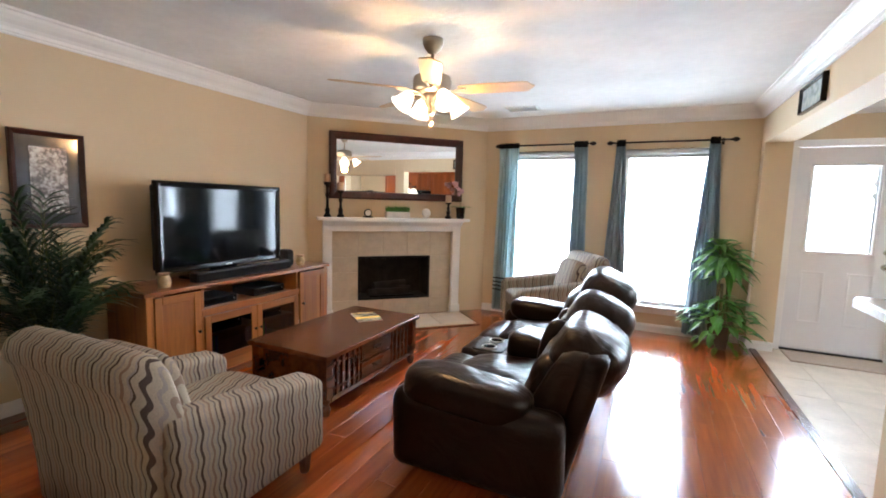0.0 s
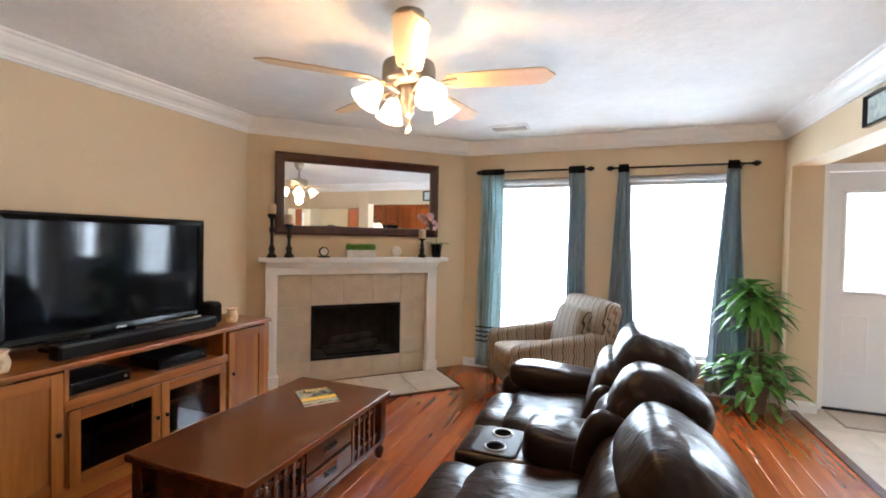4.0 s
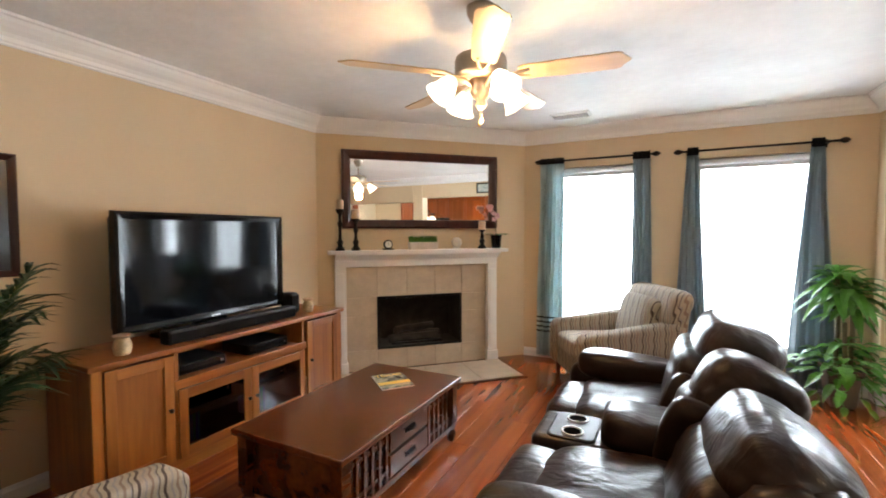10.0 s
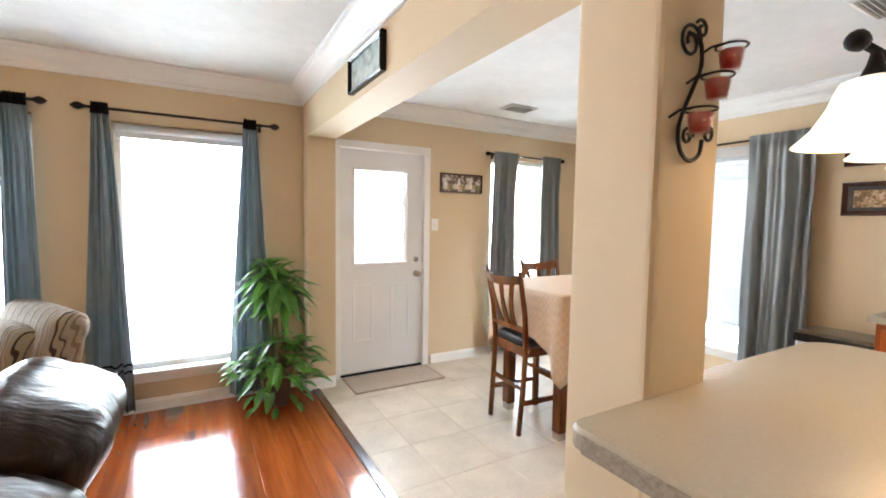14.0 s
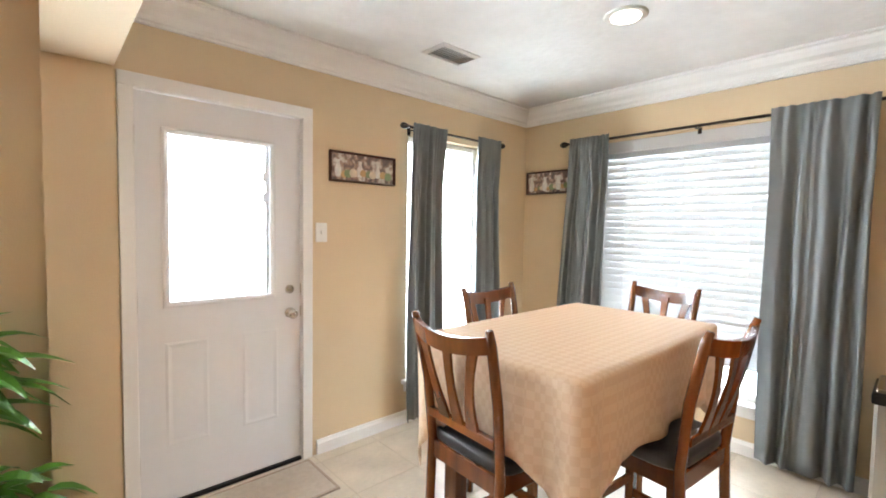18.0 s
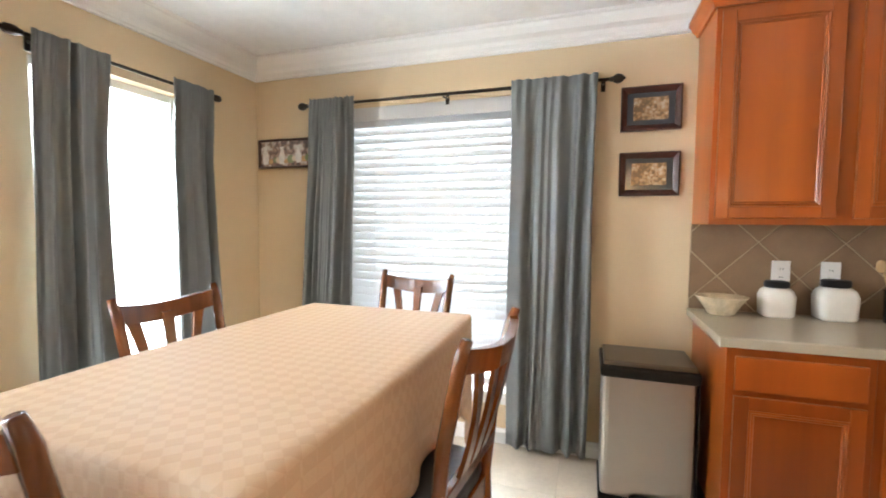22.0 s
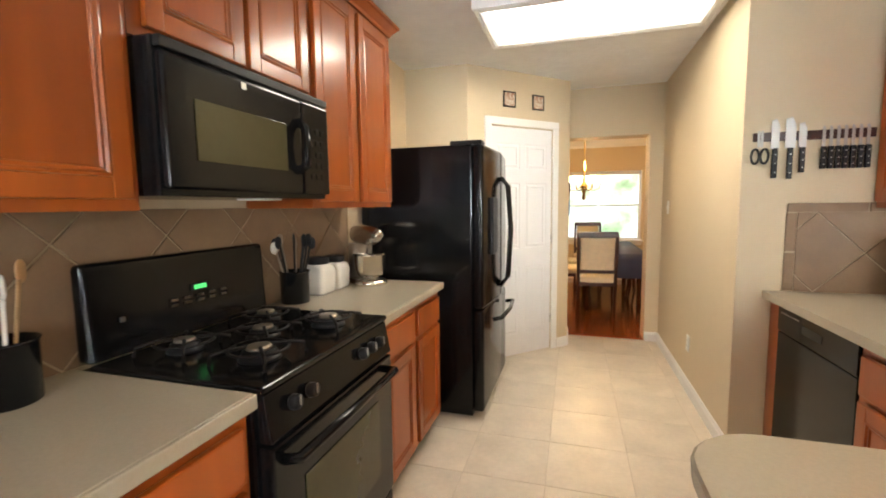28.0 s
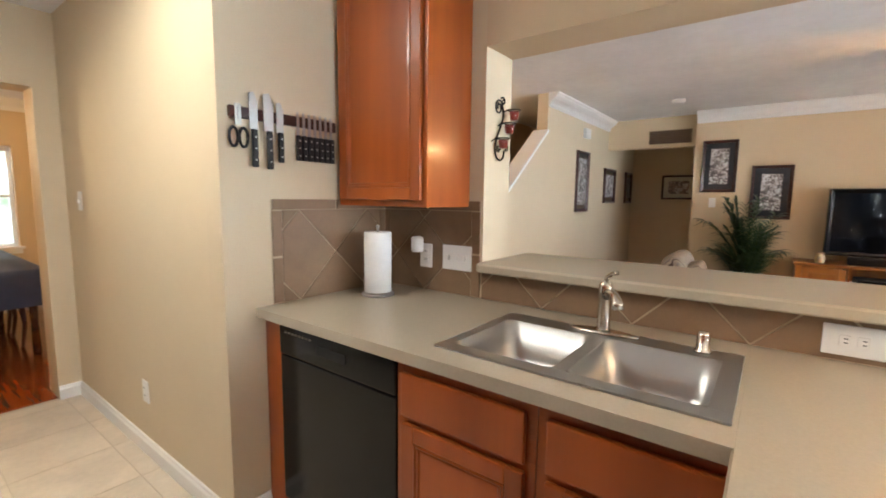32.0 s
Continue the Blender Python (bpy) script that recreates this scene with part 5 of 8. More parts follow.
stuffed("console_pad", 0.42, 0.34, 0.19, (-0.02, 0, 0.455), (0, 4, 0), 0.52, 0.012, 2.0, "padded console lid", 18)
stuffed("console_back", 0.30, 0.33, 0.42, (0.22, 0, 0.49), (0, 14, 0), 0.5, 0.010, 4.0, "", 18, 0.03)
stuffed("console_headrest", 0.40, 0.36, 0.34, (0.36, 0, 0.68), (0, 26, 0), 0.62, 0.008, 6.0, "plump middle headrest", 22, 0.018)
part("cup_tray", loft([rrect(-0.355, 0, 0.115, 0.155, 0.04, 0.402), rrect(-0.355, 0, 0.115, 0.155, 0.04, 0.411), rrect(-0.355, 0, 0.108, 0.148, 0.038, 0.415)]), M_BLACKM, t, "black cup tray", smooth=False)
for y in (-0.08, 0.08):
    bm = lathe([(0.045, -0.01), (0.045, 0.004), (0.050, 0.006), (0.054, 0.003), (0.056, -0.004)], 24, (-0.355, y, 0.4165))
    part("cup_holder", bm, M_STEEL, t, "steel cup holder rim", smooth=True)
    # Flat black disc for the well's shade; no hollow is cut here.
    part("cup_well", lathe([(0.044, -0.004), (0.044, 0.0015)], 20, (-0.355, y, 0.4165)), M_HOLE, t)

# ---- ceiling fan ----
FX, FY = 2.20, -2.80
t = thing("ceiling_fan", "five blade ceiling fan with four lit glass shades", "ceiling fan", Matrix.Translation((FX, FY, 0)))
part("canopy", lathe([(0.012, 2.405), (0.03, 2.41), (0.055, 2.44), (0.068, 2.47), (0.07, 2.4995)], 24), M_PEWTER, t, smooth=True)
part("downrod", lathe([(0.012, 2.28), (0.012, 2.41)], 12), M_PEWTER, t, smooth=True)
part("motor_housing", lathe([(0.05, 2.145), (0.10, 2.15), (0.122, 2.160), (0.128, 2.175), (0.128, 2.235), (0.122, 2.255), (0.09, 2.270), (0.05, 2.277), (0.03, 2.285), (0.02, 2.29)], 32), M_PEWTER, t, "pewter motor housing", smooth=True)
part("light_hub", lathe([(0.012, 2.005), (0.02, 2.015), (0.030, 2.03), (0.022, 2.05), (0.042, 2.065), (0.05, 2.09), (0.045, 2.12), (0.06, 2.145)], 24), M_PEWTER, t, smooth=True)
for k in range(5):
    a = radians(8 + 72 * k)
    R = Matrix.Rotation(a, 4, 'Z')
    bm = bmesh.new()
    out = [(0.19, 0.045), (0.22, 0.058), (0.40, 0.066), (0.62, 0.066), (0.645, 0.056), (0.652, 0.040), (0.668, 0.022), (0.685, 0.0), (0.668, -0.022), (0.652, -0.040), (0.645, -0.056), (0.62, -0.066), (0.40, -0.066), (0.22, -0.058), (0.19, -0.045)]
    lo = [bm.verts.new((x, y, -0.003)) for x, y in out]
    hi = [bm.verts.new((x, y, 0.003)) for x, y in out]
    bm.faces.new(hi)
    bm.faces.new(lo[::-1])
    for i in range(len(out)):
        j = (i + 1) % len(out)
        bm.faces.new((lo[i], lo[j], hi[j], hi[i]))
    bm.transform(Matrix.Rotation(radians(-11), 4, 'X'))
    b = part("blade", bm, M_BLADE, t, "pale maple blade", m=R @ Matrix.Translation((0, 0, 2.165)))
    iron = tube([(0.08, 0, -0.005), (0.13, 0, -0.012), (0.17, 0.02, -0.008), (0.24, 0.03, -0.006)], 0.007, 6)
    tube([(0.13, 0, -0.012), (0.17, -0.02, -0.008), (0.24, -0.03, -0.004)], 0.007, 6, iron)
    part("blade_iron", iron, M_PEWTER, b, "pewter blade bracket")
for k in range(4):
    a = radians(52 + 90 * k)
    c, s = math.cos(a), math.sin(a)
    part("lamp_arm", tube([(0.03 * c, 0.03 * s, 2.10), (0.09 * c, 0.09 * s, 2.14), (0.155 * c, 0.155 * s, 2.135)], 0.009, 8), M_PEWTER, t, smooth=True)
    bm = lathe([(0.022, 0.0), (0.032, -0.010), (0.044, -0.038), (0.053, -0.070), (0.064, -0.095), (0.074, -0.108), (0.070, -0.106), (0.050, -0.066), (0.030, -0.016)], 20)
    bm.transform(Matrix.Translation((0.155 * c, 0.155 * s, 2.13)) @ Matrix.Rotation(a, 4, 'Z') @ Matrix.Rotation(radians(-38), 4, 'Y'))
    part("shade", bm, M_SHADEF, t, "lit frosted tulip shade", smooth=True)
for y, z in ((0.015, 1.97), (-0.015, 1.945)):
    part("pull_chain", tube([(0.0, y, 2.02), (0.0, y, z)], 0.0018, 5), M_PEWTER, t)
    part("pull_knob", lathe([(0.003, 0), (0.008, 0.006), (0.008, 0.02), (0.003, 0.03)], 10, (0, y, z - 0.03)), M_BLADE, t, smooth=True)
vent(2.21, -0.58, H, 0.36, 0.20, "white louvred ceiling vent near the windows")

# ---- pictures, switch, grille and clock ----
WEST = 90
picture(0.38, 0.64, 0.035, M_ART, (0.057, 0.068), face(0.0, -4.545, 1.815, WEST), "framed floral print with a dark mount on the wall", M_MAT, group="framed floral prints")
picture(0.40, 0.63, 0.032, M_ART, (0.068, 0.07), face(0.0, -4.003, 1.495, WEST), "framed floral print behind the palm fronds", M_MAT, group="framed floral prints")
plate(face(0.0, -4.59, 1.367, WEST))
picture(0.50, 0.39, 0.03, M_ART2, (0.07, 0.06), face(-1.57, -5.23, 1.605, WEST), "framed red barn print in the side hall", M_MATC)
plate(face(-1.57, -5.2, 0.37, WEST), "outlet")
for x, z, w, h in ((0.93, 1.61, 0.42, 0.76), (-0.22, 1.59, 0.52, 0.50), (-1.25, 1.59, 0.36, 0.50)):
    picture(w, h, 0.03, M_ART, (0.04, 0.06), face(x, YS, z, 180), "narrow framed print on the stair wall", M_MAT, group="stair wall prints")
t = thing("return_grille", "tan louvred air return grille above the hall", "vent", face(-0.12, -5.145, 2.235, WEST))
part("frame", box(-0.26, 0.26, -0.012, 0, -0.09, 0.09, 0.004), mat("tan_grille_paint", (0.20, 0.14, 0.08), 0.6), t)
for k in range(7):
    part("slat", box(-0.24, 0.24, -0.018, -0.011, -0.078 + k * 0.023, -0.066 + k * 0.023), M_FRAME, t)
t = thing("door_chime", "small white door chime box high on the wall", "chime", face(0.85, YS, 2.22, 180))
part("cover", box(-0.09, 0.09, -0.045, 0, -0.06, 0.06, 0.01), M_WHITEP, t)
t = thing("smoke_detector", "round white smoke detector on the ceiling", "detector", Matrix.Translation((0.9, -4.9, H)))
part("body", lathe([(0.06, -0.035), (0.068, -0.02), (0.07, -0.0005)], 24), M_WHITEP, t, smooth=True)
picture(0.50, 0.19, 0.022, art("pale_script_print", (0.28, 0.32, 0.30), (0.50, 0.53, 0.48), (0.38, 0.44, 0.42), 8), (0.0, 0.0), face(XD1, -1.573, 2.235, -90), "long framed pale print on the beam", None, M_BLACK)

# ---- plants ----
M_CANE = mat("yellow_green_cane", (0.10, 0.115, 0.028), 0.5, var=0.2, scale=12)
t = thing("areca_palm", "bushy dark green areca palm in a black pot", "plant", Matrix.Translation((0.30, -4.16, 0)))
part("pot", lathe([(0.10, 0), (0.115, 0.01), (0.145, 0.24), (0.155, 0.25), (0.155, 0.275), (0.14, 0.275), (0.13, 0.22)], 22), M_BLACKM, t, "dark plastic pot", smooth=True)
part("soil", lathe([(0.134, 0.22), (0.134, 0.24)], 20), M_SOIL, t)
rr = random.Random(21)
for k in range(34):
    a = rr.uniform(0, 6.283)
    lean = rr.uniform(0.10, 0.62)
    ht = rr.uniform(0.80, 1.42) - 0.35 * lean
    d = Vector((math.cos(a), math.sin(a), 0))
    if d.x < -0.2:
        d.x *= 0.35
    if d.y > 0:
        d.y *= 0.45
    base = Vector((rr.uniform(-0.05, 0.05), rr.uniform(-0.05, 0.05), 0.23))
    pts = []
    for i in range(9):
        u = i / 8
        pts.append(base + d * (lean * (u ** 1.7)) + Vector((0, 0, ht * (u - 0.32 * lean * 1.6 * u ** 3))))
    f = part("frond", tube(pts, 0.005, 5, taper=[1.6 - 1.3 * i / 8 for i in range(9)]), M_CANE, t)
    bm = bmesh.new()
    for i in range(15):
        u = 0.30 + 0.70 * i / 14
        q = u * 8
        j = min(7, int(q))
        p = pts[j].lerp(pts[j + 1], q - j)
        ax = (pts[j + 1] - pts[j]).normalized()
        sd = ax.cross(Vector((0, 0, 1)))
        sd = sd.normalized() if sd.length > 0.05 else Vector((1, 0, 0))
        for s in (-1, 1):
            leaf(bm, p, sd * s * 0.8 + ax * 0.75 + Vector((0, 0, 0.15)), Vector((0, 0, 1)), 0.24 * (1.15 - 0.5 * abs(u - 0.65)) * rr.uniform(0.75, 1.1), 0.032, rr.uniform(0.25, 0.6), 3)
    part("foliage", bm, M_PALM, f, "narrow pinnate blades")

t = thing("corn_plant", "green potted corn plant with trailing pothos by the window", "plant", Matrix.Translation((4.29, -0.30, 0)))
bm = lathe([(0.10, 0), (0.11, 0.01), (0.15, 0.27), (0.165, 0.28), (0.165, 0.31), (0.15, 0.31), (0.14, 0.26)], 4)
bm.transform(Matrix.Rotation(radians(45), 4, 'Z'))
part("pot", bm, M_POT, t, "square brown pot")
part("soil", box(-0.09, 0.09, -0.09, 0.09, 0.25, 0.275), M_SOIL, t)
for k, (x, y, h) in enumerate(((-0.03, 0.02, 1.04), (0.05, -0.02, 0.93), (0.0, -0.05, 0.68))):
    part("cane", tube([(x, y, 0.25), (x + 0.01, y, h * 0.6), (x, y, h)], 0.016, 8), M_BARK, t, smooth=True)
    bm = bmesh.new()
    for i in range(42 if k < 2 else 8):
        a = i * 2.4 + k
        up = rr.uniform(-0.1, 1.2)
        w = Vector((math.cos(a), math.sin(a) if math.sin(a) < 0 else math.sin(a) * 0.45, up))
        leaf(bm, Vector((x, y, h - 0.20 + 0.22 * (i / 38))), w, Vector((0, 0, 1)), rr.uniform(0.21, 0.34) * (0.75 if k == 2 else 1), rr.uniform(0.07, 0.105), rr.uniform(0.3, 0.9), 6)
    part("crown", bm, M_LEAF, t, "long arching leaves")
bm = bmesh.new()
for i in range(120):
    a = rr.uniform(0, 6.283)
    r = rr.uniform(0.05, 0.29)
    p = Vector((r * math.cos(a), min(0.16, r * math.sin(a)), rr.uniform(0.24, 0.52) - 0.9 * max(0, r - 0.15)))
    leaf(bm, p, Vector((math.cos(a), math.sin(a) * 0.6, rr.uniform(-0.2, 0.7))), Vector((0, 0, 1)), rr.uniform(0.10, 0.17), rr.uniform(0.07, 0.105), 0.5, 4)
part("trailing_foliage", bm, M_LEAF, t, "heart shaped pothos leaves")
for k in range(4):
    a = -0.4 - k * 0.75
    pts = [(0.14 * math.cos(a), 0.14 * math.sin(a), 0.30), (0.19 * math.cos(a), 0.19 * math.sin(a), 0.26), (0.19 * math.cos(a), 0.19 * math.sin(a), 0.12), (0.21 * math.cos(a + 0.2), 0.21 * math.sin(a + 0.2), 0.05)]
    v = part("vine", tube(pts, 0.003, 5), M_LEAF, t)
    bm = bmesh.new()
    for p in pts[1:]:
        leaf(bm, Vector(p), Vector((math.cos(a), math.sin(a), -0.4)), Vector((0, 0, 1)), 0.09, 0.06, 0.4, 4)
    part("foliage", bm, M_LEAF, v)


# ---- dining area ----
M_CLOTH = mat("peach_damask_cloth", (0.56, 0.40, 0.26), 0.6, var=0.05, scale=30, bump=0.1, bscale=200)
n_, l_ = nodes_of(M_CLOTH)
tc_ = n_.new("ShaderNodeTexCoord")
ck_ = n_.new("ShaderNodeTexChecker")
ck_.inputs["Scale"].default_value = 34
ck_.inputs[1].default_value, ck_.inputs[2].default_value = (0.575, 0.415, 0.275, 1), (0.535, 0.372, 0.24, 1)
mp_ = n_.new("ShaderNodeMapping")
mp_.inputs["Rotation"].default_value = (0.0, 0.0, radians(45))
mp_.inputs["Location"].default_value = (0.0, 0.0, 0.013)
l_.new(tc_.outputs["Object"], mp_.inputs[0])
l_.new(mp_.outputs[0], ck_.inputs[0])
l_.new(ck_.outputs[0], n_["Principled BSDF"].inputs["Base Color"])
M_SEAT = mat("black_vinyl_seat", (0.016, 0.014, 0.014), 0.35, var=0.1, scale=12, bump=0.1, bscale=60)
M_PEND = glow("lit_alabaster_shade", (1.0, 0.87, 0.68), 0.9)
M_REDWAX = mat("red_wax", (0.36, 0.012, 0.01), 0.4, var=0.1, scale=20)

# back door
t = thing("door_1", "white half glazed back door with nickel knob, closed", "door", None, kind=STRUCT)
X0, X1 = 4.887, 5.702
y0, y1 = 0.020, 0.062
LX0, LX1, LZ0, LZ1 = 5.025, 5.523, 1.040, 1.875
for a, b, c, d in ((X0, LX0 - 0.02, 0.02, 2.06), (LX1 + 0.02, X1, 0.02, 2.06), (LX0 - 0.02, LX1 + 0.02, 0.02, LZ0 - 0.02), (LX0 - 0.02, LX1 + 0.02, LZ1 + 0.02, 2.06)):
    part("leaf", box(a, b, y0, y1, c, d), M_DOORW, t)
bm = sweep([(LX0 - 0.03, LZ0 - 0.03), (LX1 + 0.03, LZ0 - 0.03), (LX1 + 0.03, LZ1 + 0.03), (LX0 - 0.03, LZ1 + 0.03)], [(0, 0), (0, 0.010), (0.012, 0.014), (0.028, 0.008), (0.032, 0.0)], closed=True)
bm.transform(Matrix.Translation((0, y0 - 0.0005, 0)) @ Matrix.Rotation(radians(90), 4, 'X'))
part("lite_moulding", bm, M_DOORW, t)
g = part("pane", box(LX0 - 0.005, LX1 + 0.005, 0.038, 0.042, LZ0 - 0.005, LZ1 + 0.005), M_GLASS, t)
g.visible_shadow = False
for a, b in ((5.00, 5.20), (5.37, 5.57)):
    bm = sweep([(a, 0.30), (b, 0.30), (b, 0.835), (a, 0.835)], [(0, 0), (0, 0.0008), (0.012, 0.0028), (0.022, 0.001), (0.03, 0.0)], closed=True)
    bm.transform(Matrix.Translation((0, y0 - 0.0005, 0)) @ Matrix.Rotation(radians(90), 4, 'X'))
    part("panel", bm, M_DOORW, t, "embossed door panel")
for z, r in ((0.915, 0.030), (1.055, 0.026)):
    bm = lathe([(r, 0), (r, 0.006), (r * 0.5, 0.012)] + ([(0.012, 0.03), (0.028, 0.042), (0.030, 0.055), (0.022, 0.066), (0.006, 0.07)] if z < 1 else [(r * 0.45, 0.018), (0.004, 0.020)]), 18)
    bm.transform(Matrix.Translation((5.637, y0, z)) @ Matrix.Rotation(radians(90), 4, 'X'))
    part("knob" if z < 1 else "deadbolt", bm, M_NICKEL, t, "satin nickel lock", smooth=True)
bm = box(LX1 - 0.020, LX1 + 0.012, 0.030, 0.036, LZ0, LZ1)
for z in (1.56, 1.68):
    box(LX1 - 0.036, LX1 - 0.0205, 0.030, 0.036, z, z + 0.055, 0, bm)
part("shade_edge", bm, M_BLIND, t, "creased white edge of a window film")
for z in (0.25, 1.05, 1.85):
    part("hinge", tube([(X0 - 0.004, y0 - 0.006, z - 0.045), (X0 - 0.004, y0 - 0.006, z + 0.045)], 0.006, 8), M_NICKEL, t)
for z in (0.915, 1.055):
    part("strike_plate", box(X1 + 0.002, X1 + 0.006, y0 - 0.001, y1 - 0.01, z - 0.03, z + 0.03), M_PEWTER, t)
t = thing("trim_door", "white moulded casing round the back door", "casing", None, kind=STRUCT)
for a, b, c, d in ((4.822, 4.884, 0, 2.066), (5.706, 5.768, 0, 2.066), (4.822, 5.768, 2.066, 2.13)):
    part("casing", box(a, b, -0.018, -0.0005, c, d, 0.005), M_TRIM, t)
for a, b, c, d in ((4.861, 4.883, 0, 2.064), (5.707, 5.729, 0, 2.064), (4.861, 5.729, 2.065, 2.079)):
    part("jamb", box(a, b, 0.0, 0.149, c, d), M_TRIM, t)
part("threshold", box(4.885, 5.705, 0.0, 0.149, 0.0, 0.018, 0.004), M_BLACKM, t, "dark metal threshold")
plate(face(5.83, 0.0, 1.393, 0))
t = thing("door_mat", "beige woven door mat on the tile floor", "mat", Matrix.Translation((5.31, -0.235, 0.0005)))
part("weave", box(-0.42, 0.42, -0.19, 0.19, 0, 0.010, 0.004), mat("beige_woven_mat", (0.50, 0.42, 0.34), 0.95, var=0.06, scale=30, bump=0.5, bscale=150), t)
part("hem", sweep([(-0.42, -0.19), (0.42, -0.19), (0.42, 0.19), (-0.42, 0.19)], [(0, 0), (0, 0.012), (0.012, 0.013), (0.014, 0.009)], closed=True), mat("taupe_hem", (0.42, 0.33, 0.26), 0.9), t)

# narrow window and wide window
window("window_3", WN[0], WN[1], WN[2], WN[3], None, "narrow white framed window flooded with daylight")
EASTM = face(XE, 0, 0, -90)
window("window_4", 0.74, 1.98, WE[2], WE[3], EASTM, "wide white framed window behind blinds", rails=())
rod(6.44, 7.38, 2.125, RODM, "dark bronze rod above the narrow window", r=0.009, fin=0.022)
curtain((6.45, 6.76), (6.43, 6.78), 2.15, 0.05, 5, M_TEAL, RODM, "blue-grey satin curtain at the narrow window", seed=11)
curtain((7.09, 7.36), (7.12, 7.44), 2.15, 0.05, 5, M_TEAL, RODM, "blue-grey satin curtain in the corner", seed=12)
RODE = face(XE - 0.09, 0, 0, -90)
rod(0.50, 2.39, 2.135, RODE, "long dark bronze rod above the wide window", r=0.010, brackets=(0.6, 1.455, 2.36))
curtain((0.53, 0.87), (0.36, 0.82), 2.165, 0.05, 6, M_TEAL, RODE, "blue-grey satin curtain beside the blind, over a print", seed=13)
curtain((1.87, 2.33), (1.86, 2.32), 2.165, 0.04, 4, M_TEAL, RODE, "wide blue-grey satin curtain beside the bin", seed=14)
t = thing("window_blind", "white faux wood blind lowered most of the way", "blind", face(XE + 0.035, 0, 0, -90))
part("headrail", box(0.745, 1.975, -0.03, 0.028, 2.055, 2.115, 0.004), M_BLIND, t)
part("valance", box(0.742, 1.978, -0.042, -0.031, 2.03, 2.118, 0.004), M_BLIND, t)
for k in range(28):
    z = 2.02 - k * 0.0533
    bm = box(0.75, 1.97, -0.034, 0.034, -0.0016, 0.0016, 0.001)
    bm.transform(Matrix.Translation((0, 0, z)) @ Matrix.Rotation(radians(61), 4, 'X'))
    part("slat", bm, M_BLIND, t)
part("bottom_rail", box(0.75, 1.97, -0.024, 0.024, 0.545, 0.565, 0.004), M_BLIND, t)
for x in (0.95, 1.36, 1.77):
    part("ladder_cord", tube([(x, -0.027, 0.56), (x, -0.027, 2.06)], 0.0015, 5), M_BLIND, t)

part("pull_cord", tube([(0.80 + 0.1 * i, -0.06, 2.125 + 0.012 * math.sin(i * 1.1)) for i in range(13)], 0.002, 5), mat("tan_cord", (0.45, 0.33, 0.18), 0.8), t, "slack tan cord")

# table, cloth and chairs
TX, TY, TZ = 6.35, -1.470, 0.985
t = thing("dining_table", "counter height dark wooden dining table under a cloth", "dining table", Matrix.Translation((TX, TY, 0)))
part("tabletop", box(-0.59, 0.59, -0.335, 0.335, TZ - 0.04, TZ, 0.008), M_CHAIRW, t)
for sx in (-1, 1):
    for sy in (-1, 1):
        lg = part("leg", box(sx * 0.50 - 0.035, sx * 0.50 + 0.035, sy * 0.27 - 0.035, sy * 0.27 + 0.035, 0.05, TZ - 0.04, 0.005), M_CHAIRW, t)
        part("foot_cap", box(sx * 0.50 - 0.031, sx * 0.50 + 0.031, sy * 0.27 - 0.031, sy * 0.27 + 0.031, 0.0, 0.05, 0.003), M_NICKEL, lg, "nickel foot cap")
for a, b, c, d in ((-0.5, 0.5, -0.285, -0.26), (-0.5, 0.5, 0.26, 0.285), (-0.515, -0.49, -0.27, 0.27), (0.49, 0.515, -0.27, 0.27)):
    part("apron", box(a, b, c, d, TZ - 0.13, TZ - 0.041), M_CHAIRW, t)
t = thing("tablecloth", "peach checked damask cloth hanging over the dining table", "tablecloth", Matrix.Translation((TX, TY, TZ + 0.002)))
bm = bmesh.new()
hx, hy, NP = 0.625, 0.378, 160


def outline(u, grow):
    """A point of the rectangle's outline at u in 0..1, and how near it is to a corner."""
    per = 4 * (hx + hy)
    s = u * per
    for x0, y0_, dx, dy, ln in ((-hx, -hy, 1, 0, 2 * hx), (hx, -hy, 0, 1, 2 * hy), (hx, hy, -1, 0, 2 * hx), (-hx, hy, 0, -1, 2 * hy)):
        if s <= ln:
            x, y = x0 + dx * s, y0_ + dy * s
            near = min(s, ln - s)
            nx, ny = dy, -dx
            k = max(0.0, 1 - near / 0.12)
            cx, cy = math.copysign(1, x), math.copysign(1, y)
            nx, ny = nx * (1 - 0.5 * k) + cx * 0.5 * k, ny * (1 - 0.5 * k) + cy * 0.5 * k
            bow = 0.012 * (1 - (x / hx) ** 2) * (y / hy)
            return x + nx * grow, y + ny * grow + bow, max(0.0, 1 - near / 0.22)
        s -= ln
    return -hx, -hy, 1.0


rows = []
for j in range(13):
    v = j / 12
    row = []
    for i in range(NP):
        u = i / NP
        _, _, c = outline(u, 0)
        drop = (0.31 + 0.27 * c ** 1.5) * max(0, v - 0.06) / 0.94
        grow = 0.010 + 0.010 * v + v * (0.012 * math.sin(u * 62) + 0.007 * math.sin(u * 101 + 1) + 0.04 * c * math.sin(u * 160))
        x, y, _ = outline(u, grow if j else 0.0)
        row.append(bm.verts.new((x, y, -drop if j else 0.0)))
    rows.append(row)
for a, b in zip(rows, rows[1:]):
    for i in range(NP):
        bm.faces.new((a[i], b[i], b[(i + 1) % NP], a[(i + 1) % NP]))
inner = [bm.verts.new((v.co.x * 0.93, v.co.y * 0.90, 0.0)) for v in rows[0]]
for i in range(NP):
    bm.faces.new((inner[i], rows[0][i], rows[0][(i + 1) % NP], inner[(i + 1) % NP]))
bm.faces.new(inner)
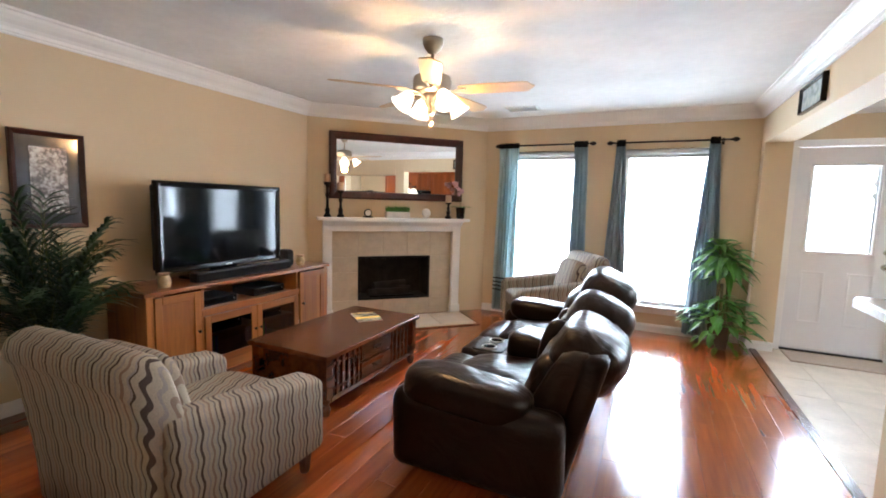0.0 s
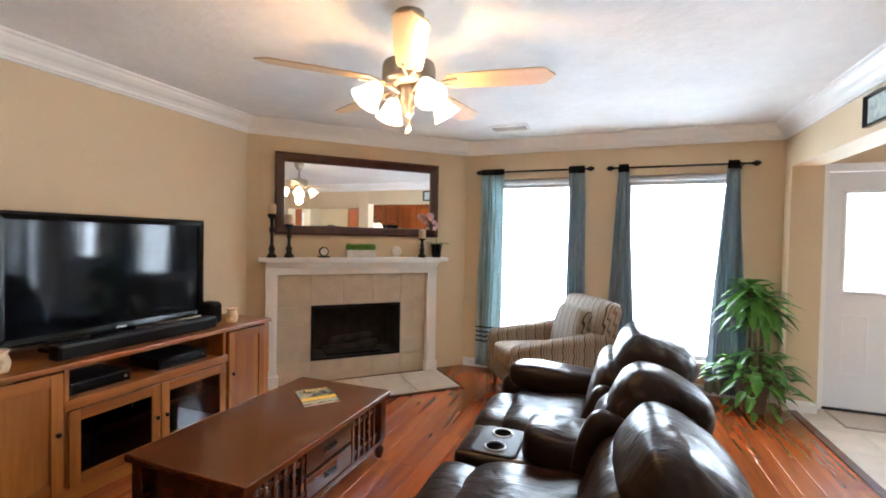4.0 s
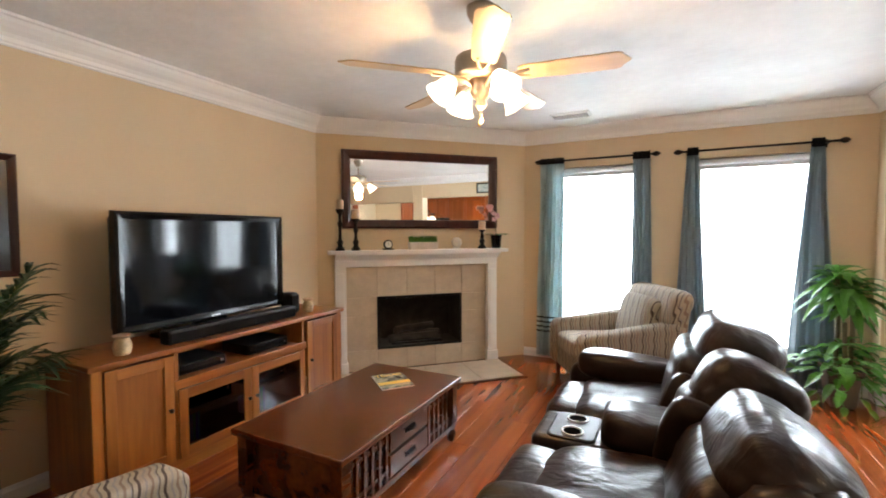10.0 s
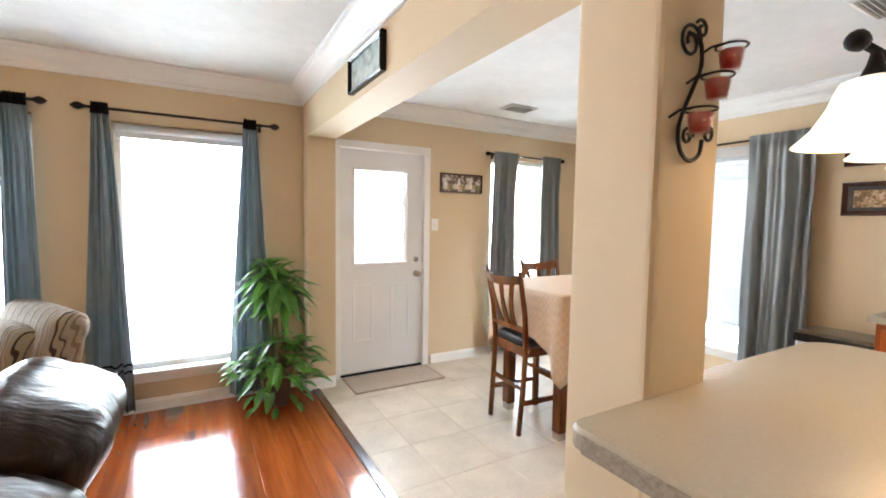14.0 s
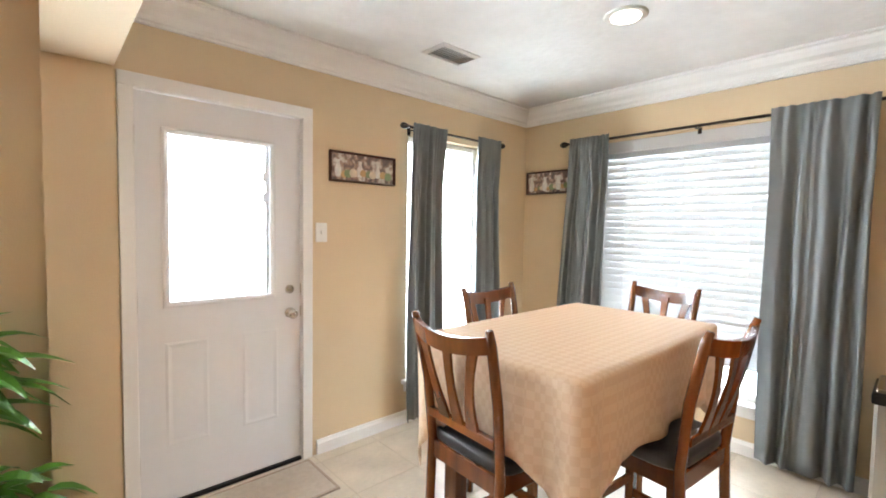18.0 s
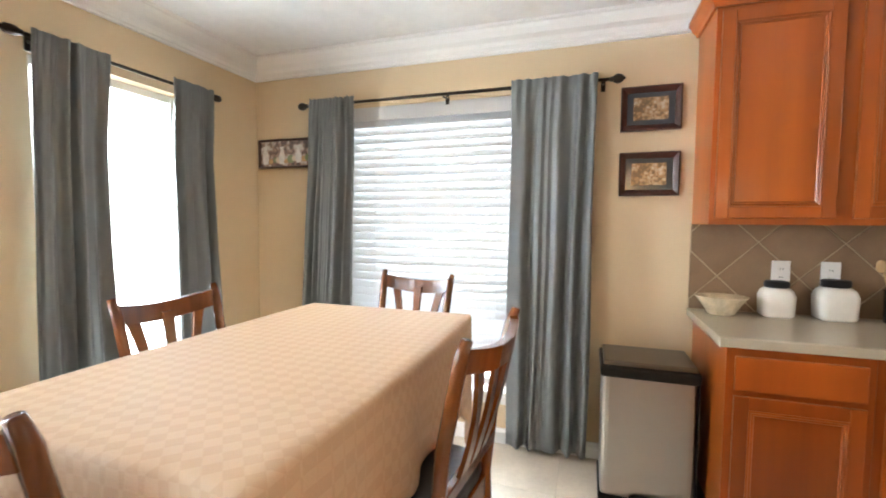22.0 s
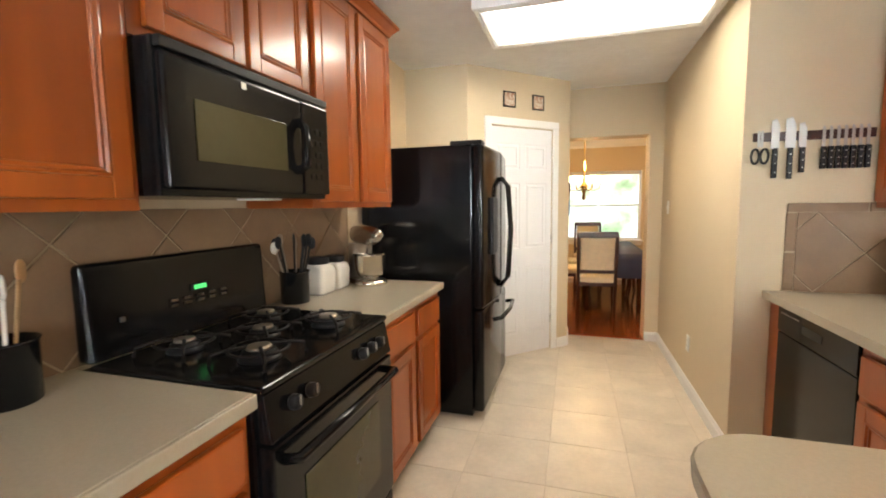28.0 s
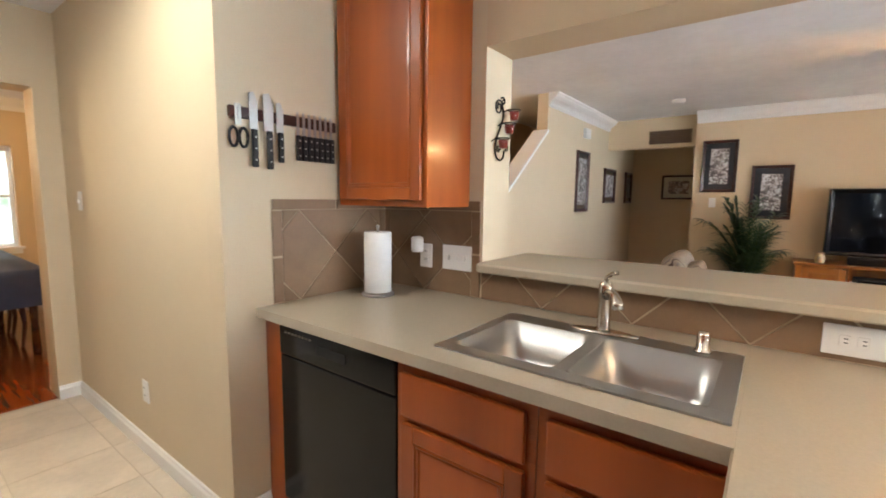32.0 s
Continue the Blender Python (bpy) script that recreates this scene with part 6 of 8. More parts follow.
bmesh.ops.recalc_face_normals(bm, faces=bm.faces[:])
cl = part("cloth", bm, M_CLOTH, t, smooth=True)
md = cl.modifiers.new("thick", 'SOLIDIFY')
md.thickness = 0.002


def dining_chair(m, label):
    """Counter height chair; faces +y."""
    t = thing("dining_chair", label, "chair", m, "chairs round the dining table")
    sw, sd, sz = 0.21, 0.20, 0.60
    for s in (-1, 1):
        bm = tube([(s * 0.175, -0.235, 0), (s * 0.18, -0.215, 0.30), (s * 0.185, -0.20, sz), (s * 0.19, -0.225, 0.85), (s * 0.198, -0.268, 1.06), (s * 0.203, -0.285, 1.112)], 0.019, 8, taper=[1, 1, 1, 1, 0.95, 0.7])
        part("back_leg", bm, M_CHAIRW, t, smooth=True)
        part("front_leg", box(s * 0.18 - 0.019, s * 0.18 + 0.019, 0.16, 0.198, 0, sz - 0.02, 0.004), M_CHAIRW, t)
        part("side_stretcher", box(s * 0.18 - 0.010, s * 0.18 + 0.010, -0.20, 0.165, 0.20, 0.232, 0.003), M_CHAIRW, t)
        part("seat_rail", box(s * 0.18 - 0.012, s * 0.18 + 0.012, -0.19, 0.165, sz - 0.07, sz - 0.002, 0.003), M_CHAIRW, t)
    part("front_stretcher", box(-0.165, 0.165, 0.168, 0.19, 0.27, 0.305, 0.003), M_CHAIRW, t)
    part("back_stretcher", box(-0.165, 0.165, -0.225, -0.205, 0.30, 0.33, 0.003), M_CHAIRW, t)
    part("front_rail", box(-0.165, 0.165, 0.166, 0.19, sz - 0.07, sz - 0.002, 0.003), M_CHAIRW, t)
    part("rear_rail", box(-0.165, 0.165, -0.21, -0.19, sz - 0.07, sz - 0.002, 0.003), M_CHAIRW, t)
    bm = pillow(0.42, 0.40, 0.065, 0.35, 8)
    bm.transform(Matrix.Translation((0, -0.005, sz + 0.022)))
    part("seat", bm, M_SEAT, t, "padded black vinyl seat", smooth=True)
    n = 14
    bm = bmesh.new()
    vs = []
    for i in range(n + 1):
        u = i / n * 2 - 1
        x, yb = u * 0.197, -0.258 - 0.035 * (1 - u * u)
        zt, zb = 1.070 + 0.022 * (u * u), 1.006 + 0.024 * u * u
        vs.append([bm.verts.new(p) for p in ((x, yb, zb), (x, yb - 0.024, zb + 0.004), (x, yb - 0.034, zt), (x, yb - 0.010, zt))])
    for a, b in zip(vs, vs[1:]):
        for k in range(4):
            bm.faces.new((a[k], b[k], b[(k + 1) % 4], a[(k + 1) % 4]))
    bm.faces.new(vs[0])
    bm.faces.new(vs[-1][::-1])
    bmesh.ops.recalc_face_normals(bm, faces=bm.faces[:])
    part("top_rail", bm, M_CHAIRW, t, "curved top rail")
    part("lower_rail", box(-0.18, 0.18, -0.232, -0.208, 0.70, 0.735, 0.004), M_CHAIRW, t)
    for k, (xb, xt) in enumerate(((-0.075, -0.135), (0.0, 0.0), (0.075, 0.135))):
        bm = bmesh.new()
        vs = []
        for i in range(7):
            u = i / 6
            x = xb + (xt - xb) * u ** 1.4
            y = -0.220 - 0.065 * u - 0.01 * math.sin(math.pi * u)
            w = 0.030 - 0.012 * math.sin(math.pi * u * 0.8)
            z = 0.73 + 0.305 * u
            vs.append([bm.verts.new(p) for p in ((x - w, y, z), (x + w, y, z), (x + w, y - 0.012, z), (x - w, y - 0.012, z))])
        for a, b in zip(vs, vs[1:]):
            for q in range(4):
                bm.faces.new((a[q], a[(q + 1) % 4], b[(q + 1) % 4], b[q]))
        bm.faces.new(vs[0][::-1])
        bm.faces.new(vs[-1])
        bmesh.ops.recalc_face_normals(bm, faces=bm.faces[:])
        part("splat", bm, M_CHAIRW, t)
    return t


CHL = "chestnut stained counter height chair with splayed splats"
c0 = dining_chair(face(5.885, -1.417, 0, -93.4), CHL)
copy_thing(c0, face(6.373, -1.796, 0, -6))
copy_thing(c0, face(6.43, -1.135, 0, 180))
copy_thing(c0, face(7.028, -1.423, 0, 78.6))

# wall pictures, bin, ceiling fittings
still = picture(0.49, 0.19, 0.014, M_ART2, (0.0, 0.0), face(6.125, 0.0, 1.81, 0), "long still life print in a thin brown frame", None, group="long still life prints")
still_life(still, 0.45, 0.16, 3)
still = picture(0.47, 0.20, 0.014, M_ART2, (0.0, 0.0), face(XE, -0.27, 1.845, -90), "long still life print half behind the curtain", None, group="long still life prints")
still_life(still, 0.43, 0.17, 8)
for z in (1.985, 1.635):
    picture(0.30, 0.235, 0.032, M_ART3, (0.032, 0.026), face(XE, -2.605, z, -90), "small framed country landscape print with a dark mount", M_MAT, group="small landscape prints")
t = thing("step_bin", "stainless steel step bin with a black lid", "bin", Matrix.Translation((7.60, -2.592, 0)))
part("body", box(-0.155, 0.155, -0.205, 0.205, 0.03, 0.665, 0.03, seg=3), M_STEEL, t, smooth=False)
part("base", box(-0.163, 0.163, -0.213, 0.213, 0.0, 0.05, 0.01), M_BLACKM, t)
part("rim", box(-0.166, 0.166, -0.216, 0.216, 0.632, 0.690, 0.014), M_BLACKM, t, "black rim under the lid")
part("side_rail", box(-0.150, 0.150, -0.2135, -0.2065, 0.05, 0.64, 0.003), M_BLACKM, t)
part("lid", box(-0.152, 0.152, -0.202, 0.202, 0.683, 0.712, 0.012, seg=3), M_DSTEEL, t, "dark steel lid with black edge", smooth=False)
bm = lathe([(0.075, 0), (0.075, 0.05), (0.06, 0.06)], 20)
bm.transform(Matrix.Translation((-0.165, 0, 0.012)) @ Matrix.Scale(0.35, 4, (1, 0, 0)))
part("pedal", bm, M_BLACKM, t, "black foot pedal", smooth=True)
vent(6.44, -0.50, H, 0.31, 0.20, "white louvred ceiling vent above the dining table")
vent(6.63, -2.97, H, 0.36, 0.20, "white louvred ceiling vent near the kitchen")
t = thing("smoke_detector", "round white smoke detector on the ceiling", "detector", Matrix.Translation((5.25, -0.95, H)))
part("body", lathe([(0.06, -0.035), (0.068, -0.02), (0.07, -0.0005)], 24), M_WHITEP, t, smooth=True)
t = thing("recessed_light", "lit round recessed ceiling light", "ceiling light", Matrix.Translation((6.72, -1.46, H)))
bm = lathe([(0.070, -0.006), (0.095, -0.012), (0.105, -0.004), (0.105, -0.0005)], 28)
part("trim_ring", bm, M_WHITEP, t, smooth=True)
part("lens", lathe([(0.068, -0.014), (0.07, -0.006)], 28), glow("lit_lens", (1, 0.92, 0.78), 6), t)

# candle sconces on both jambs of the bar opening
def sconce(m, label):
    """Wrought iron wall sconce with three glass cups; local x across, -y out of the wall."""
    t = thing("candle_sconce", label, "sconce", m, "candle sconces")
    bm = bmesh.new()

    def scroll(cx, cz, r, turns, start, flip=1):
        pts = []
        for i in range(int(26 * turns)):
            a = start + flip * i / 26 * 2 * math.pi
            rr_ = r * (1 - 0.75 * i / (26 * turns))
            pts.append((cx + rr_ * math.cos(a), -0.012, cz + rr_ * math.sin(a)))
        tube(pts, 0.0045, 6, bm)

    keys = [(-0.03, 0.13), (0.02, 0.12), (0.03, 0.06), (0.0, 0.0), (-0.035, -0.06), (-0.055, -0.115), (-0.04, -0.165), (0.0, -0.185), (0.04, -0.165), (0.05, -0.12)]
    spine = []
    for i in range(len(keys) - 1):
        p0, p1, p2, p3 = (Vector(keys[max(0, min(len(keys) - 1, i + q))]) for q in (-1, 0, 1, 2))
        for q in range(5):
            u = q / 5
            w = 0.5 * (2 * p1 + (p2 - p0) * u + (2 * p0 - 5 * p1 + 4 * p2 - p3) * u * u + (3 * p1 - p0 - 3 * p2 + p3) * u ** 3)
            spine.append((w.x, -0.012, w.y))
    tube(spine, 0.0055, 6, bm)
    scroll(-0.02, 0.11, 0.045, 1.6, 0.3)
    scroll(0.025, 0.15, 0.025, 1.2, 2.6, -1)
    scroll(0.075, -0.11, 0.026, 1.4, 3.1, -1)
    scroll(-0.015, -0.125, 0.024, 1.3, 0.0)
    part("scrollwork", bm, M_IRON, t, "black wrought iron scrolls")
    for x, z in ((0.085, 0.087), (0.03, 0.005), (-0.035, -0.087)):
        yc = -0.055
        ring = [(x + 0.036 * math.cos(a * math.pi / 9), yc + 0.036 * math.sin(a * math.pi / 9), z + 0.018) for a in range(19)]
        part("ring", tube(ring, 0.003, 5, tube([(x - 0.06, -0.012, z), (x - 0.045, -0.03, z + 0.016), (x - 0.034, yc, z + 0.018)], 0.0035, 6)), M_IRON, t)
        c = part("glass_cup", lathe([(0.022, -0.045), (0.026, -0.043), (0.034, 0.025), (0.032, 0.025), (0.024, -0.038), (0.002, -0.038)], 18, (x, yc, z)), M_THIN, t, "clear glass candle cup", smooth=True)
        c.visible_shadow = False
        part("candle", lathe([(0.022, -0.036), (0.027, -0.005), (0.028, 0.008), (0.004, 0.008)], 16, (x, yc, z)), M_REDWAX, c, "red candle", smooth=True)
    return t


sconce(face(4.66, -3.245, 1.72, 0) @ Matrix.Scale(0.8, 4), "black iron candle sconce with red candles on the post")
s2 = sconce(Matrix.Translation((4.685, -5.0, 1.70)) @ Matrix.Rotation(radians(180), 4, 'Z') @ Matrix.Scale(0.8, 4), "black iron candle sconce with red candles beside the bar opening")

# island pendant
PX, PY = 5.38, -3.41
t = thing("island_pendant", "dark iron island light with three lit alabaster shades", "pendant light", Matrix.Translation((PX, PY, 0)))
part("bar", tube([(-0.39, 0, 1.825), (0.39, 0, 1.825)], 0.009, 10), M_IRON, t, smooth=True)
part("canopy", lathe([(0.02, 2.46), (0.06, 2.47), (0.065, 2.4995)], 24), M_IRON, t, smooth=True)
part("hub", lathe([(0.006, 1.79), (0.014, 1.80), (0.024, 1.82), (0.026, 1.86), (0.016, 1.90), (0.011, 1.96), (0.016, 1.98)], 16), M_IRON, t, smooth=True)
for s in (-1, 1):
    bm = lathe([(0.006, 0), (0.02, 0.01), (0.022, 0.03), (0.012, 0.045)], 12)
    bm.transform(Matrix.Translation((s * 0.39, 0, 1.825)) @ Matrix.Rotation(radians(90 * s), 4, 'Y'))
    part("finial", bm, M_IRON, t, smooth=True)
    for cx, cz, r in ((0.07, 1.895, 0.045), (0.16, 1.872, 0.036)):
        pts = []
        for i in range(30):
            a = math.pi * 1.9 * i / 29 - 0.4
            rr_ = r * (1 - 0.5 * i / 29)
            pts.append((s * (cx + rr_ * math.cos(a)), 0, cz + rr_ * math.sin(a)))
        part("scroll", tube(pts, 0.007, 6), M_IRON, t, smooth=True)
    for k in range(11):
        z0 = 1.98 + k * 0.0455
        ring = [(s * 0.06 + (0.010 * math.cos(a * math.pi / 6) if k % 2 else 0), (0 if k % 2 else 0.010 * math.cos(a * math.pi / 6)), z0 + 0.022 + 0.026 * math.sin(a * math.pi / 6)) for a in range(13)]
        part("chain_link", tube(ring, 0.0032, 5), M_IRON, t)
for x in (-0.31, 0.0, 0.31):
    part("socket", lathe([(0.024, 1.760), (0.026, 1.772), (0.016, 1.795), (0.010, 1.82)], 14, (x, 0, 0)), M_IRON, t, smooth=True)
    part("shade", lathe([(0.034, 1.768), (0.058, 1.760), (0.066, 1.742), (0.079, 1.706), (0.103, 1.663), (0.127, 1.636), (0.139, 1.625), (0.133, 1.626), (0.100, 1.657), (0.076, 1.70), (0.060, 1.736), (0.030, 1.762)], 30, (x, 0, 0)), M_PEND, t, "lit alabaster bell shade", smooth=True)


# ---- kitchen ----
M_GREEN = glow("green_digits", (0.1, 1.0, 0.25), 0.7)
M_OVENG = mat("dark_oven_glass", (0.055, 0.048, 0.020), 0.08, var=0.1, scale=3, spec=0.35)
M_WOODSP = mat("pale_spoon_wood", (0.50, 0.32, 0.15), 0.6, var=0.15, scale=20)
M_PAPER = mat("white_paper_towel", (0.80, 0.80, 0.79), 0.95, var=0.03, scale=20, bump=0.3, bscale=120)
M_CHAND = glow("lit_candle_glass", (1.0, 0.78, 0.45), 5.0)
M_DIFF = glow("lit_diffuser", (1.0, 0.97, 0.90), 3.2)


def cabinet_door(parent, y0, y1, z0, z1, xf, out, name="door"):
    """Framed cabinet front with a recessed moulded panel; its face looks along out (-1 or 1) in x."""
    f = 0.052 if z1 - z0 > 0.2 else 0.0
    xa, xb = sorted((xf, xf + out * 0.02))
    if not f:
        return part(name, box(xa, xb, y0, y1, z0, z1, 0.006, seg=2), M_CAB, parent)
    d = part(name, box(xa, xb, y0, y0 + f, z0, z1, 0.004), M_CAB, parent, "raised frame cherry door")
    part("stile", box(xa, xb, y1 - f, y1, z0, z1, 0.004), M_CAB, d)
    part("rail", box(xa, xb, y0 + f, y1 - f, z0, z0 + f, 0.004), M_CAB, d)
    part("rail", box(xa, xb, y0 + f, y1 - f, z1 - f, z1, 0.004), M_CAB, d)
    xo = xf + out * 0.012
    pa, pb = sorted((xf + out * 0.001, xo))
    part("panel", box(pa, pb, y0 + f - 0.004, y1 - f + 0.004, z0 + f - 0.004, z1 - f + 0.004), M_CAB, d)
    prof = [(0, 0.0), (0, 0.0085), (0.006, 0.010), (0.012, 0.004), (0.018, 0.005), (0.022, 0.0)]
    bm = sweep([(y0 + f, z0 + f), (y1 - f, z0 + f), (y1 - f, z1 - f), (y0 + f, z1 - f)], prof, closed=True)
    bm.transform(Matrix(((0, 0, out, xo), (1, 0, 0, 0), (0, 1, 0, 0), (0, 0, 0, 1))))
    bmesh.ops.recalc_face_normals(bm, faces=bm.faces[:])
    part("bead", bm, M_CAB, d, "moulded inner bead")
    return d


def base_unit(y0, y1, xb, xf, out, label, drawer=True, top=0.874):
    """Floor cabinet from the wall at xb to the face at xf; a sink cabinet is open above its top."""
    t = thing("base_cabinet", label, "cabinet", None, "base cabinets")
    a, b = sorted((xb, xf))
    part("carcass", box(a, b, y0, y1, 0.10, top), M_CAB, t)
    if top < 0.87:
        part("face_rail", box(xf - 0.02, xf, y0, y1, top + 0.0005, 0.874), M_CAB, t)
    ka, kb = sorted((xb, xf - out * 0.07))
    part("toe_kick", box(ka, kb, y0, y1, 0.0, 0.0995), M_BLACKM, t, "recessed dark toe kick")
    if drawer:
        cabinet_door(t, y0 + 0.028, y1 - 0.028, 0.698, 0.838, xf + out * 0.001, out, "drawer_front")
    cabinet_door(t, y0 + 0.028, y1 - 0.028, 0.125, 0.675 if drawer else 0.838, xf + out * 0.001, out)
    return t


def upper_unit(y0, y1, z0, z1, xb, xf, out, label, doors):
    t = thing("wall_cabinet", label, "cabinet", None, "wall cabinets")
    a, b = sorted((xb, xf))
    part("carcass", box(a, b, y0, y1, z0, z1), M_CAB, t)
    for d0, d1 in doors:
        cabinet_door(t, d0, d1, z0 + 0.028, z1 - 0.03, xf + out * 0.001, out)
    return t


XB, XF = XE - 0.001, 7.268
for y0, y1 in ((-3.338, -2.85), (-3.875, -3.340)):
    base_unit(y0, y1, XB, XF, -1, "cherry base cabinet with one drawer beside the range")
for y0, y1 in ((-5.06, -4.65), (-5.48, -5.062)):
    base_unit(y0, y1, XB, XF, -1, "narrow cherry base cabinet beside the refrigerator")


def counter(name, x0, x1, y0, y1, label, z=0.915):
    t = thing(name, label, "countertop", None)
    part("slab", box(x0 + 0.012, x1, y0, y1, z - 0.038, z, 0.004, seg=2), M_COUNTER, t)
    part("front_edge", box(x0, x0 + 0.0115, y0, y1, z - 0.040, z - 0.001, 0.005, seg=3), M_COUNTER, t, "rounded front edge")
    return t


counter("countertop", 7.232, XB, -3.879, -2.815, "beige solid surface countertop holding canisters beside the range")
counter("countertop", 7.232, XB, -5.50, -4.643, "beige solid surface countertop beside the refrigerator")

UX = 7.535
upper_unit(-3.855, -2.825, 1.366, 2.34, XB, UX, -1, "tall cherry wall cabinet with two doors", ((-3.292, -2.845), (-3.832, -3.355)))
upper_unit(-4.615, -3.857, 1.795, 2.34, XB, UX, -1, "short cherry wall cabinet above the microwave", ((-4.240, -3.895), (-4.597, -4.262)))
upper_unit(-5.43, -4.617, 1.366, 2.34, XB, UX, -1, "tall cherry wall cabinet beside the refrigerator", ((-4.995, -4.645), (-5.408, -5.04)))
CABCROWN = [(0, 2.33), (-0.012, 2.33), (-0.018, 2.345), (-0.045, 2.375), (-0.055, 2.38), (-0.055, 2.395), (0, 2.395)]
solid("cabinet_cornice", sweep([(XB, -2.823), (UX - 0.002, -2.823), (UX - 0.002, -5.432), (XB, -5.432)], CABCROWN), M_CAB, "cherry crown moulding along the wall cabinets", "moulding")

# microwave
t = thing("microwave", "black over the range microwave oven", "microwave", None)
part("body", box(7.47, XB, -4.612, -3.862, 1.402, 1.79, 0.006), M_BLACK, t)
part("door", box(7.445, 7.469, -4.43, -3.866, 1.420, 1.755, 0.012, seg=3), M_BLACK, t, "glossy black door")
part("window", box(7.4415, 7.4445, -4.335, -3.955, 1.495, 1.655, 0.001), M_OVENG, t, "dark glass window")
part("control_panel", box(7.445, 7.469, -4.608, -4.434, 1.420, 1.755, 0.008), M_BLACK, t)
part("handle", tube([(7.444, -4.40, 1.50), (7.415, -4.405, 1.52), (7.405, -4.405, 1.585), (7.415, -4.405, 1.65), (7.444, -4.40, 1.675)], 0.016, 8), M_BLACK, t, "curved black handle", smooth=True)
part("vent_strip", box(7.447, 7.469, -4.608, -3.866, 1.76, 1.788, 0.004), M_BLACKM, t)
for i in range(3):
    for j in range(5):
        part("button", box(7.4425, 7.4455, -4.49 - i * 0.035 - 0.012, -4.49 - i * 0.035 + 0.012, 1.475 + j * 0.042, 1.495 + j * 0.042, 0.001), M_BLACK, t)
part("badge", box(7.4425, 7.4445, -4.15, -4.13, 1.722, 1.742, 0.0005), M_STEEL, t, "small silver badge")
part("lamp_lens", box(7.56, 7.66, -4.45, -4.33, 1.397, 1.4018), M_WHITEP, t)

# gas range
t = thing("gas_range", "black gas range with five burners and oven window", "range", None)
Y0, Y1 = -4.638, -3.884
part("body", box(7.25, XB - 0.01, Y0, Y1, 0.0, 0.905, 0.004), M_BLACK, t)
part("cooktop", box(7.222, XB - 0.06, Y0, Y1, 0.905, 0.925, 0.008, seg=3), M_BLACK, t)
bm = box(7.80, XB - 0.011, Y0, Y1, 0.925, 1.215, 0.02, seg=3)
for v in bm.verts:
    v.co.x += 0.05 * (v.co.z - 0.925) if v.co.x < 7.83 else 0
part("backguard", bm, M_BLACK, t, "upright black control panel")
part("display", box(7.802, 7.806, -4.32, -4.24, 1.075, 1.10), M_BLACKM, t)
for k in range(4):
    part("digit", box(7.7995, 7.8035, -4.305 + k * 0.014, -4.296 + k * 0.014, 1.08, 1.095), M_GREEN, t, "green lit digit")
for j in range(2):
    for i in range(5):
        part("button", box(7.797, 7.803, -4.40 + i * 0.055, -4.375 + i * 0.055, 1.035 + j * 0.018, 1.043 + j * 0.018), M_DSTEEL, t)
part("badge", box(7.795, 7.80, -3.99, -3.975, 1.03, 1.045, 0.001), M_STEEL, t)
bm = box(7.205, 7.249, Y0 + 0.006, Y1 - 0.006, 0.775, 0.90, 0.006)
for v in bm.verts:
    if v.co.x < 7.22:
        v.co.x += 0.18 * (v.co.z - 0.775)
part("control_strip", bm, M_BLACK, t)
for y in (-4.53, -4.46, -4.39, -4.07, -3.99):
    bm = lathe([(0.020, 0), (0.022, 0.004), (0.020, 0.022), (0.016, 0.026)], 16)
    bm.transform(Matrix.Translation((7.215, y, 0.845)) @ Matrix.Rotation(radians(-80), 4, 'Y'))
    k = part("knob", bm, M_BLACKM, t, "black burner knob", smooth=True)
    part("pointer", box(7.186, 7.19, y - 0.002, y + 0.002, 0.84, 0.868), M_STEEL, k)
d = part("oven_door", box(7.205, 7.249, Y0 + 0.006, Y1 - 0.006, 0.19, 0.765, 0.008), M_BLACK, t, "black oven door")
part("oven_window", box(7.2005, 7.2045, -4.50, -4.02, 0.32, 0.62, 0.001), M_OVENG, d, "dark oven glass")
part("handle", tube([(7.205, Y0 + 0.05, 0.715), (7.165, Y0 + 0.06, 0.72), (7.160, -4.26, 0.72), (7.165, Y1 - 0.06, 0.72), (7.205, Y1 - 0.05, 0.715)], 0.015, 8), M_BLACK, d, "long black handle", smooth=True)
part("drawer", box(7.21, 7.249, Y0 + 0.006, Y1 - 0.006, 0.03, 0.18, 0.008), M_BLACK, t, "black storage drawer")
for bx, by, r in ((7.38, -4.07, 0.05), (7.66, -4.07, 0.042), (7.38, -4.45, 0.05), (7.66, -4.45, 0.042), (7.52, -4.26, 0.045)):
    b = part("burner", lathe([(r + 0.012, 0.925), (r + 0.01, 0.935), (r, 0.938), (r, 0.95), (r - 0.008, 0.955)], 20, (bx, by, 0)), M_BLACKM, t, smooth=True)
    part("burner_cap", lathe([(r * 0.75, 0.955), (r * 0.75, 0.964), (r * 0.5, 0.967)], 18, (bx, by, 0)), M_PEWTER, b, smooth=True)
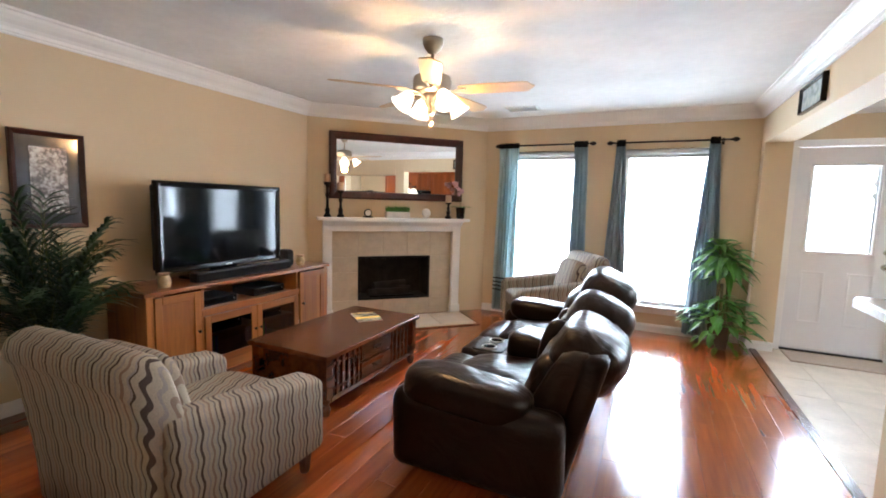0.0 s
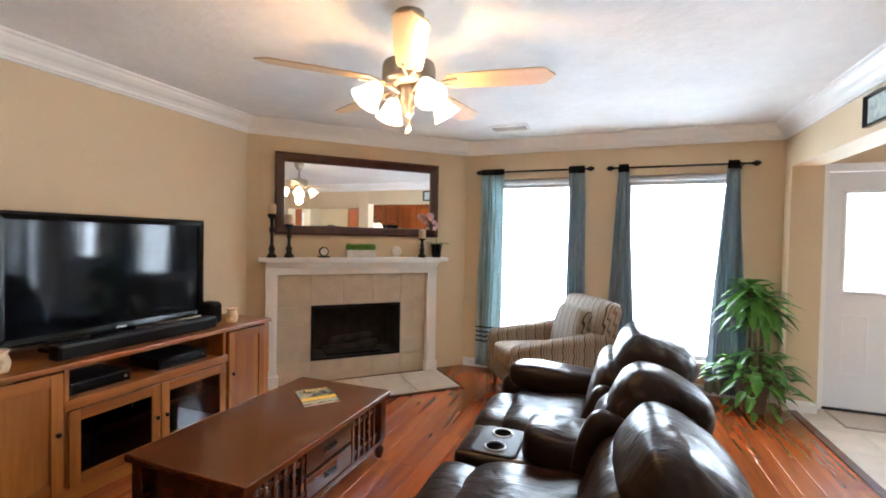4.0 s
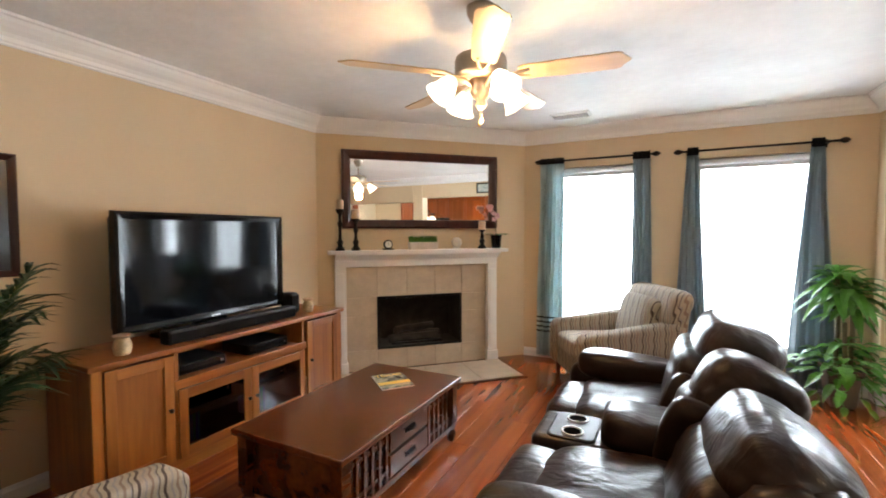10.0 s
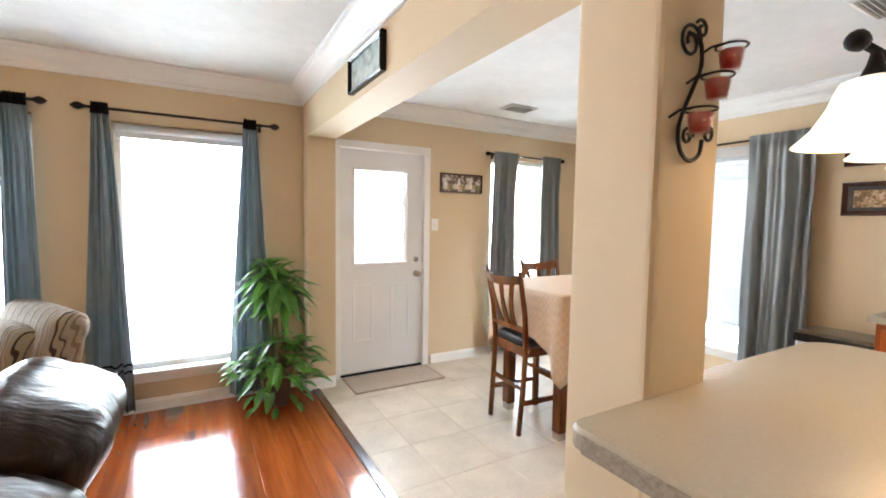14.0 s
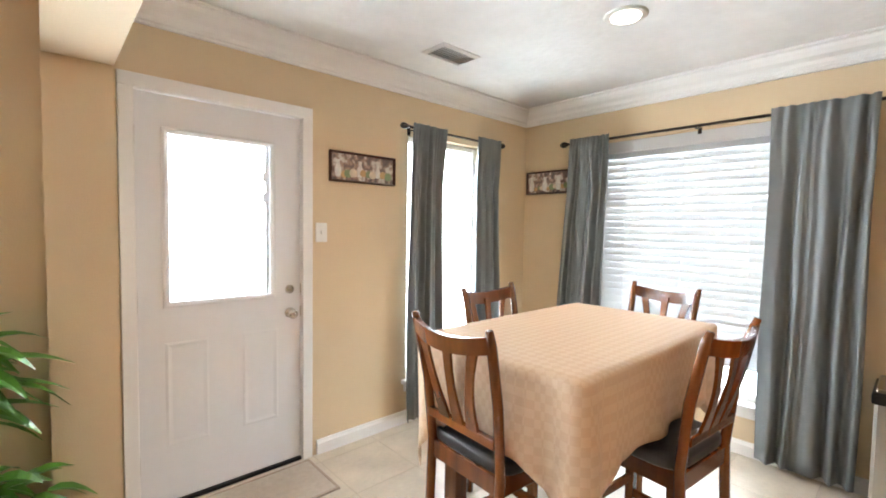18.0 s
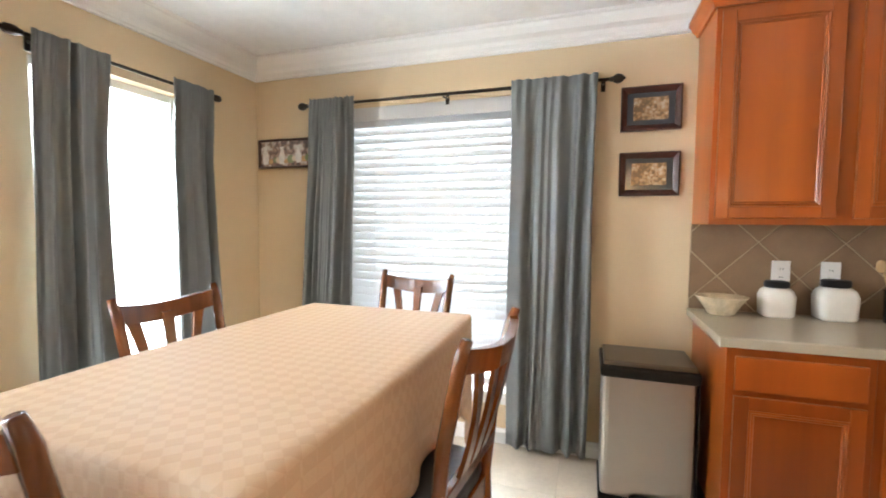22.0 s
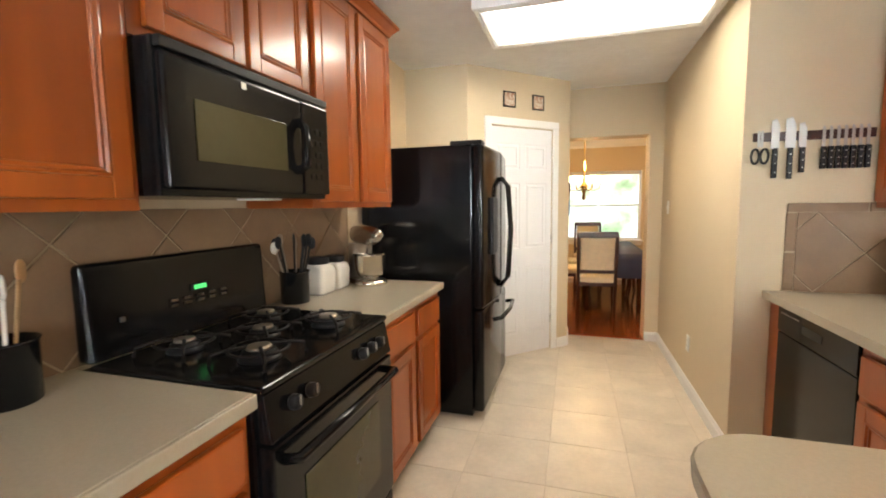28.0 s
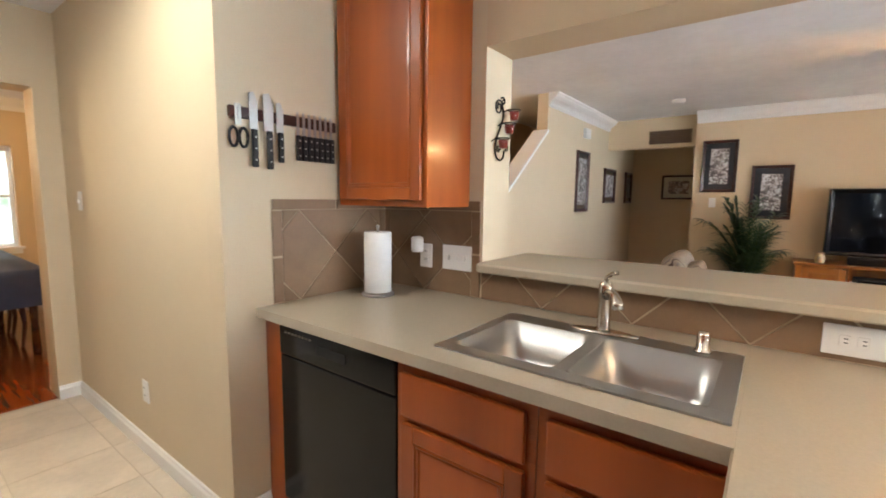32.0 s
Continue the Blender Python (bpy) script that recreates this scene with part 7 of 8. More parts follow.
for bx, by in ((7.38, -4.07), (7.66, -4.07), (7.38, -4.45), (7.66, -4.45), (7.52, -4.26)):
    bm = bmesh.new()
    for k in range(4):
        c, q = math.cos(radians(45 + 90 * k)), math.sin(radians(45 + 90 * k))
        tube([(bx + 0.032 * c, by + 0.032 * q, 0.965), (bx + 0.09 * c, by + 0.09 * q, 0.962), (bx + 0.128 * c, by + 0.128 * q, 0.954), (bx + 0.135 * c, by + 0.135 * q, 0.926)], 0.0055, 6, bm)
    tube([(bx + 0.085 * math.cos(k * math.pi / 10), by + 0.085 * math.sin(k * math.pi / 10), 0.957) for k in range(21)], 0.0045, 6, bm)
    part("grate", bm, M_IRON, t, "cast iron grate", smooth=True)


# tiled splashbacks: diamonds and cut pieces, each a tile
def clip(poly, ax, lim, keep_less):
    out = []
    for i, p in enumerate(poly):
        q = poly[(i + 1) % len(poly)]
        a, b = (p[ax] <= lim) == keep_less or p[ax] == lim, (q[ax] <= lim) == keep_less or q[ax] == lim
        if a:
            out.append(p)
        if a != b:
            u = (lim - p[ax]) / (q[ax] - p[ax])
            out.append((p[0] + u * (q[0] - p[0]), p[1] + u * (q[1] - p[1])))
    return out


def splash(name, w, h, m, label, diag=0.36, border=0.0, shift=0.0):
    """Tiled wall field, local x across from 0 to w, z up from 0 to h, facing -y."""
    t = thing(name, label, "splashback", m, kind=STRUCT)
    part("grout", box(0, w, -0.004, -0.0005, 0, h), M_SPGROUT, t)
    g = 0.0035

    def piece(poly):
        if len(poly) < 3:
            return
        cx, cz = sum(p[0] for p in poly) / len(poly), sum(p[1] for p in poly) / len(poly)
        ar = 0.5 * sum(p[0] * poly[(i + 1) % len(poly)][1] - poly[(i + 1) % len(poly)][0] * p[1] for i, p in enumerate(poly))
        if abs(ar) < 0.0006:
            return
        sh = []
        for x, z in poly:
            d = math.hypot(x - cx, z - cz)
            k = max(0.0, 1 - g * 1.35 / d)
            sh.append((cx + (x - cx) * k, cz + (z - cz) * k))
        bm = bmesh.new()
        fr = [bm.verts.new((x, -0.0095, z)) for x, z in sh]
        bk = [bm.verts.new((x, -0.0035, z)) for x, z in sh]
        bm.faces.new(fr)
        for i in range(len(sh)):
            j = (i + 1) % len(sh)
            bm.faces.new((fr[i], bk[i], bk[j], fr[j]))
        bmesh.ops.recalc_face_normals(bm, faces=bm.faces[:])
        part("tile", bm, M_SPLASH, t)

    x0, x1, z0, z1 = border, w - border, 0.0, h - border
    if border:
        k = max(1, round(w / 0.30))
        for i in range(k):
            piece([(w * i / k, z1), (w * (i + 1) / k, z1), (w * (i + 1) / k, h), (w * i / k, h)])
        k = max(1, round(z1 / 0.2))
        for s in ((0, border), (w - border, w)):
            for i in range(k):
                piece([(s[0], z1 * i / k), (s[1], z1 * i / k), (s[1], z1 * (i + 1) / k), (s[0], z1 * (i + 1) / k)])
    r = diag / 2
    for i in range(-2, int(w / r) + 3):
        for j in range(-2, int(h / r) + 3):
            if (i + j) % 2:
                continue
            cx, cz = i * r + shift, j * r
            poly = [(cx - r, cz), (cx, cz - r), (cx + r, cz), (cx, cz + r)]
            for ax, lim, less in ((0, x0, False), (0, x1, True), (1, z0, False), (1, z1, True)):
                if poly:
                    poly = clip(poly, ax, lim, less)
            piece(poly)
    return t


splash("splashback_east", 2.68, 0.455, face(XE, -2.82, 0.916, -90), "taupe diagonal tile splashback with pale grout", 0.36, 0.0, 0.13)
splash("splashback_knife", 0.67, 0.445, face(4.80, YK, 0.916, 180) @ Matrix.Translation((-0.67, 0, 0)), "taupe diagonal tile splashback with pale grout", 0.40, 0.045, 0.33)
splash("splashback_west", 0.61, 0.445, face(XD2, -5.01, 0.916, 90) @ Matrix.Translation((-0.61, 0, 0)), "taupe diagonal tile splashback behind the paper towels", 0.36, 0.045, 0.1)
splash("splashback_sink", 1.95, 0.128, face(XD2, -3.05, 0.916, 90) @ Matrix.Translation((-1.95, 0, 0)), "low taupe tile splashback under the bar", 0.36, 0.0, 0.12)

# bar and peninsula counters
t = thing("bar_top", "beige solid surface bar ledge with a speckled edge", "countertop", None)
part("slab", loft([rrect(4.605, -4.125, 0.262, 0.875, 0.03, 1.0465), rrect(4.605, -4.125, 0.265, 0.878, 0.033, 1.052), rrect(4.605, -4.125, 0.265, 0.878, 0.033, 1.078), rrect(4.605, -4.125, 0.26, 0.873, 0.03, 1.086)]), M_COUNTER, t)
part("front_edge", box(4.333, 4.3395, -4.96, -3.29, 1.048, 1.079, 0.002), M_COUNTER2, t, "speckled brown front edge")
t = thing("peninsula_counter", "beige solid surface peninsula counter with rounded corner", "countertop", None)
zt = 0.915
SX0, SX1, SY0, SY1 = 4.962, 5.462, -4.757, -3.985
part("slab", loft([rrect(5.545, -3.4475, 0.740, 0.5305, 0.15, zt - 0.038), rrect(5.545, -3.4475, 0.742, 0.5325, 0.152, zt - 0.006), rrect(5.545, -3.4475, 0.737, 0.5275, 0.15, zt)]), M_COUNTER, t)
for a, b, c, d in ((4.803, SX0 + 0.02, -5.618, -3.9755), (SX1 - 0.02, 5.552, -5.618, -3.9755), (SX0 + 0.02, SX1 - 0.02, -5.618, SY0 + 0.02), (SX0 + 0.02, SX1 - 0.02, SY1 - 0.02, -3.9755)):
    part("slab", box(a, b, c, d, zt - 0.038, zt), M_COUNTER, t)
for c, d in ((-3.975, -3.815), (-3.08, -2.92)):
    part("slab_corner", box(4.803, 4.965, c, d, zt - 0.037, zt - 0.0006), M_COUNTER, t)
t = thing("peninsula_cabinet", "cherry panelled base under the peninsula counter", "cabinet", None)
part("carcass", box(4.803, 6.20, -3.88, -2.99, 0.10, 0.876), M_CAB, t)
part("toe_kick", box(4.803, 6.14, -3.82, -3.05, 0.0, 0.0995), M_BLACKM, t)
for a, b in ((4.95, 5.55), (5.59, 6.16)):
    part("side_panel", box(a, b, -2.989, -2.975, 0.15, 0.83, 0.006), M_CAB, t)
part("end_panel", box(6.201, 6.215, -3.84, -3.03, 0.15, 0.83, 0.006), M_CAB, t)

# sink run, faces +x
base_unit(-4.380, -3.91, 4.803, 5.515, 1, "cherry sink cabinet with false drawer front", top=0.70)
base_unit(-4.858, -4.382, 4.803, 5.515, 1, "cherry sink cabinet with false drawer front", top=0.70)
t = thing("dishwasher", "black built in dishwasher with a recessed handle", "dishwasher", None)
part("body", box(4.83, 5.495, -5.50, -4.862, 0.10, 0.872), M_BLACKM, t)
part("door", box(5.496, 5.520, -5.50, -4.862, 0.12, 0.74, 0.006), M_BLACK, t, "satin black door")
part("control_panel", box(5.496, 5.523, -5.50, -4.862, 0.745, 0.87, 0.006), M_BLACK, t)
part("handle_recess", box(5.5235, 5.525, -5.26, -5.10, 0.79, 0.825), M_BLACKM, t)
part("badge", box(5.5205, 5.522, -5.25, -5.15, 0.21, 0.222), M_STEEL, t, "small silver badge")
for k in range(8):
    part("button", box(5.5235, 5.5245, -5.46 + k * 0.022, -5.448 + k * 0.022, 0.835, 0.842), M_PEWTER, t)
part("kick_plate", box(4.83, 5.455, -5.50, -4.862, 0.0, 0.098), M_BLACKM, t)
solid("filler_panel", box(4.83, 5.515, -5.612, -5.503, 0.0, 0.874, 0.003), M_CAB, "narrow cherry filler panel beside the dishwasher", "panel")
t = thing("kitchen_sink", "double bowl stainless steel drop in sink", "sink", Matrix.Translation((0, 0, 0)))
scx, scy = (SX0 + SX1) / 2, (SY0 + SY1) / 2
bowls = ((scx + 0.02, -4.557, 0.178, 0.16), (scx + 0.02, -4.195, 0.178, 0.16))
bm = bmesh.new()
for a, b, c, d in ((SX0, scx - 0.158, SY0, SY1), (scx + 0.198, SX1, SY0, SY1), (scx - 0.158, scx + 0.198, SY0, -4.717), (scx - 0.158, scx + 0.198, -4.397, -4.355), (scx - 0.158, scx + 0.198, -4.035, SY1)):
    box(a, b, c, d, zt + 0.0005, zt + 0.007, 0.0025, bm)
part("rim", bm, M_STEEL, t, "polished steel rim")
for cx, cy, hx_, hy_ in bowls:
    bm = loft([rrect(cx, cy, hx_ + 0.012, hy_ + 0.012, 0.05, zt + 0.0072), rrect(cx, cy, hx_, hy_, 0.045, zt + 0.004), rrect(cx, cy, hx_ - 0.008, hy_ - 0.008, 0.06, zt - 0.12), rrect(cx, cy, hx_ - 0.03, hy_ - 0.03, 0.06, zt - 0.155), rrect(cx, cy, 0.05, 0.05, 0.045, zt - 0.162)], cap0=False)
    bmesh.ops.recalc_face_normals(bm, faces=bm.faces[:])
    b = part("bowl", bm, M_STEEL, t, "brushed steel bowl", smooth=True)
    part("drain", lathe([(0.045, -0.160), (0.045, -0.157), (0.03, -0.158), (0.01, -0.1585)], 20, (cx, cy, zt)), M_PEWTER, b, smooth=True)
t = thing("kitchen_faucet", "satin nickel single lever pull out faucet", "faucet", Matrix.Translation((5.002, -4.385, zt + 0.0075)) @ Matrix.Rotation(radians(38), 4, 'Z') @ Matrix.Scale(0.9, 4))
bm = lathe([(0.035, 0), (0.036, 0.006), (0.03, 0.010)], 24)
for v in bm.verts:
    v.co.y *= 3.6
bm.transform(Matrix.Rotation(radians(-38), 4, 'Z'))
part("deck_plate", bm, M_NICKEL, t, smooth=True)
part("body", lathe([(0.028, 0.008), (0.024, 0.03), (0.022, 0.12), (0.025, 0.15), (0.024, 0.185), (0.015, 0.20), (0.004, 0.205)], 20), M_NICKEL, t, smooth=True)
part("spout", tube([(0.0, 0, 0.135), (0.035, 0.0, 0.160), (0.065, 0.0, 0.165), (0.095, 0.0, 0.155), (0.115, 0.0, 0.135), (0.12, 0, 0.118)], 0.017, 12, taper=[1, 1, 1, 1.1, 1.25, 1.25]), M_NICKEL, t, smooth=True)
part("lever", tube([(0.0, 0, 0.195), (0.01, 0.0, 0.215), (0.045, 0.005, 0.235), (0.075, 0.01, 0.24)], 0.008, 8), M_NICKEL, t, smooth=True)
t = thing("soap_dispenser", "short chrome air gap cap beside the sink", "sink fitting", Matrix.Translation((5.005, -4.09, zt + 0.0075)))
part("cap", lathe([(0.024, 0), (0.024, 0.006), (0.018, 0.01), (0.018, 0.055), (0.014, 0.062), (0.003, 0.064)], 18), M_NICKEL, t, smooth=True)
upper_unit(-5.612, -5.075, 1.335, 2.36, 4.803, 5.112, 1, "cherry wall cabinet beside the bar opening", ((-5.59, -5.098),))
solid("cabinet_cornice", sweep([(5.114, -5.614), (5.114, -5.073), (4.803, -5.073)], [(-d, z + 0.02) for d, z in CABCROWN]), M_CAB, "cherry crown moulding on the single cabinet", "moulding")

# plates on the walls
plate(face(XE - 0.0096, -3.228, 1.122, -90), "outlet", 0.08, 0.128)
plate(face(XE - 0.0096, -3.433, 1.122, -90), "outlet", 0.08, 0.128)
plate(face(XD2 + 0.0096, -5.32, 1.09, 90), "outlet")
plate(face(XD2 + 0.0096, -5.133, 1.093, 90), "switch", 0.165, 0.118, 3)
plate(face(XD2 + 0.0096, -3.74, 0.978, 90) @ Matrix.Rotation(radians(90), 4, 'Y'), "outlet", 0.09, 0.14)
plate(face(5.675, -7.38, 1.33, 90), "switch")
plate(face(5.675, -6.50, 0.35, 90), "outlet")
t = thing("air_freshener", "white plug in air freshener on the outlet", "air freshener", face(XD2 + 0.018, -5.352, 1.135, 90))
part("body", box(-0.025, 0.025, -0.055, 0, -0.03, 0.05, 0.018, seg=3), M_WHITEP, t, smooth=True)

# things on the counters
Z0 = 0.9153
t = thing("paper_towel_holder", "roll of white paper towels on a steel stand", "paper towels", Matrix.Translation((5.05, -5.42, Z0)))
part("stand", lathe([(0.075, 0), (0.078, 0.006), (0.07, 0.014), (0.008, 0.016), (0.006, 0.315), (0.010, 0.325), (0.003, 0.332)], 24), M_STEEL, t, smooth=True)
part("roll", lathe([(0.062, 0.018), (0.064, 0.02), (0.064, 0.296), (0.062, 0.298), (0.02, 0.298), (0.02, 0.29)], 28), M_PAPER, t, smooth=True)
t = thing("bowl", "cream fluted serving bowl with a floral pattern", "bowl", Matrix.Translation((7.745, -2.945, Z0)) @ Matrix.Scale(1.12, 4))
bm = lathe([(0.05, 0), (0.055, 0.004), (0.075, 0.04), (0.10, 0.075), (0.107, 0.082), (0.103, 0.084), (0.07, 0.045), (0.03, 0.012)], 40)
for v in bm.verts:
    a = math.atan2(v.co.y, v.co.x)
    k = 1 + 0.03 * math.sin(a * 14) * min(1, v.co.z / 0.05)
    v.co.x, v.co.y = v.co.x * k * 0.8, v.co.y * k
part("body", bm, mat("floral_ceramic", (0.66, 0.55, 0.38), 0.2, var=0.22, scale=16, coat=0.3), t, smooth=True)


def canister(x, y, s=1.0, label="white ceramic canister with a black lid"):
    t = thing("canister", label, "canister", Matrix.Translation((x, y, Z0)), "white canisters")
    bm = loft([rrect(0, 0, 0.050 * s, 0.056 * s, 0.025, 0), rrect(0, 0, 0.058 * s, 0.065 * s, 0.03, 0.012), rrect(0, 0, 0.060 * s, 0.068 * s, 0.03, 0.10 * s), rrect(0, 0, 0.055 * s, 0.061 * s, 0.035, 0.124 * s), rrect(0, 0, 0.045 * s, 0.048 * s, 0.04, 0.138 * s)])
    part("body", bm, M_CERAM, t, smooth=True)
    part("lid", lathe([(0.048 * s, 0.138 * s), (0.05 * s, 0.142 * s), (0.05 * s, 0.162 * s), (0.046 * s, 0.168 * s)], 22), M_BLACKM, t, "black screw lid", smooth=True)


canister(7.785, -3.19, 1.04)
canister(7.785, -3.425, 1.14)
canister(7.785, -5.03, 1.14)
canister(7.785, -5.195, 1.08)


def crock(x, y, tools, label):
    t = thing("utensil_crock", label, "utensil crock", Matrix.Translation((x, y, Z0)), "utensil crocks")
    part("pot", lathe([(0.062, 0), (0.066, 0.004), (0.068, 0.145), (0.072, 0.152), (0.068, 0.154), (0.062, 0.148), (0.058, 0.012)], 26), M_BLACK, t, "glossy black pot", smooth=True)
    rr_ = random.Random(int(abs(y) * 100))
    for k in range(tools[0]):
        a = k * 2.4 + 0.4
        tip = (0.075 * math.cos(a), 0.075 * math.sin(a), rr_.uniform(0.24, 0.29))
        m_ = tools[1][k % len(tools[1])]
        bm = tube([(0.02 * math.cos(a), 0.02 * math.sin(a), 0.015), tip], 0.005, 6)
        bl = pillow(0.036, 0.012, 0.060, 0.9, 4)
        bl.transform(Matrix.Translation((tip[0] * 1.12, tip[1] * 1.12, tip[2] + 0.02)) @ Matrix.Rotation(a, 4, 'Z'))
        join(bm, bl)
        part("utensil", bm, m_, t, "kitchen spoon or spatula", smooth=True)


crock(7.770, -3.675, (4, (M_WOODSP, M_CERAM, M_WOODSP)), "black crock holding wooden and white utensils")
crock(7.77, -4.80, (10, (M_BLACKM, M_BLACKM, M_PEWTER)), "black crock holding dark kitchen utensils")
t = thing("stand_mixer", "brushed steel stand mixer with a steel bowl", "mixer", face(7.675, -5.365, Z0, 143) @ Matrix.Scale(1.05, 4))
part("base", loft([rrect(-0.02, 0, 0.15, 0.09, 0.07, 0), rrect(-0.02, 0, 0.155, 0.095, 0.07, 0.01), rrect(-0.02, 0, 0.14, 0.085, 0.06, 0.028)]), M_NICKEL, t, smooth=True)
part("column", loft([rrect(-0.12, 0, 0.05, 0.055, 0.04, 0.028), rrect(-0.11, 0, 0.045, 0.05, 0.04, 0.14), rrect(-0.10, 0, 0.05, 0.052, 0.04, 0.22)]), M_PEWTER, t, smooth=True)
bm = pillow(0.31, 0.105, 0.115, 0.75, 10)
bm.transform(Matrix.Translation((0.0, 0, 0.275)))
part("head", bm, M_NICKEL, t, smooth=True)
bm = lathe([(0.028, 0), (0.028, 0.015), (0.012, 0.02)], 16)
bm.transform(Matrix.Translation((0.155, 0, 0.28)) @ Matrix.Rotation(radians(90), 4, 'Y'))
part("hub", bm, M_NICKEL, t, smooth=True)
part("bowl", lathe([(0.040, 0.03), (0.044, 0.034), (0.070, 0.055), (0.082, 0.09), (0.087, 0.165), (0.090, 0.168), (0.083, 0.165), (0.075, 0.09)], 28, (0.05, 0, 0)), M_NICKEL, t, "polished steel bowl", smooth=True)
part("shield", box(0.04, 0.16, -0.10, 0.02, 0.168, 0.18, 0.004), M_GLASS, t, "clear pouring shield")
part("beater", tube([(0.05, 0, 0.22), (0.05, 0, 0.12)], 0.012, 8), M_PEWTER, t)

# knives on the magnetic strip
t = thing("knife_strip", "dark wooden magnetic knife strip on the wall", "knife strip", face(5.40, YK, 1.690, 180))
part("bar", box(-0.235, 0.265, -0.016, -0.0005, -0.022, 0.022, 0.004), M_FRAME, t)


def knife(x, blade, handle, w, label, rot=0):
    k = thing("kitchen_knife", label, "knife", face(5.40, YK, 1.690, 180) @ Matrix.Translation((x, -0.0175, 0)), "knives on the strip")
    bm = bmesh.new()
    out = [(-w / 2, -0.06), (w / 2, -0.06), (w / 2, blade * 0.55), (w * 0.1, blade), (-w / 2, blade * 0.92)]
    fr = [bm.verts.new((a, -0.002, b)) for a, b in out]
    bk = [bm.verts.new((a, 0.0, b)) for a, b in out]
    bm.faces.new(fr)
    bm.faces.new(bk[::-1])
    for i in range(5):
        bm.faces.new((fr[i], bk[i], bk[(i + 1) % 5], fr[(i + 1) % 5]))
    bmesh.ops.recalc_face_normals(bm, faces=bm.faces[:])
    part("blade", bm, M_STEEL, k, "steel blade")
    h = part("handle", box(-0.011, 0.011, -0.014, 0.002, -0.06 - handle, -0.058, 0.004), M_BLACKM, k, "black riveted handle")
    for q in (0.2, 0.5, 0.8):
        part("rivet", box(-0.003, 0.003, -0.0155, -0.0135, -0.06 - handle * q - 0.003, -0.06 - handle * q + 0.003), M_STEEL, h)


knife(-0.142, 0.085, 0.145, 0.036, "long chef knife with a black handle")
knife(-0.078, 0.09, 0.150, 0.044, "broad carving knife with a black handle")
knife(-0.028, 0.062, 0.120, 0.032, "utility knife with a black handle")
for i in range(7):
    knife(0.058 + i * 0.029, 0.040, 0.105, 0.013, "narrow steak knife with a black handle")
t = thing("kitchen_scissors", "kitchen scissors with black handles on the strip", "scissors", face(5.40, YK, 1.690, 180) @ Matrix.Translation((-0.205, -0.018, -0.02)))
bm = box(-0.012, -0.001, -0.002, 0.0, -0.03, 0.05)
box(0.001, 0.012, -0.003, -0.001, -0.03, 0.05, 0, bm)
part("blade_pair", bm, M_STEEL, t)
for s in (-1, 1):
    ring = [(s * 0.02 + 0.017 * math.cos(a * math.pi / 8), -0.002, -0.075 + 0.036 * math.sin(a * math.pi / 8)) for a in range(17)]
    part("handle", tube(ring, 0.006, 6), M_BLACKM, t, smooth=True)

# refrigerator
t = thing("refrigerator", "black french door refrigerator with bottom freezer", "refrigerator", None)
part("body", box(7.09, 7.84, -6.545, -5.645, 0.02, 1.738, 0.01), M_BLACK, t)
part("hinge_cover", box(7.03, 7.23, -5.76, -5.65, 1.7385, 1.764, 0.008), M_BLACKM, t)
for y0, y1, z0, z1 in ((-6.10, -5.648, 0.72, 1.738), (-6.542, -6.105, 0.72, 1.738), (-6.542, -5.648, 0.05, 0.71)):
    bm = box(7.02, 7.088, y0, y1, z0, z1, 0.022, seg=4)
    for v in bm.verts:
        if v.co.x < 7.06:
            v.co.x -= 0.035 * (1 - ((v.co.y + 6.105) / 0.44) ** 2)
    part("door" if z0 > 0.5 else "freezer_drawer", bm, M_BLACK, t, "glossy curved black door", smooth=True)
for y in (-6.07, -6.14):
    part("handle", tube([(6.985, y, 0.80), (6.935, y, 0.86), (6.915, y, 1.20), (6.935, y, 1.50), (6.985, y, 1.56)], 0.014, 8), M_BLACK, t, "long curved black handle", smooth=True)
part("handle", tube([(6.99, -6.40, 0.62), (6.935, -6.38, 0.63), (6.915, -6.10, 0.635), (6.935, -5.83, 0.63), (6.99, -5.81, 0.62)], 0.014, 8), M_BLACK, t, "curved freezer handle", smooth=True)
part("dispenser", box(6.985, 7.01, -5.98, -5.80, 1.05, 1.42, 0.01), M_BLACKM, t, "recessed water dispenser")
for y in (-6.5, -5.71):
    part("foot", lathe([(0.02, 0), (0.02, 0.02)], 12, (7.14, y, 0)), M_BLACKM, t)

# pantry door
t = thing("door_2", "white six panel pantry door, closed", "door", PANTRY, kind=STRUCT)
part("leaf", box(PD0 + 0.012, PD1 - 0.012, -0.045, -0.006, 0.01, 2.035), M_DOORW, t)
pw = (PD1 - PD0) / 2
for a in (PD0 + 0.075, PD0 + pw + 0.03):
    for z0, z1 in ((0.20, 0.82), (0.98, 1.56), (1.68, 1.90)):
        bm = sweep([(a, z0), (a + pw - 0.105, z0), (a + pw - 0.105, z1), (a, z1)], [(0, 0), (0, 0.003), (0.010, -0.003), (0.02, 0.002), (0.035, 0.006), (0.04, 0.0)], closed=True)
        bm.transform(Matrix.Translation((0, -0.0055, 0)) @ Matrix(((1, 0, 0, 0), (0, 0, 1, 0), (0, 1, 0, 0), (0, 0, 0, 1))))
        bmesh.ops.recalc_face_normals(bm, faces=bm.faces[:])
        part("panel", bm, M_DOORW, t, "embossed door panel")
bm = lathe([(0.026, 0), (0.026, 0.006), (0.012, 0.012), (0.012, 0.03), (0.026, 0.042), (0.028, 0.055), (0.018, 0.066), (0.004, 0.068)], 16)
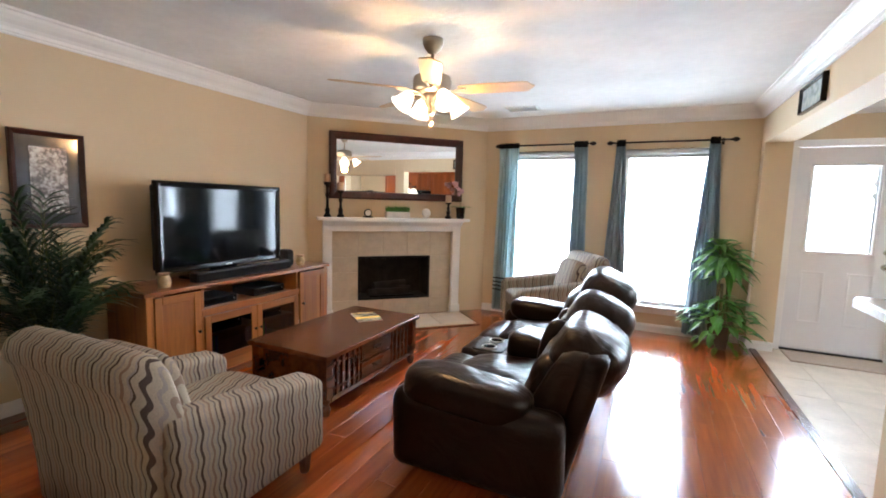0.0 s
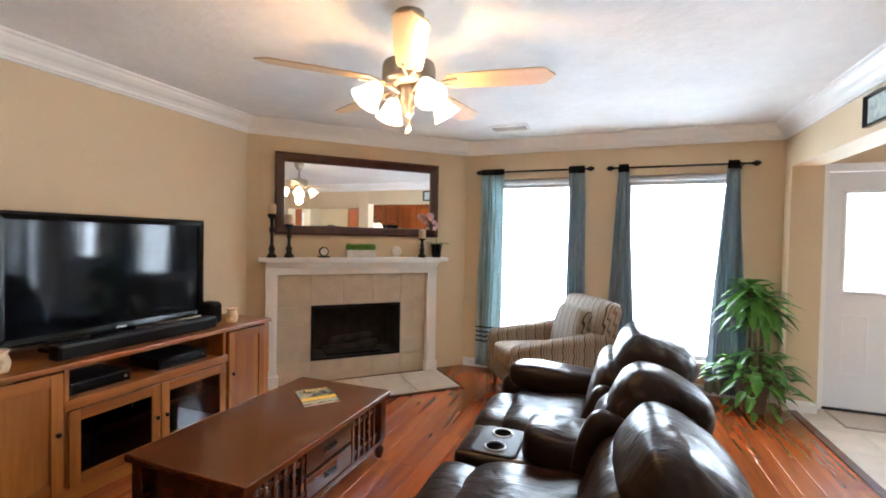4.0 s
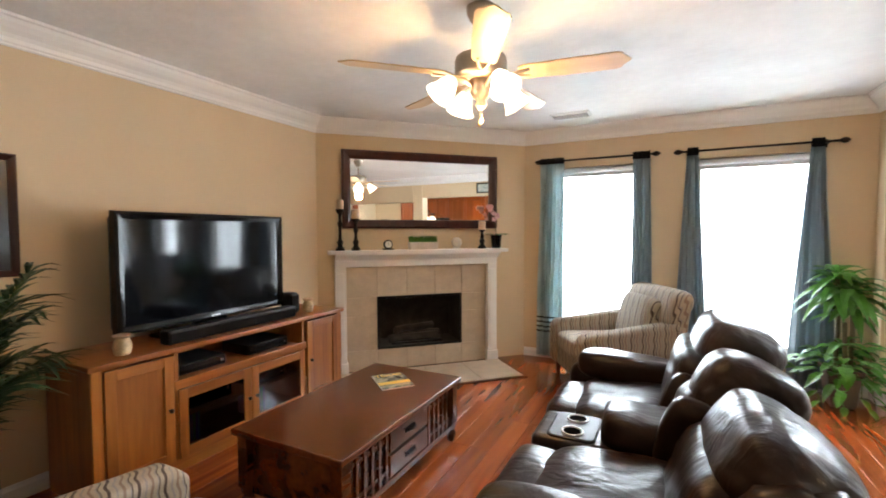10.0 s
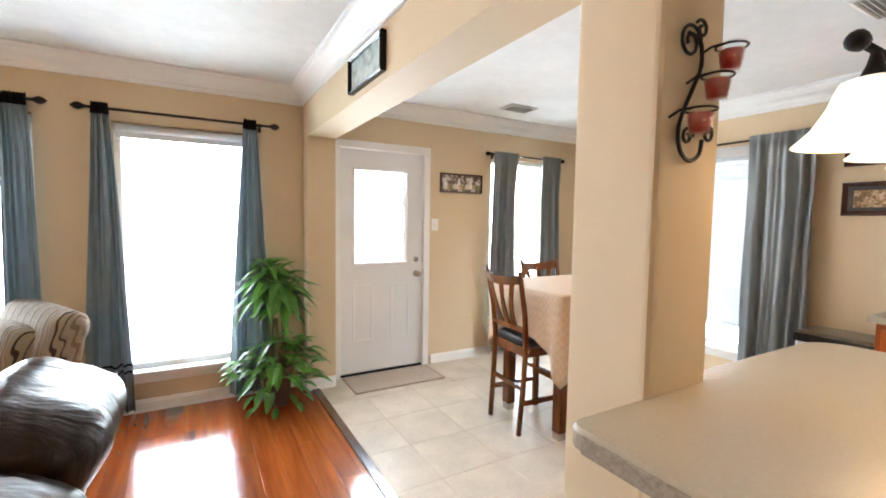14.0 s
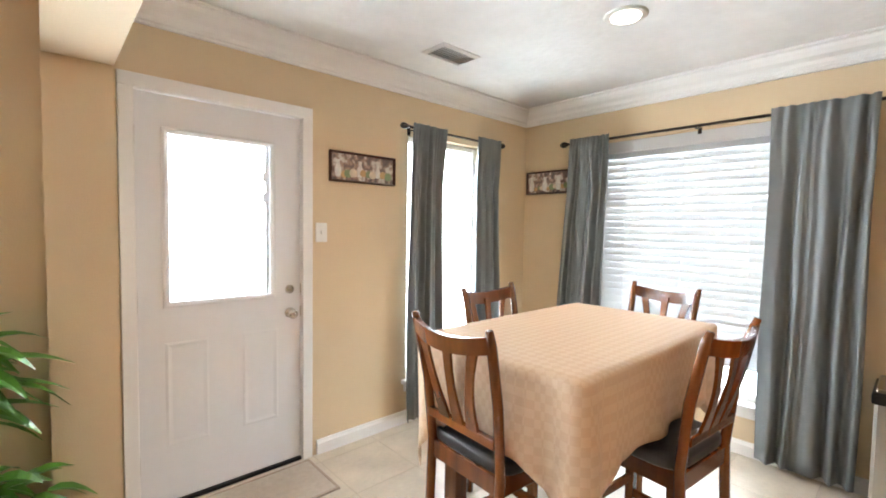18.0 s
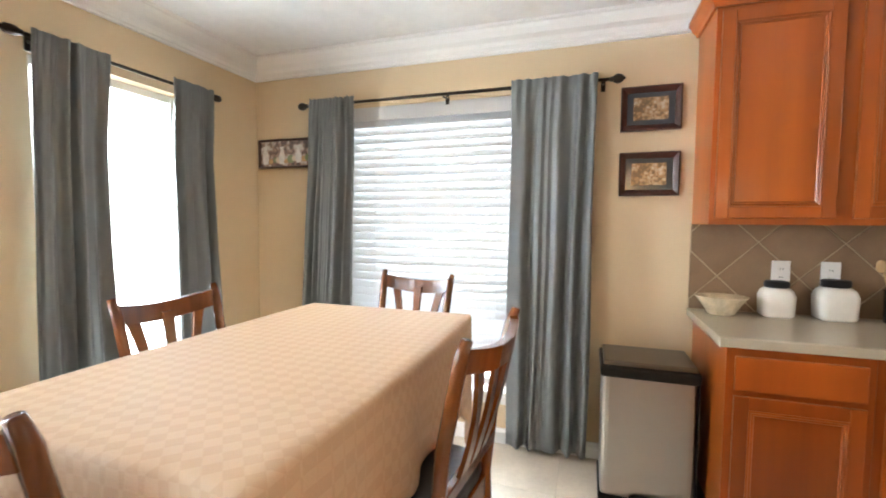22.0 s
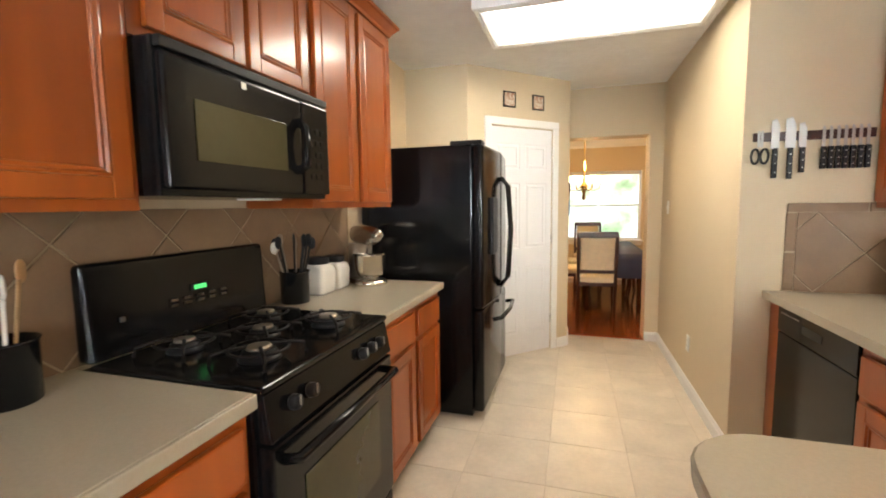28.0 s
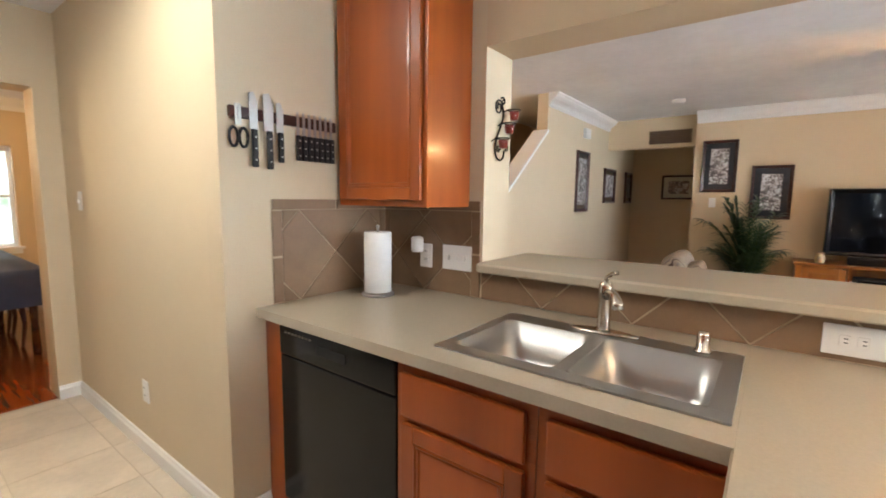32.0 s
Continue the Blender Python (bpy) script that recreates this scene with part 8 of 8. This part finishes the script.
bm.transform(Matrix.Translation((PD1 - 0.07, -0.006, 0.93)) @ Matrix.Rotation(radians(-90), 4, 'X'))
part("knob", bm, M_NICKEL, t, "satin nickel knob", smooth=True)
for z in (0.3, 1.05, 1.85):
    part("hinge", tube([(PD0 + 0.012, 0.0, z - 0.04), (PD0 + 0.012, 0.0, z + 0.04)], 0.006, 8), M_NICKEL, t)
t = thing("trim_pantry", "white moulded casing round the pantry door", "casing", PANTRY, kind=STRUCT)
for a, b, c, d in ((PD0 - 0.055, PD0 + 0.01, 0, 2.045), (PD1 - 0.01, PD1 + 0.055, 0, 2.045), (PD0 - 0.055, PD1 + 0.055, 2.045, 2.11)):
    part("casing", box(a, b, 0.0005, 0.018, c, d, 0.005), M_TRIM, t)
for lx in (0.70, 0.385):
    t = thing("tile_plaque", "small square iron framed ceramic plaque above the pantry door", "plaque", PANTRY @ Matrix.Translation((lx, 0, 2.265)) @ Matrix.Rotation(radians(180), 4, 'Z'), "wall plaques")
    bm = sweep([(-0.065, -0.065), (0.065, -0.065), (0.065, 0.065), (-0.065, 0.065)], [(0, 0.0005), (0, 0.010), (0.011, 0.010), (0.011, 0.0005)], closed=True)
    bm.transform(Matrix.Rotation(radians(90), 4, 'X'))
    part("frame", bm, M_IRON, t)
    part("plaque", box(-0.054, 0.054, -0.008, -0.0005, -0.054, 0.054, 0.002), art("plaque_glaze", (0.40, 0.20, 0.14), (0.68, 0.58, 0.46), (0.55, 0.40, 0.30), 22), t)
t = thing("pot_holder", "blue pot holder hanging on the corridor wall", "pot holder", face(6.54, -7.50, 1.42, -90))
part("cloth", box(-0.07, 0.07, -0.012, -0.001, -0.16, -0.02, 0.004), mat("blue_cotton", (0.03, 0.12, 0.30), 0.85, var=0.1, scale=40), t)
part("hook_rail", box(-0.05, 0.05, -0.014, -0.001, 0.02, 0.16, 0.004), M_FRAME, t)
part("loop", tube([(0, -0.006, -0.02), (0, -0.008, 0.03)], 0.003, 6), M_BLACKF, t)

# ceiling light box
t = thing("ceiling_light", "large lit fluorescent ceiling light box", "ceiling light", Matrix.Translation((6.39, -5.825, H)))
bm = sweep([(-0.665, -0.325), (0.665, -0.325), (0.665, 0.325), (-0.665, 0.325)], [(0, -0.0005), (0, -0.05), (0.012, -0.06), (0.03, -0.05), (0.04, -0.06), (0.055, -0.052), (0.06, -0.02), (0.06, -0.0005)], closed=True)
part("frame", bm, M_TRIM, t, "white moulded frame")
part("diffuser", box(-0.61, 0.61, -0.27, 0.27, -0.022, -0.012), M_DIFF, t, "lit white diffuser")

# ---- formal dining room beyond the doorway ----
M_CREAMF = mat("cream_upholstery", (0.60, 0.50, 0.34), 0.8, var=0.06, scale=20)
M_BLUEC = mat("navy_tablecloth", (0.045, 0.062, 0.12), 0.6, var=0.1, scale=10)
M_BRASS = mat("polished_brass", (0.55, 0.38, 0.14), 0.2, 1.0, var=0.05, scale=10)
M_GREENERY = bpy.data.materials.new("garden_in_sun")
M_GREENERY.use_nodes = True
gn, gl = nodes_of(M_GREENERY)
ge = gn.new("ShaderNodeEmission")
gt = gn.new("ShaderNodeTexNoise")
gt.inputs["Scale"].default_value = 1.1
gt.inputs["Detail"].default_value = 6
gr = gn.new("ShaderNodeValToRGB")
gr.color_ramp.elements[0].position, gr.color_ramp.elements[0].color = 0.32, (0.18, 0.33, 0.14, 1)
gr.color_ramp.elements[1].position, gr.color_ramp.elements[1].color = 0.56, (0.92, 0.99, 0.93, 1)
gc = gn.new("ShaderNodeTexCoord")
gl.new(gc.outputs["Object"], gt.inputs["Vector"])
gl.new(gt.outputs[0], gr.inputs[0])
gl.new(gr.outputs[0], ge.inputs[0])
ge.inputs[1].default_value = 2.0
gl.new(ge.outputs[0], gn["Material Output"].inputs[0])
solid("backdrop_garden", box(-4, 16, -17.1, -17.0, -0.3, 7), M_GREENERY, "sunlit blurred garden beyond the far window", "garden", STRUCT)
window("window_5", 0.0, 1.30, 0.72, 1.95, Matrix.Translation((6.65, -11.4, 0)) @ Matrix.Rotation(radians(180), 4, 'Z'), "white framed window looking on a green garden", rails=(1.34,))
t = thing("window_blind", "open white blind at the far window", "blind", Matrix.Translation((6.65, -11.43, 0)) @ Matrix.Rotation(radians(180), 4, 'Z'))
part("headrail", box(0.01, 1.29, -0.03, 0.02, 1.88, 1.945, 0.004), M_BLIND, t)
for k in range(24):
    part("slat", box(0.05, 1.25, -0.02, 0.02, 0.80 + k * 0.045, 0.802 + k * 0.045), M_BLIND, t)
t = thing("formal_table", "dark formal dining table with a navy cloth", "table", Matrix.Translation((6.00, -9.75, 0)))
part("tabletop", box(-0.37, 0.37, -0.95, 0.95, 0.72, 0.75, 0.008), M_DARKW, t)
for sx in (-1, 1):
    for sy in (-1, 1):
        part("leg", lathe([(0.025, 0), (0.03, 0.05), (0.025, 0.3), (0.04, 0.6), (0.045, 0.72)], 12, (sx * 0.31, sy * 0.85, 0)), M_DARKW, t, smooth=True)
t = thing("tablecloth", "navy blue cloth over the formal dining table", "tablecloth", Matrix.Translation((6.00, -9.75, 0.752)))
bm = bmesh.new()
rows = []
for j in range(5):
    row = []
    for i in range(96):
        p = rrect(0, 0, 0.39, 0.97, 0.05, 0, 23)[i % 96]
        g = 1 + (0.02 + 0.03 * math.sin(i * 0.9)) * j / 4
        row.append(bm.verts.new((p[0] * g, p[1] * g, -0.075 * j)))
    rows.append(row)
for a, b in zip(rows, rows[1:]):
    for i in range(96):
        bm.faces.new((a[i], b[i], b[(i + 1) % 96], a[(i + 1) % 96]))
bm.faces.new(rows[0])
bmesh.ops.recalc_face_normals(bm, faces=bm.faces[:])
part("cloth", bm, M_BLUEC, t, smooth=True)


def formal_chair(m):
    t = thing("formal_chair", "dark wooden formal chair with cream upholstery", "chair", m, "formal dining chairs")
    for s in (-1, 1):
        part("back_leg", tube([(s * 0.2, -0.26, 0), (s * 0.205, -0.22, 0.45), (s * 0.21, -0.24, 0.7), (s * 0.21, -0.30, 1.02)], 0.020, 6), M_FRAME, t, smooth=True)
        part("front_leg", tube([(s * 0.215, 0.23, 0), (s * 0.205, 0.2, 0.2), (s * 0.215, 0.22, 0.43)], 0.022, 8, taper=[0.7, 0.8, 1.2]), M_FRAME, t, smooth=True)
    part("top_rail", box(-0.22, 0.22, -0.315, -0.28, 0.98, 1.05, 0.008), M_FRAME, t)
    part("seat_rail", box(-0.225, 0.225, -0.225, 0.23, 0.40, 0.45, 0.006), M_FRAME, t)
    part("lower_rail", box(-0.19, 0.19, -0.255, -0.225, 0.56, 0.60, 0.004), M_FRAME, t)
    bm = box(-0.185, 0.185, -0.025, 0.025, 0, 0.38, 0.015)
    bm.transform(Matrix.Translation((0, -0.245, 0.602)) @ Matrix.Rotation(radians(8), 4, 'X'))
    part("back_pad", bm, M_CREAMF, t, "cream upholstered back")
    bm = pillow(0.46, 0.46, 0.09, 0.35, 8)
    bm.transform(Matrix.Translation((0, 0.0, 0.475)))
    part("seat", bm, M_CREAMF, t, "cream padded seat", smooth=True)
    return t


f0 = formal_chair(face(6.22, -8.62, 0, 180))
for x, y, a in ((5.50, -9.45, -90), (5.50, -10.1, -90), (6.48, -9.30, 90), (6.48, -10.1, 90), (6.25, -10.9, 0)):
    copy_thing(f0, face(x, y, 0, a))
t = thing("chandelier", "brass candle chandelier with glass shades", "chandelier", Matrix.Translation((6.36, -9.45, 0)))
part("stem", lathe([(0.01, 1.42), (0.03, 1.45), (0.015, 1.5), (0.035, 1.56), (0.05, 1.62), (0.02, 1.68), (0.012, 1.8), (0.02, 1.86), (0.012, 1.95), (0.01, 2.4995)], 14), M_BRASS, t, smooth=True)
for k in range(6):
    a = k * math.pi / 3
    c, s = math.cos(a), math.sin(a)
    part("arm", tube([(0.03 * c, 0.03 * s, 1.62), (0.12 * c, 0.12 * s, 1.55), (0.2 * c, 0.2 * s, 1.58), (0.22 * c, 0.22 * s, 1.66)], 0.007, 6), M_BRASS, t, smooth=True)
    part("shade", lathe([(0.015, 1.66), (0.03, 1.67), (0.04, 1.70), (0.05, 1.75), (0.047, 1.75), (0.025, 1.68)], 14, (0.22 * c, 0.22 * s, 0)), M_CHAND, t, "lit glass shade", smooth=True)


# ---- floor pieces ----
wood_floor = solid("floor_wood", box(-1.57, 4.655, -7.08, 0.0, -0.012, -0.006), M_BLACKM, "cherry laminate plank floor", "floor", STRUCT)
PW, PLEN = 0.127, 1.25
shared = {}


def slab(kind, w, d, bev, material, top=0.0, thick=0.012):
    key = (kind, round(w, 3), round(d, 3))
    if key not in shared:
        bm = bmesh.new()
        v = [bm.verts.new((x * (w / 2 - i), y * (d / 2 - i), z)) for z, i in ((top - thick, 0), (top - bev, 0), (top, bev)) for x, y in ((-1, -1), (1, -1), (1, 1), (-1, 1))]
        for r in (0, 4):
            for k in range(4):
                bm.faces.new((v[r + k], v[r + (k + 1) % 4], v[r + 4 + (k + 1) % 4], v[r + 4 + k]))
        bm.faces.new(v[8:12])
        shared[key] = finish(kind, bm, material)
    return shared[key]


rng = random.Random(4)
cols = int(4.655 / PW)
for c in range(cols + 1):
    x0, x1 = c * PW, min((c + 1) * PW, 4.60)
    if x1 - x0 < 0.02:
        continue
    y = -rng.choice((0.0, 0.25, 0.5, 0.75, 1.0))
    edge = 0.0
    while edge > -5.94:
        nxt = max(edge - PLEN if edge < 0 or y > -0.01 else y, -5.95)
        ob = new("plank", slab("plank", x1 - x0 - 0.0012, edge - nxt - 0.0012, 0.0006, M_FLOORW))
        ob.parent = wood_floor
        ob.location = ((x0 + x1) / 2, (edge + nxt) / 2, 0)
        edge = nxt
hall = solid("floor_hall", box(-1.57, 0.0, YS, -4.82, -0.006, 0.0), M_FLOORW, "cherry laminate floor of the hall", "floor", STRUCT)
far_floor = solid("floor_far", box(4.32, 8.6, -11.4, -7.74, -0.01, 0.0), M_FLOORW, "dark cherry floor of the formal dining room", "floor", STRUCT)
solid("trim_floor_strip", box(4.60, 4.66, -5.0, -0.1, -0.01, 0.009, 0.004), M_DARKW, "dark wooden threshold strip between wood and tile", "threshold", STRUCT)
tile_floor = solid("floor_tile", box(4.66, XE, YC, 0.0, -0.012, -0.0022), M_GROUT, "cream ceramic tile floor with beige grout", "floor", STRUCT)
TS = 0.415
ix = 0
x = 4.945 - TS
while x < XE:
    y = -0.105
    y += TS
    while y > YC:
        x0, x1, y1, y0 = max(x, 4.662), min(x + TS, XE), min(y, 0.0), max(y - TS, YC)
        if x1 - x0 > 0.02 and y1 - y0 > 0.02 and not (x1 < 5.56 and y1 < -5.7) and not (x0 > 7.3 and y1 < -6.6):
            ob = new("tile", slab("tile", x1 - x0 - 0.004, y1 - y0 - 0.004, 0.0012, M_TILE))
            ob.parent = tile_floor
            ob.location = ((x0 + x1) / 2, (y0 + y1) / 2, 0)
        y -= TS
    x += TS
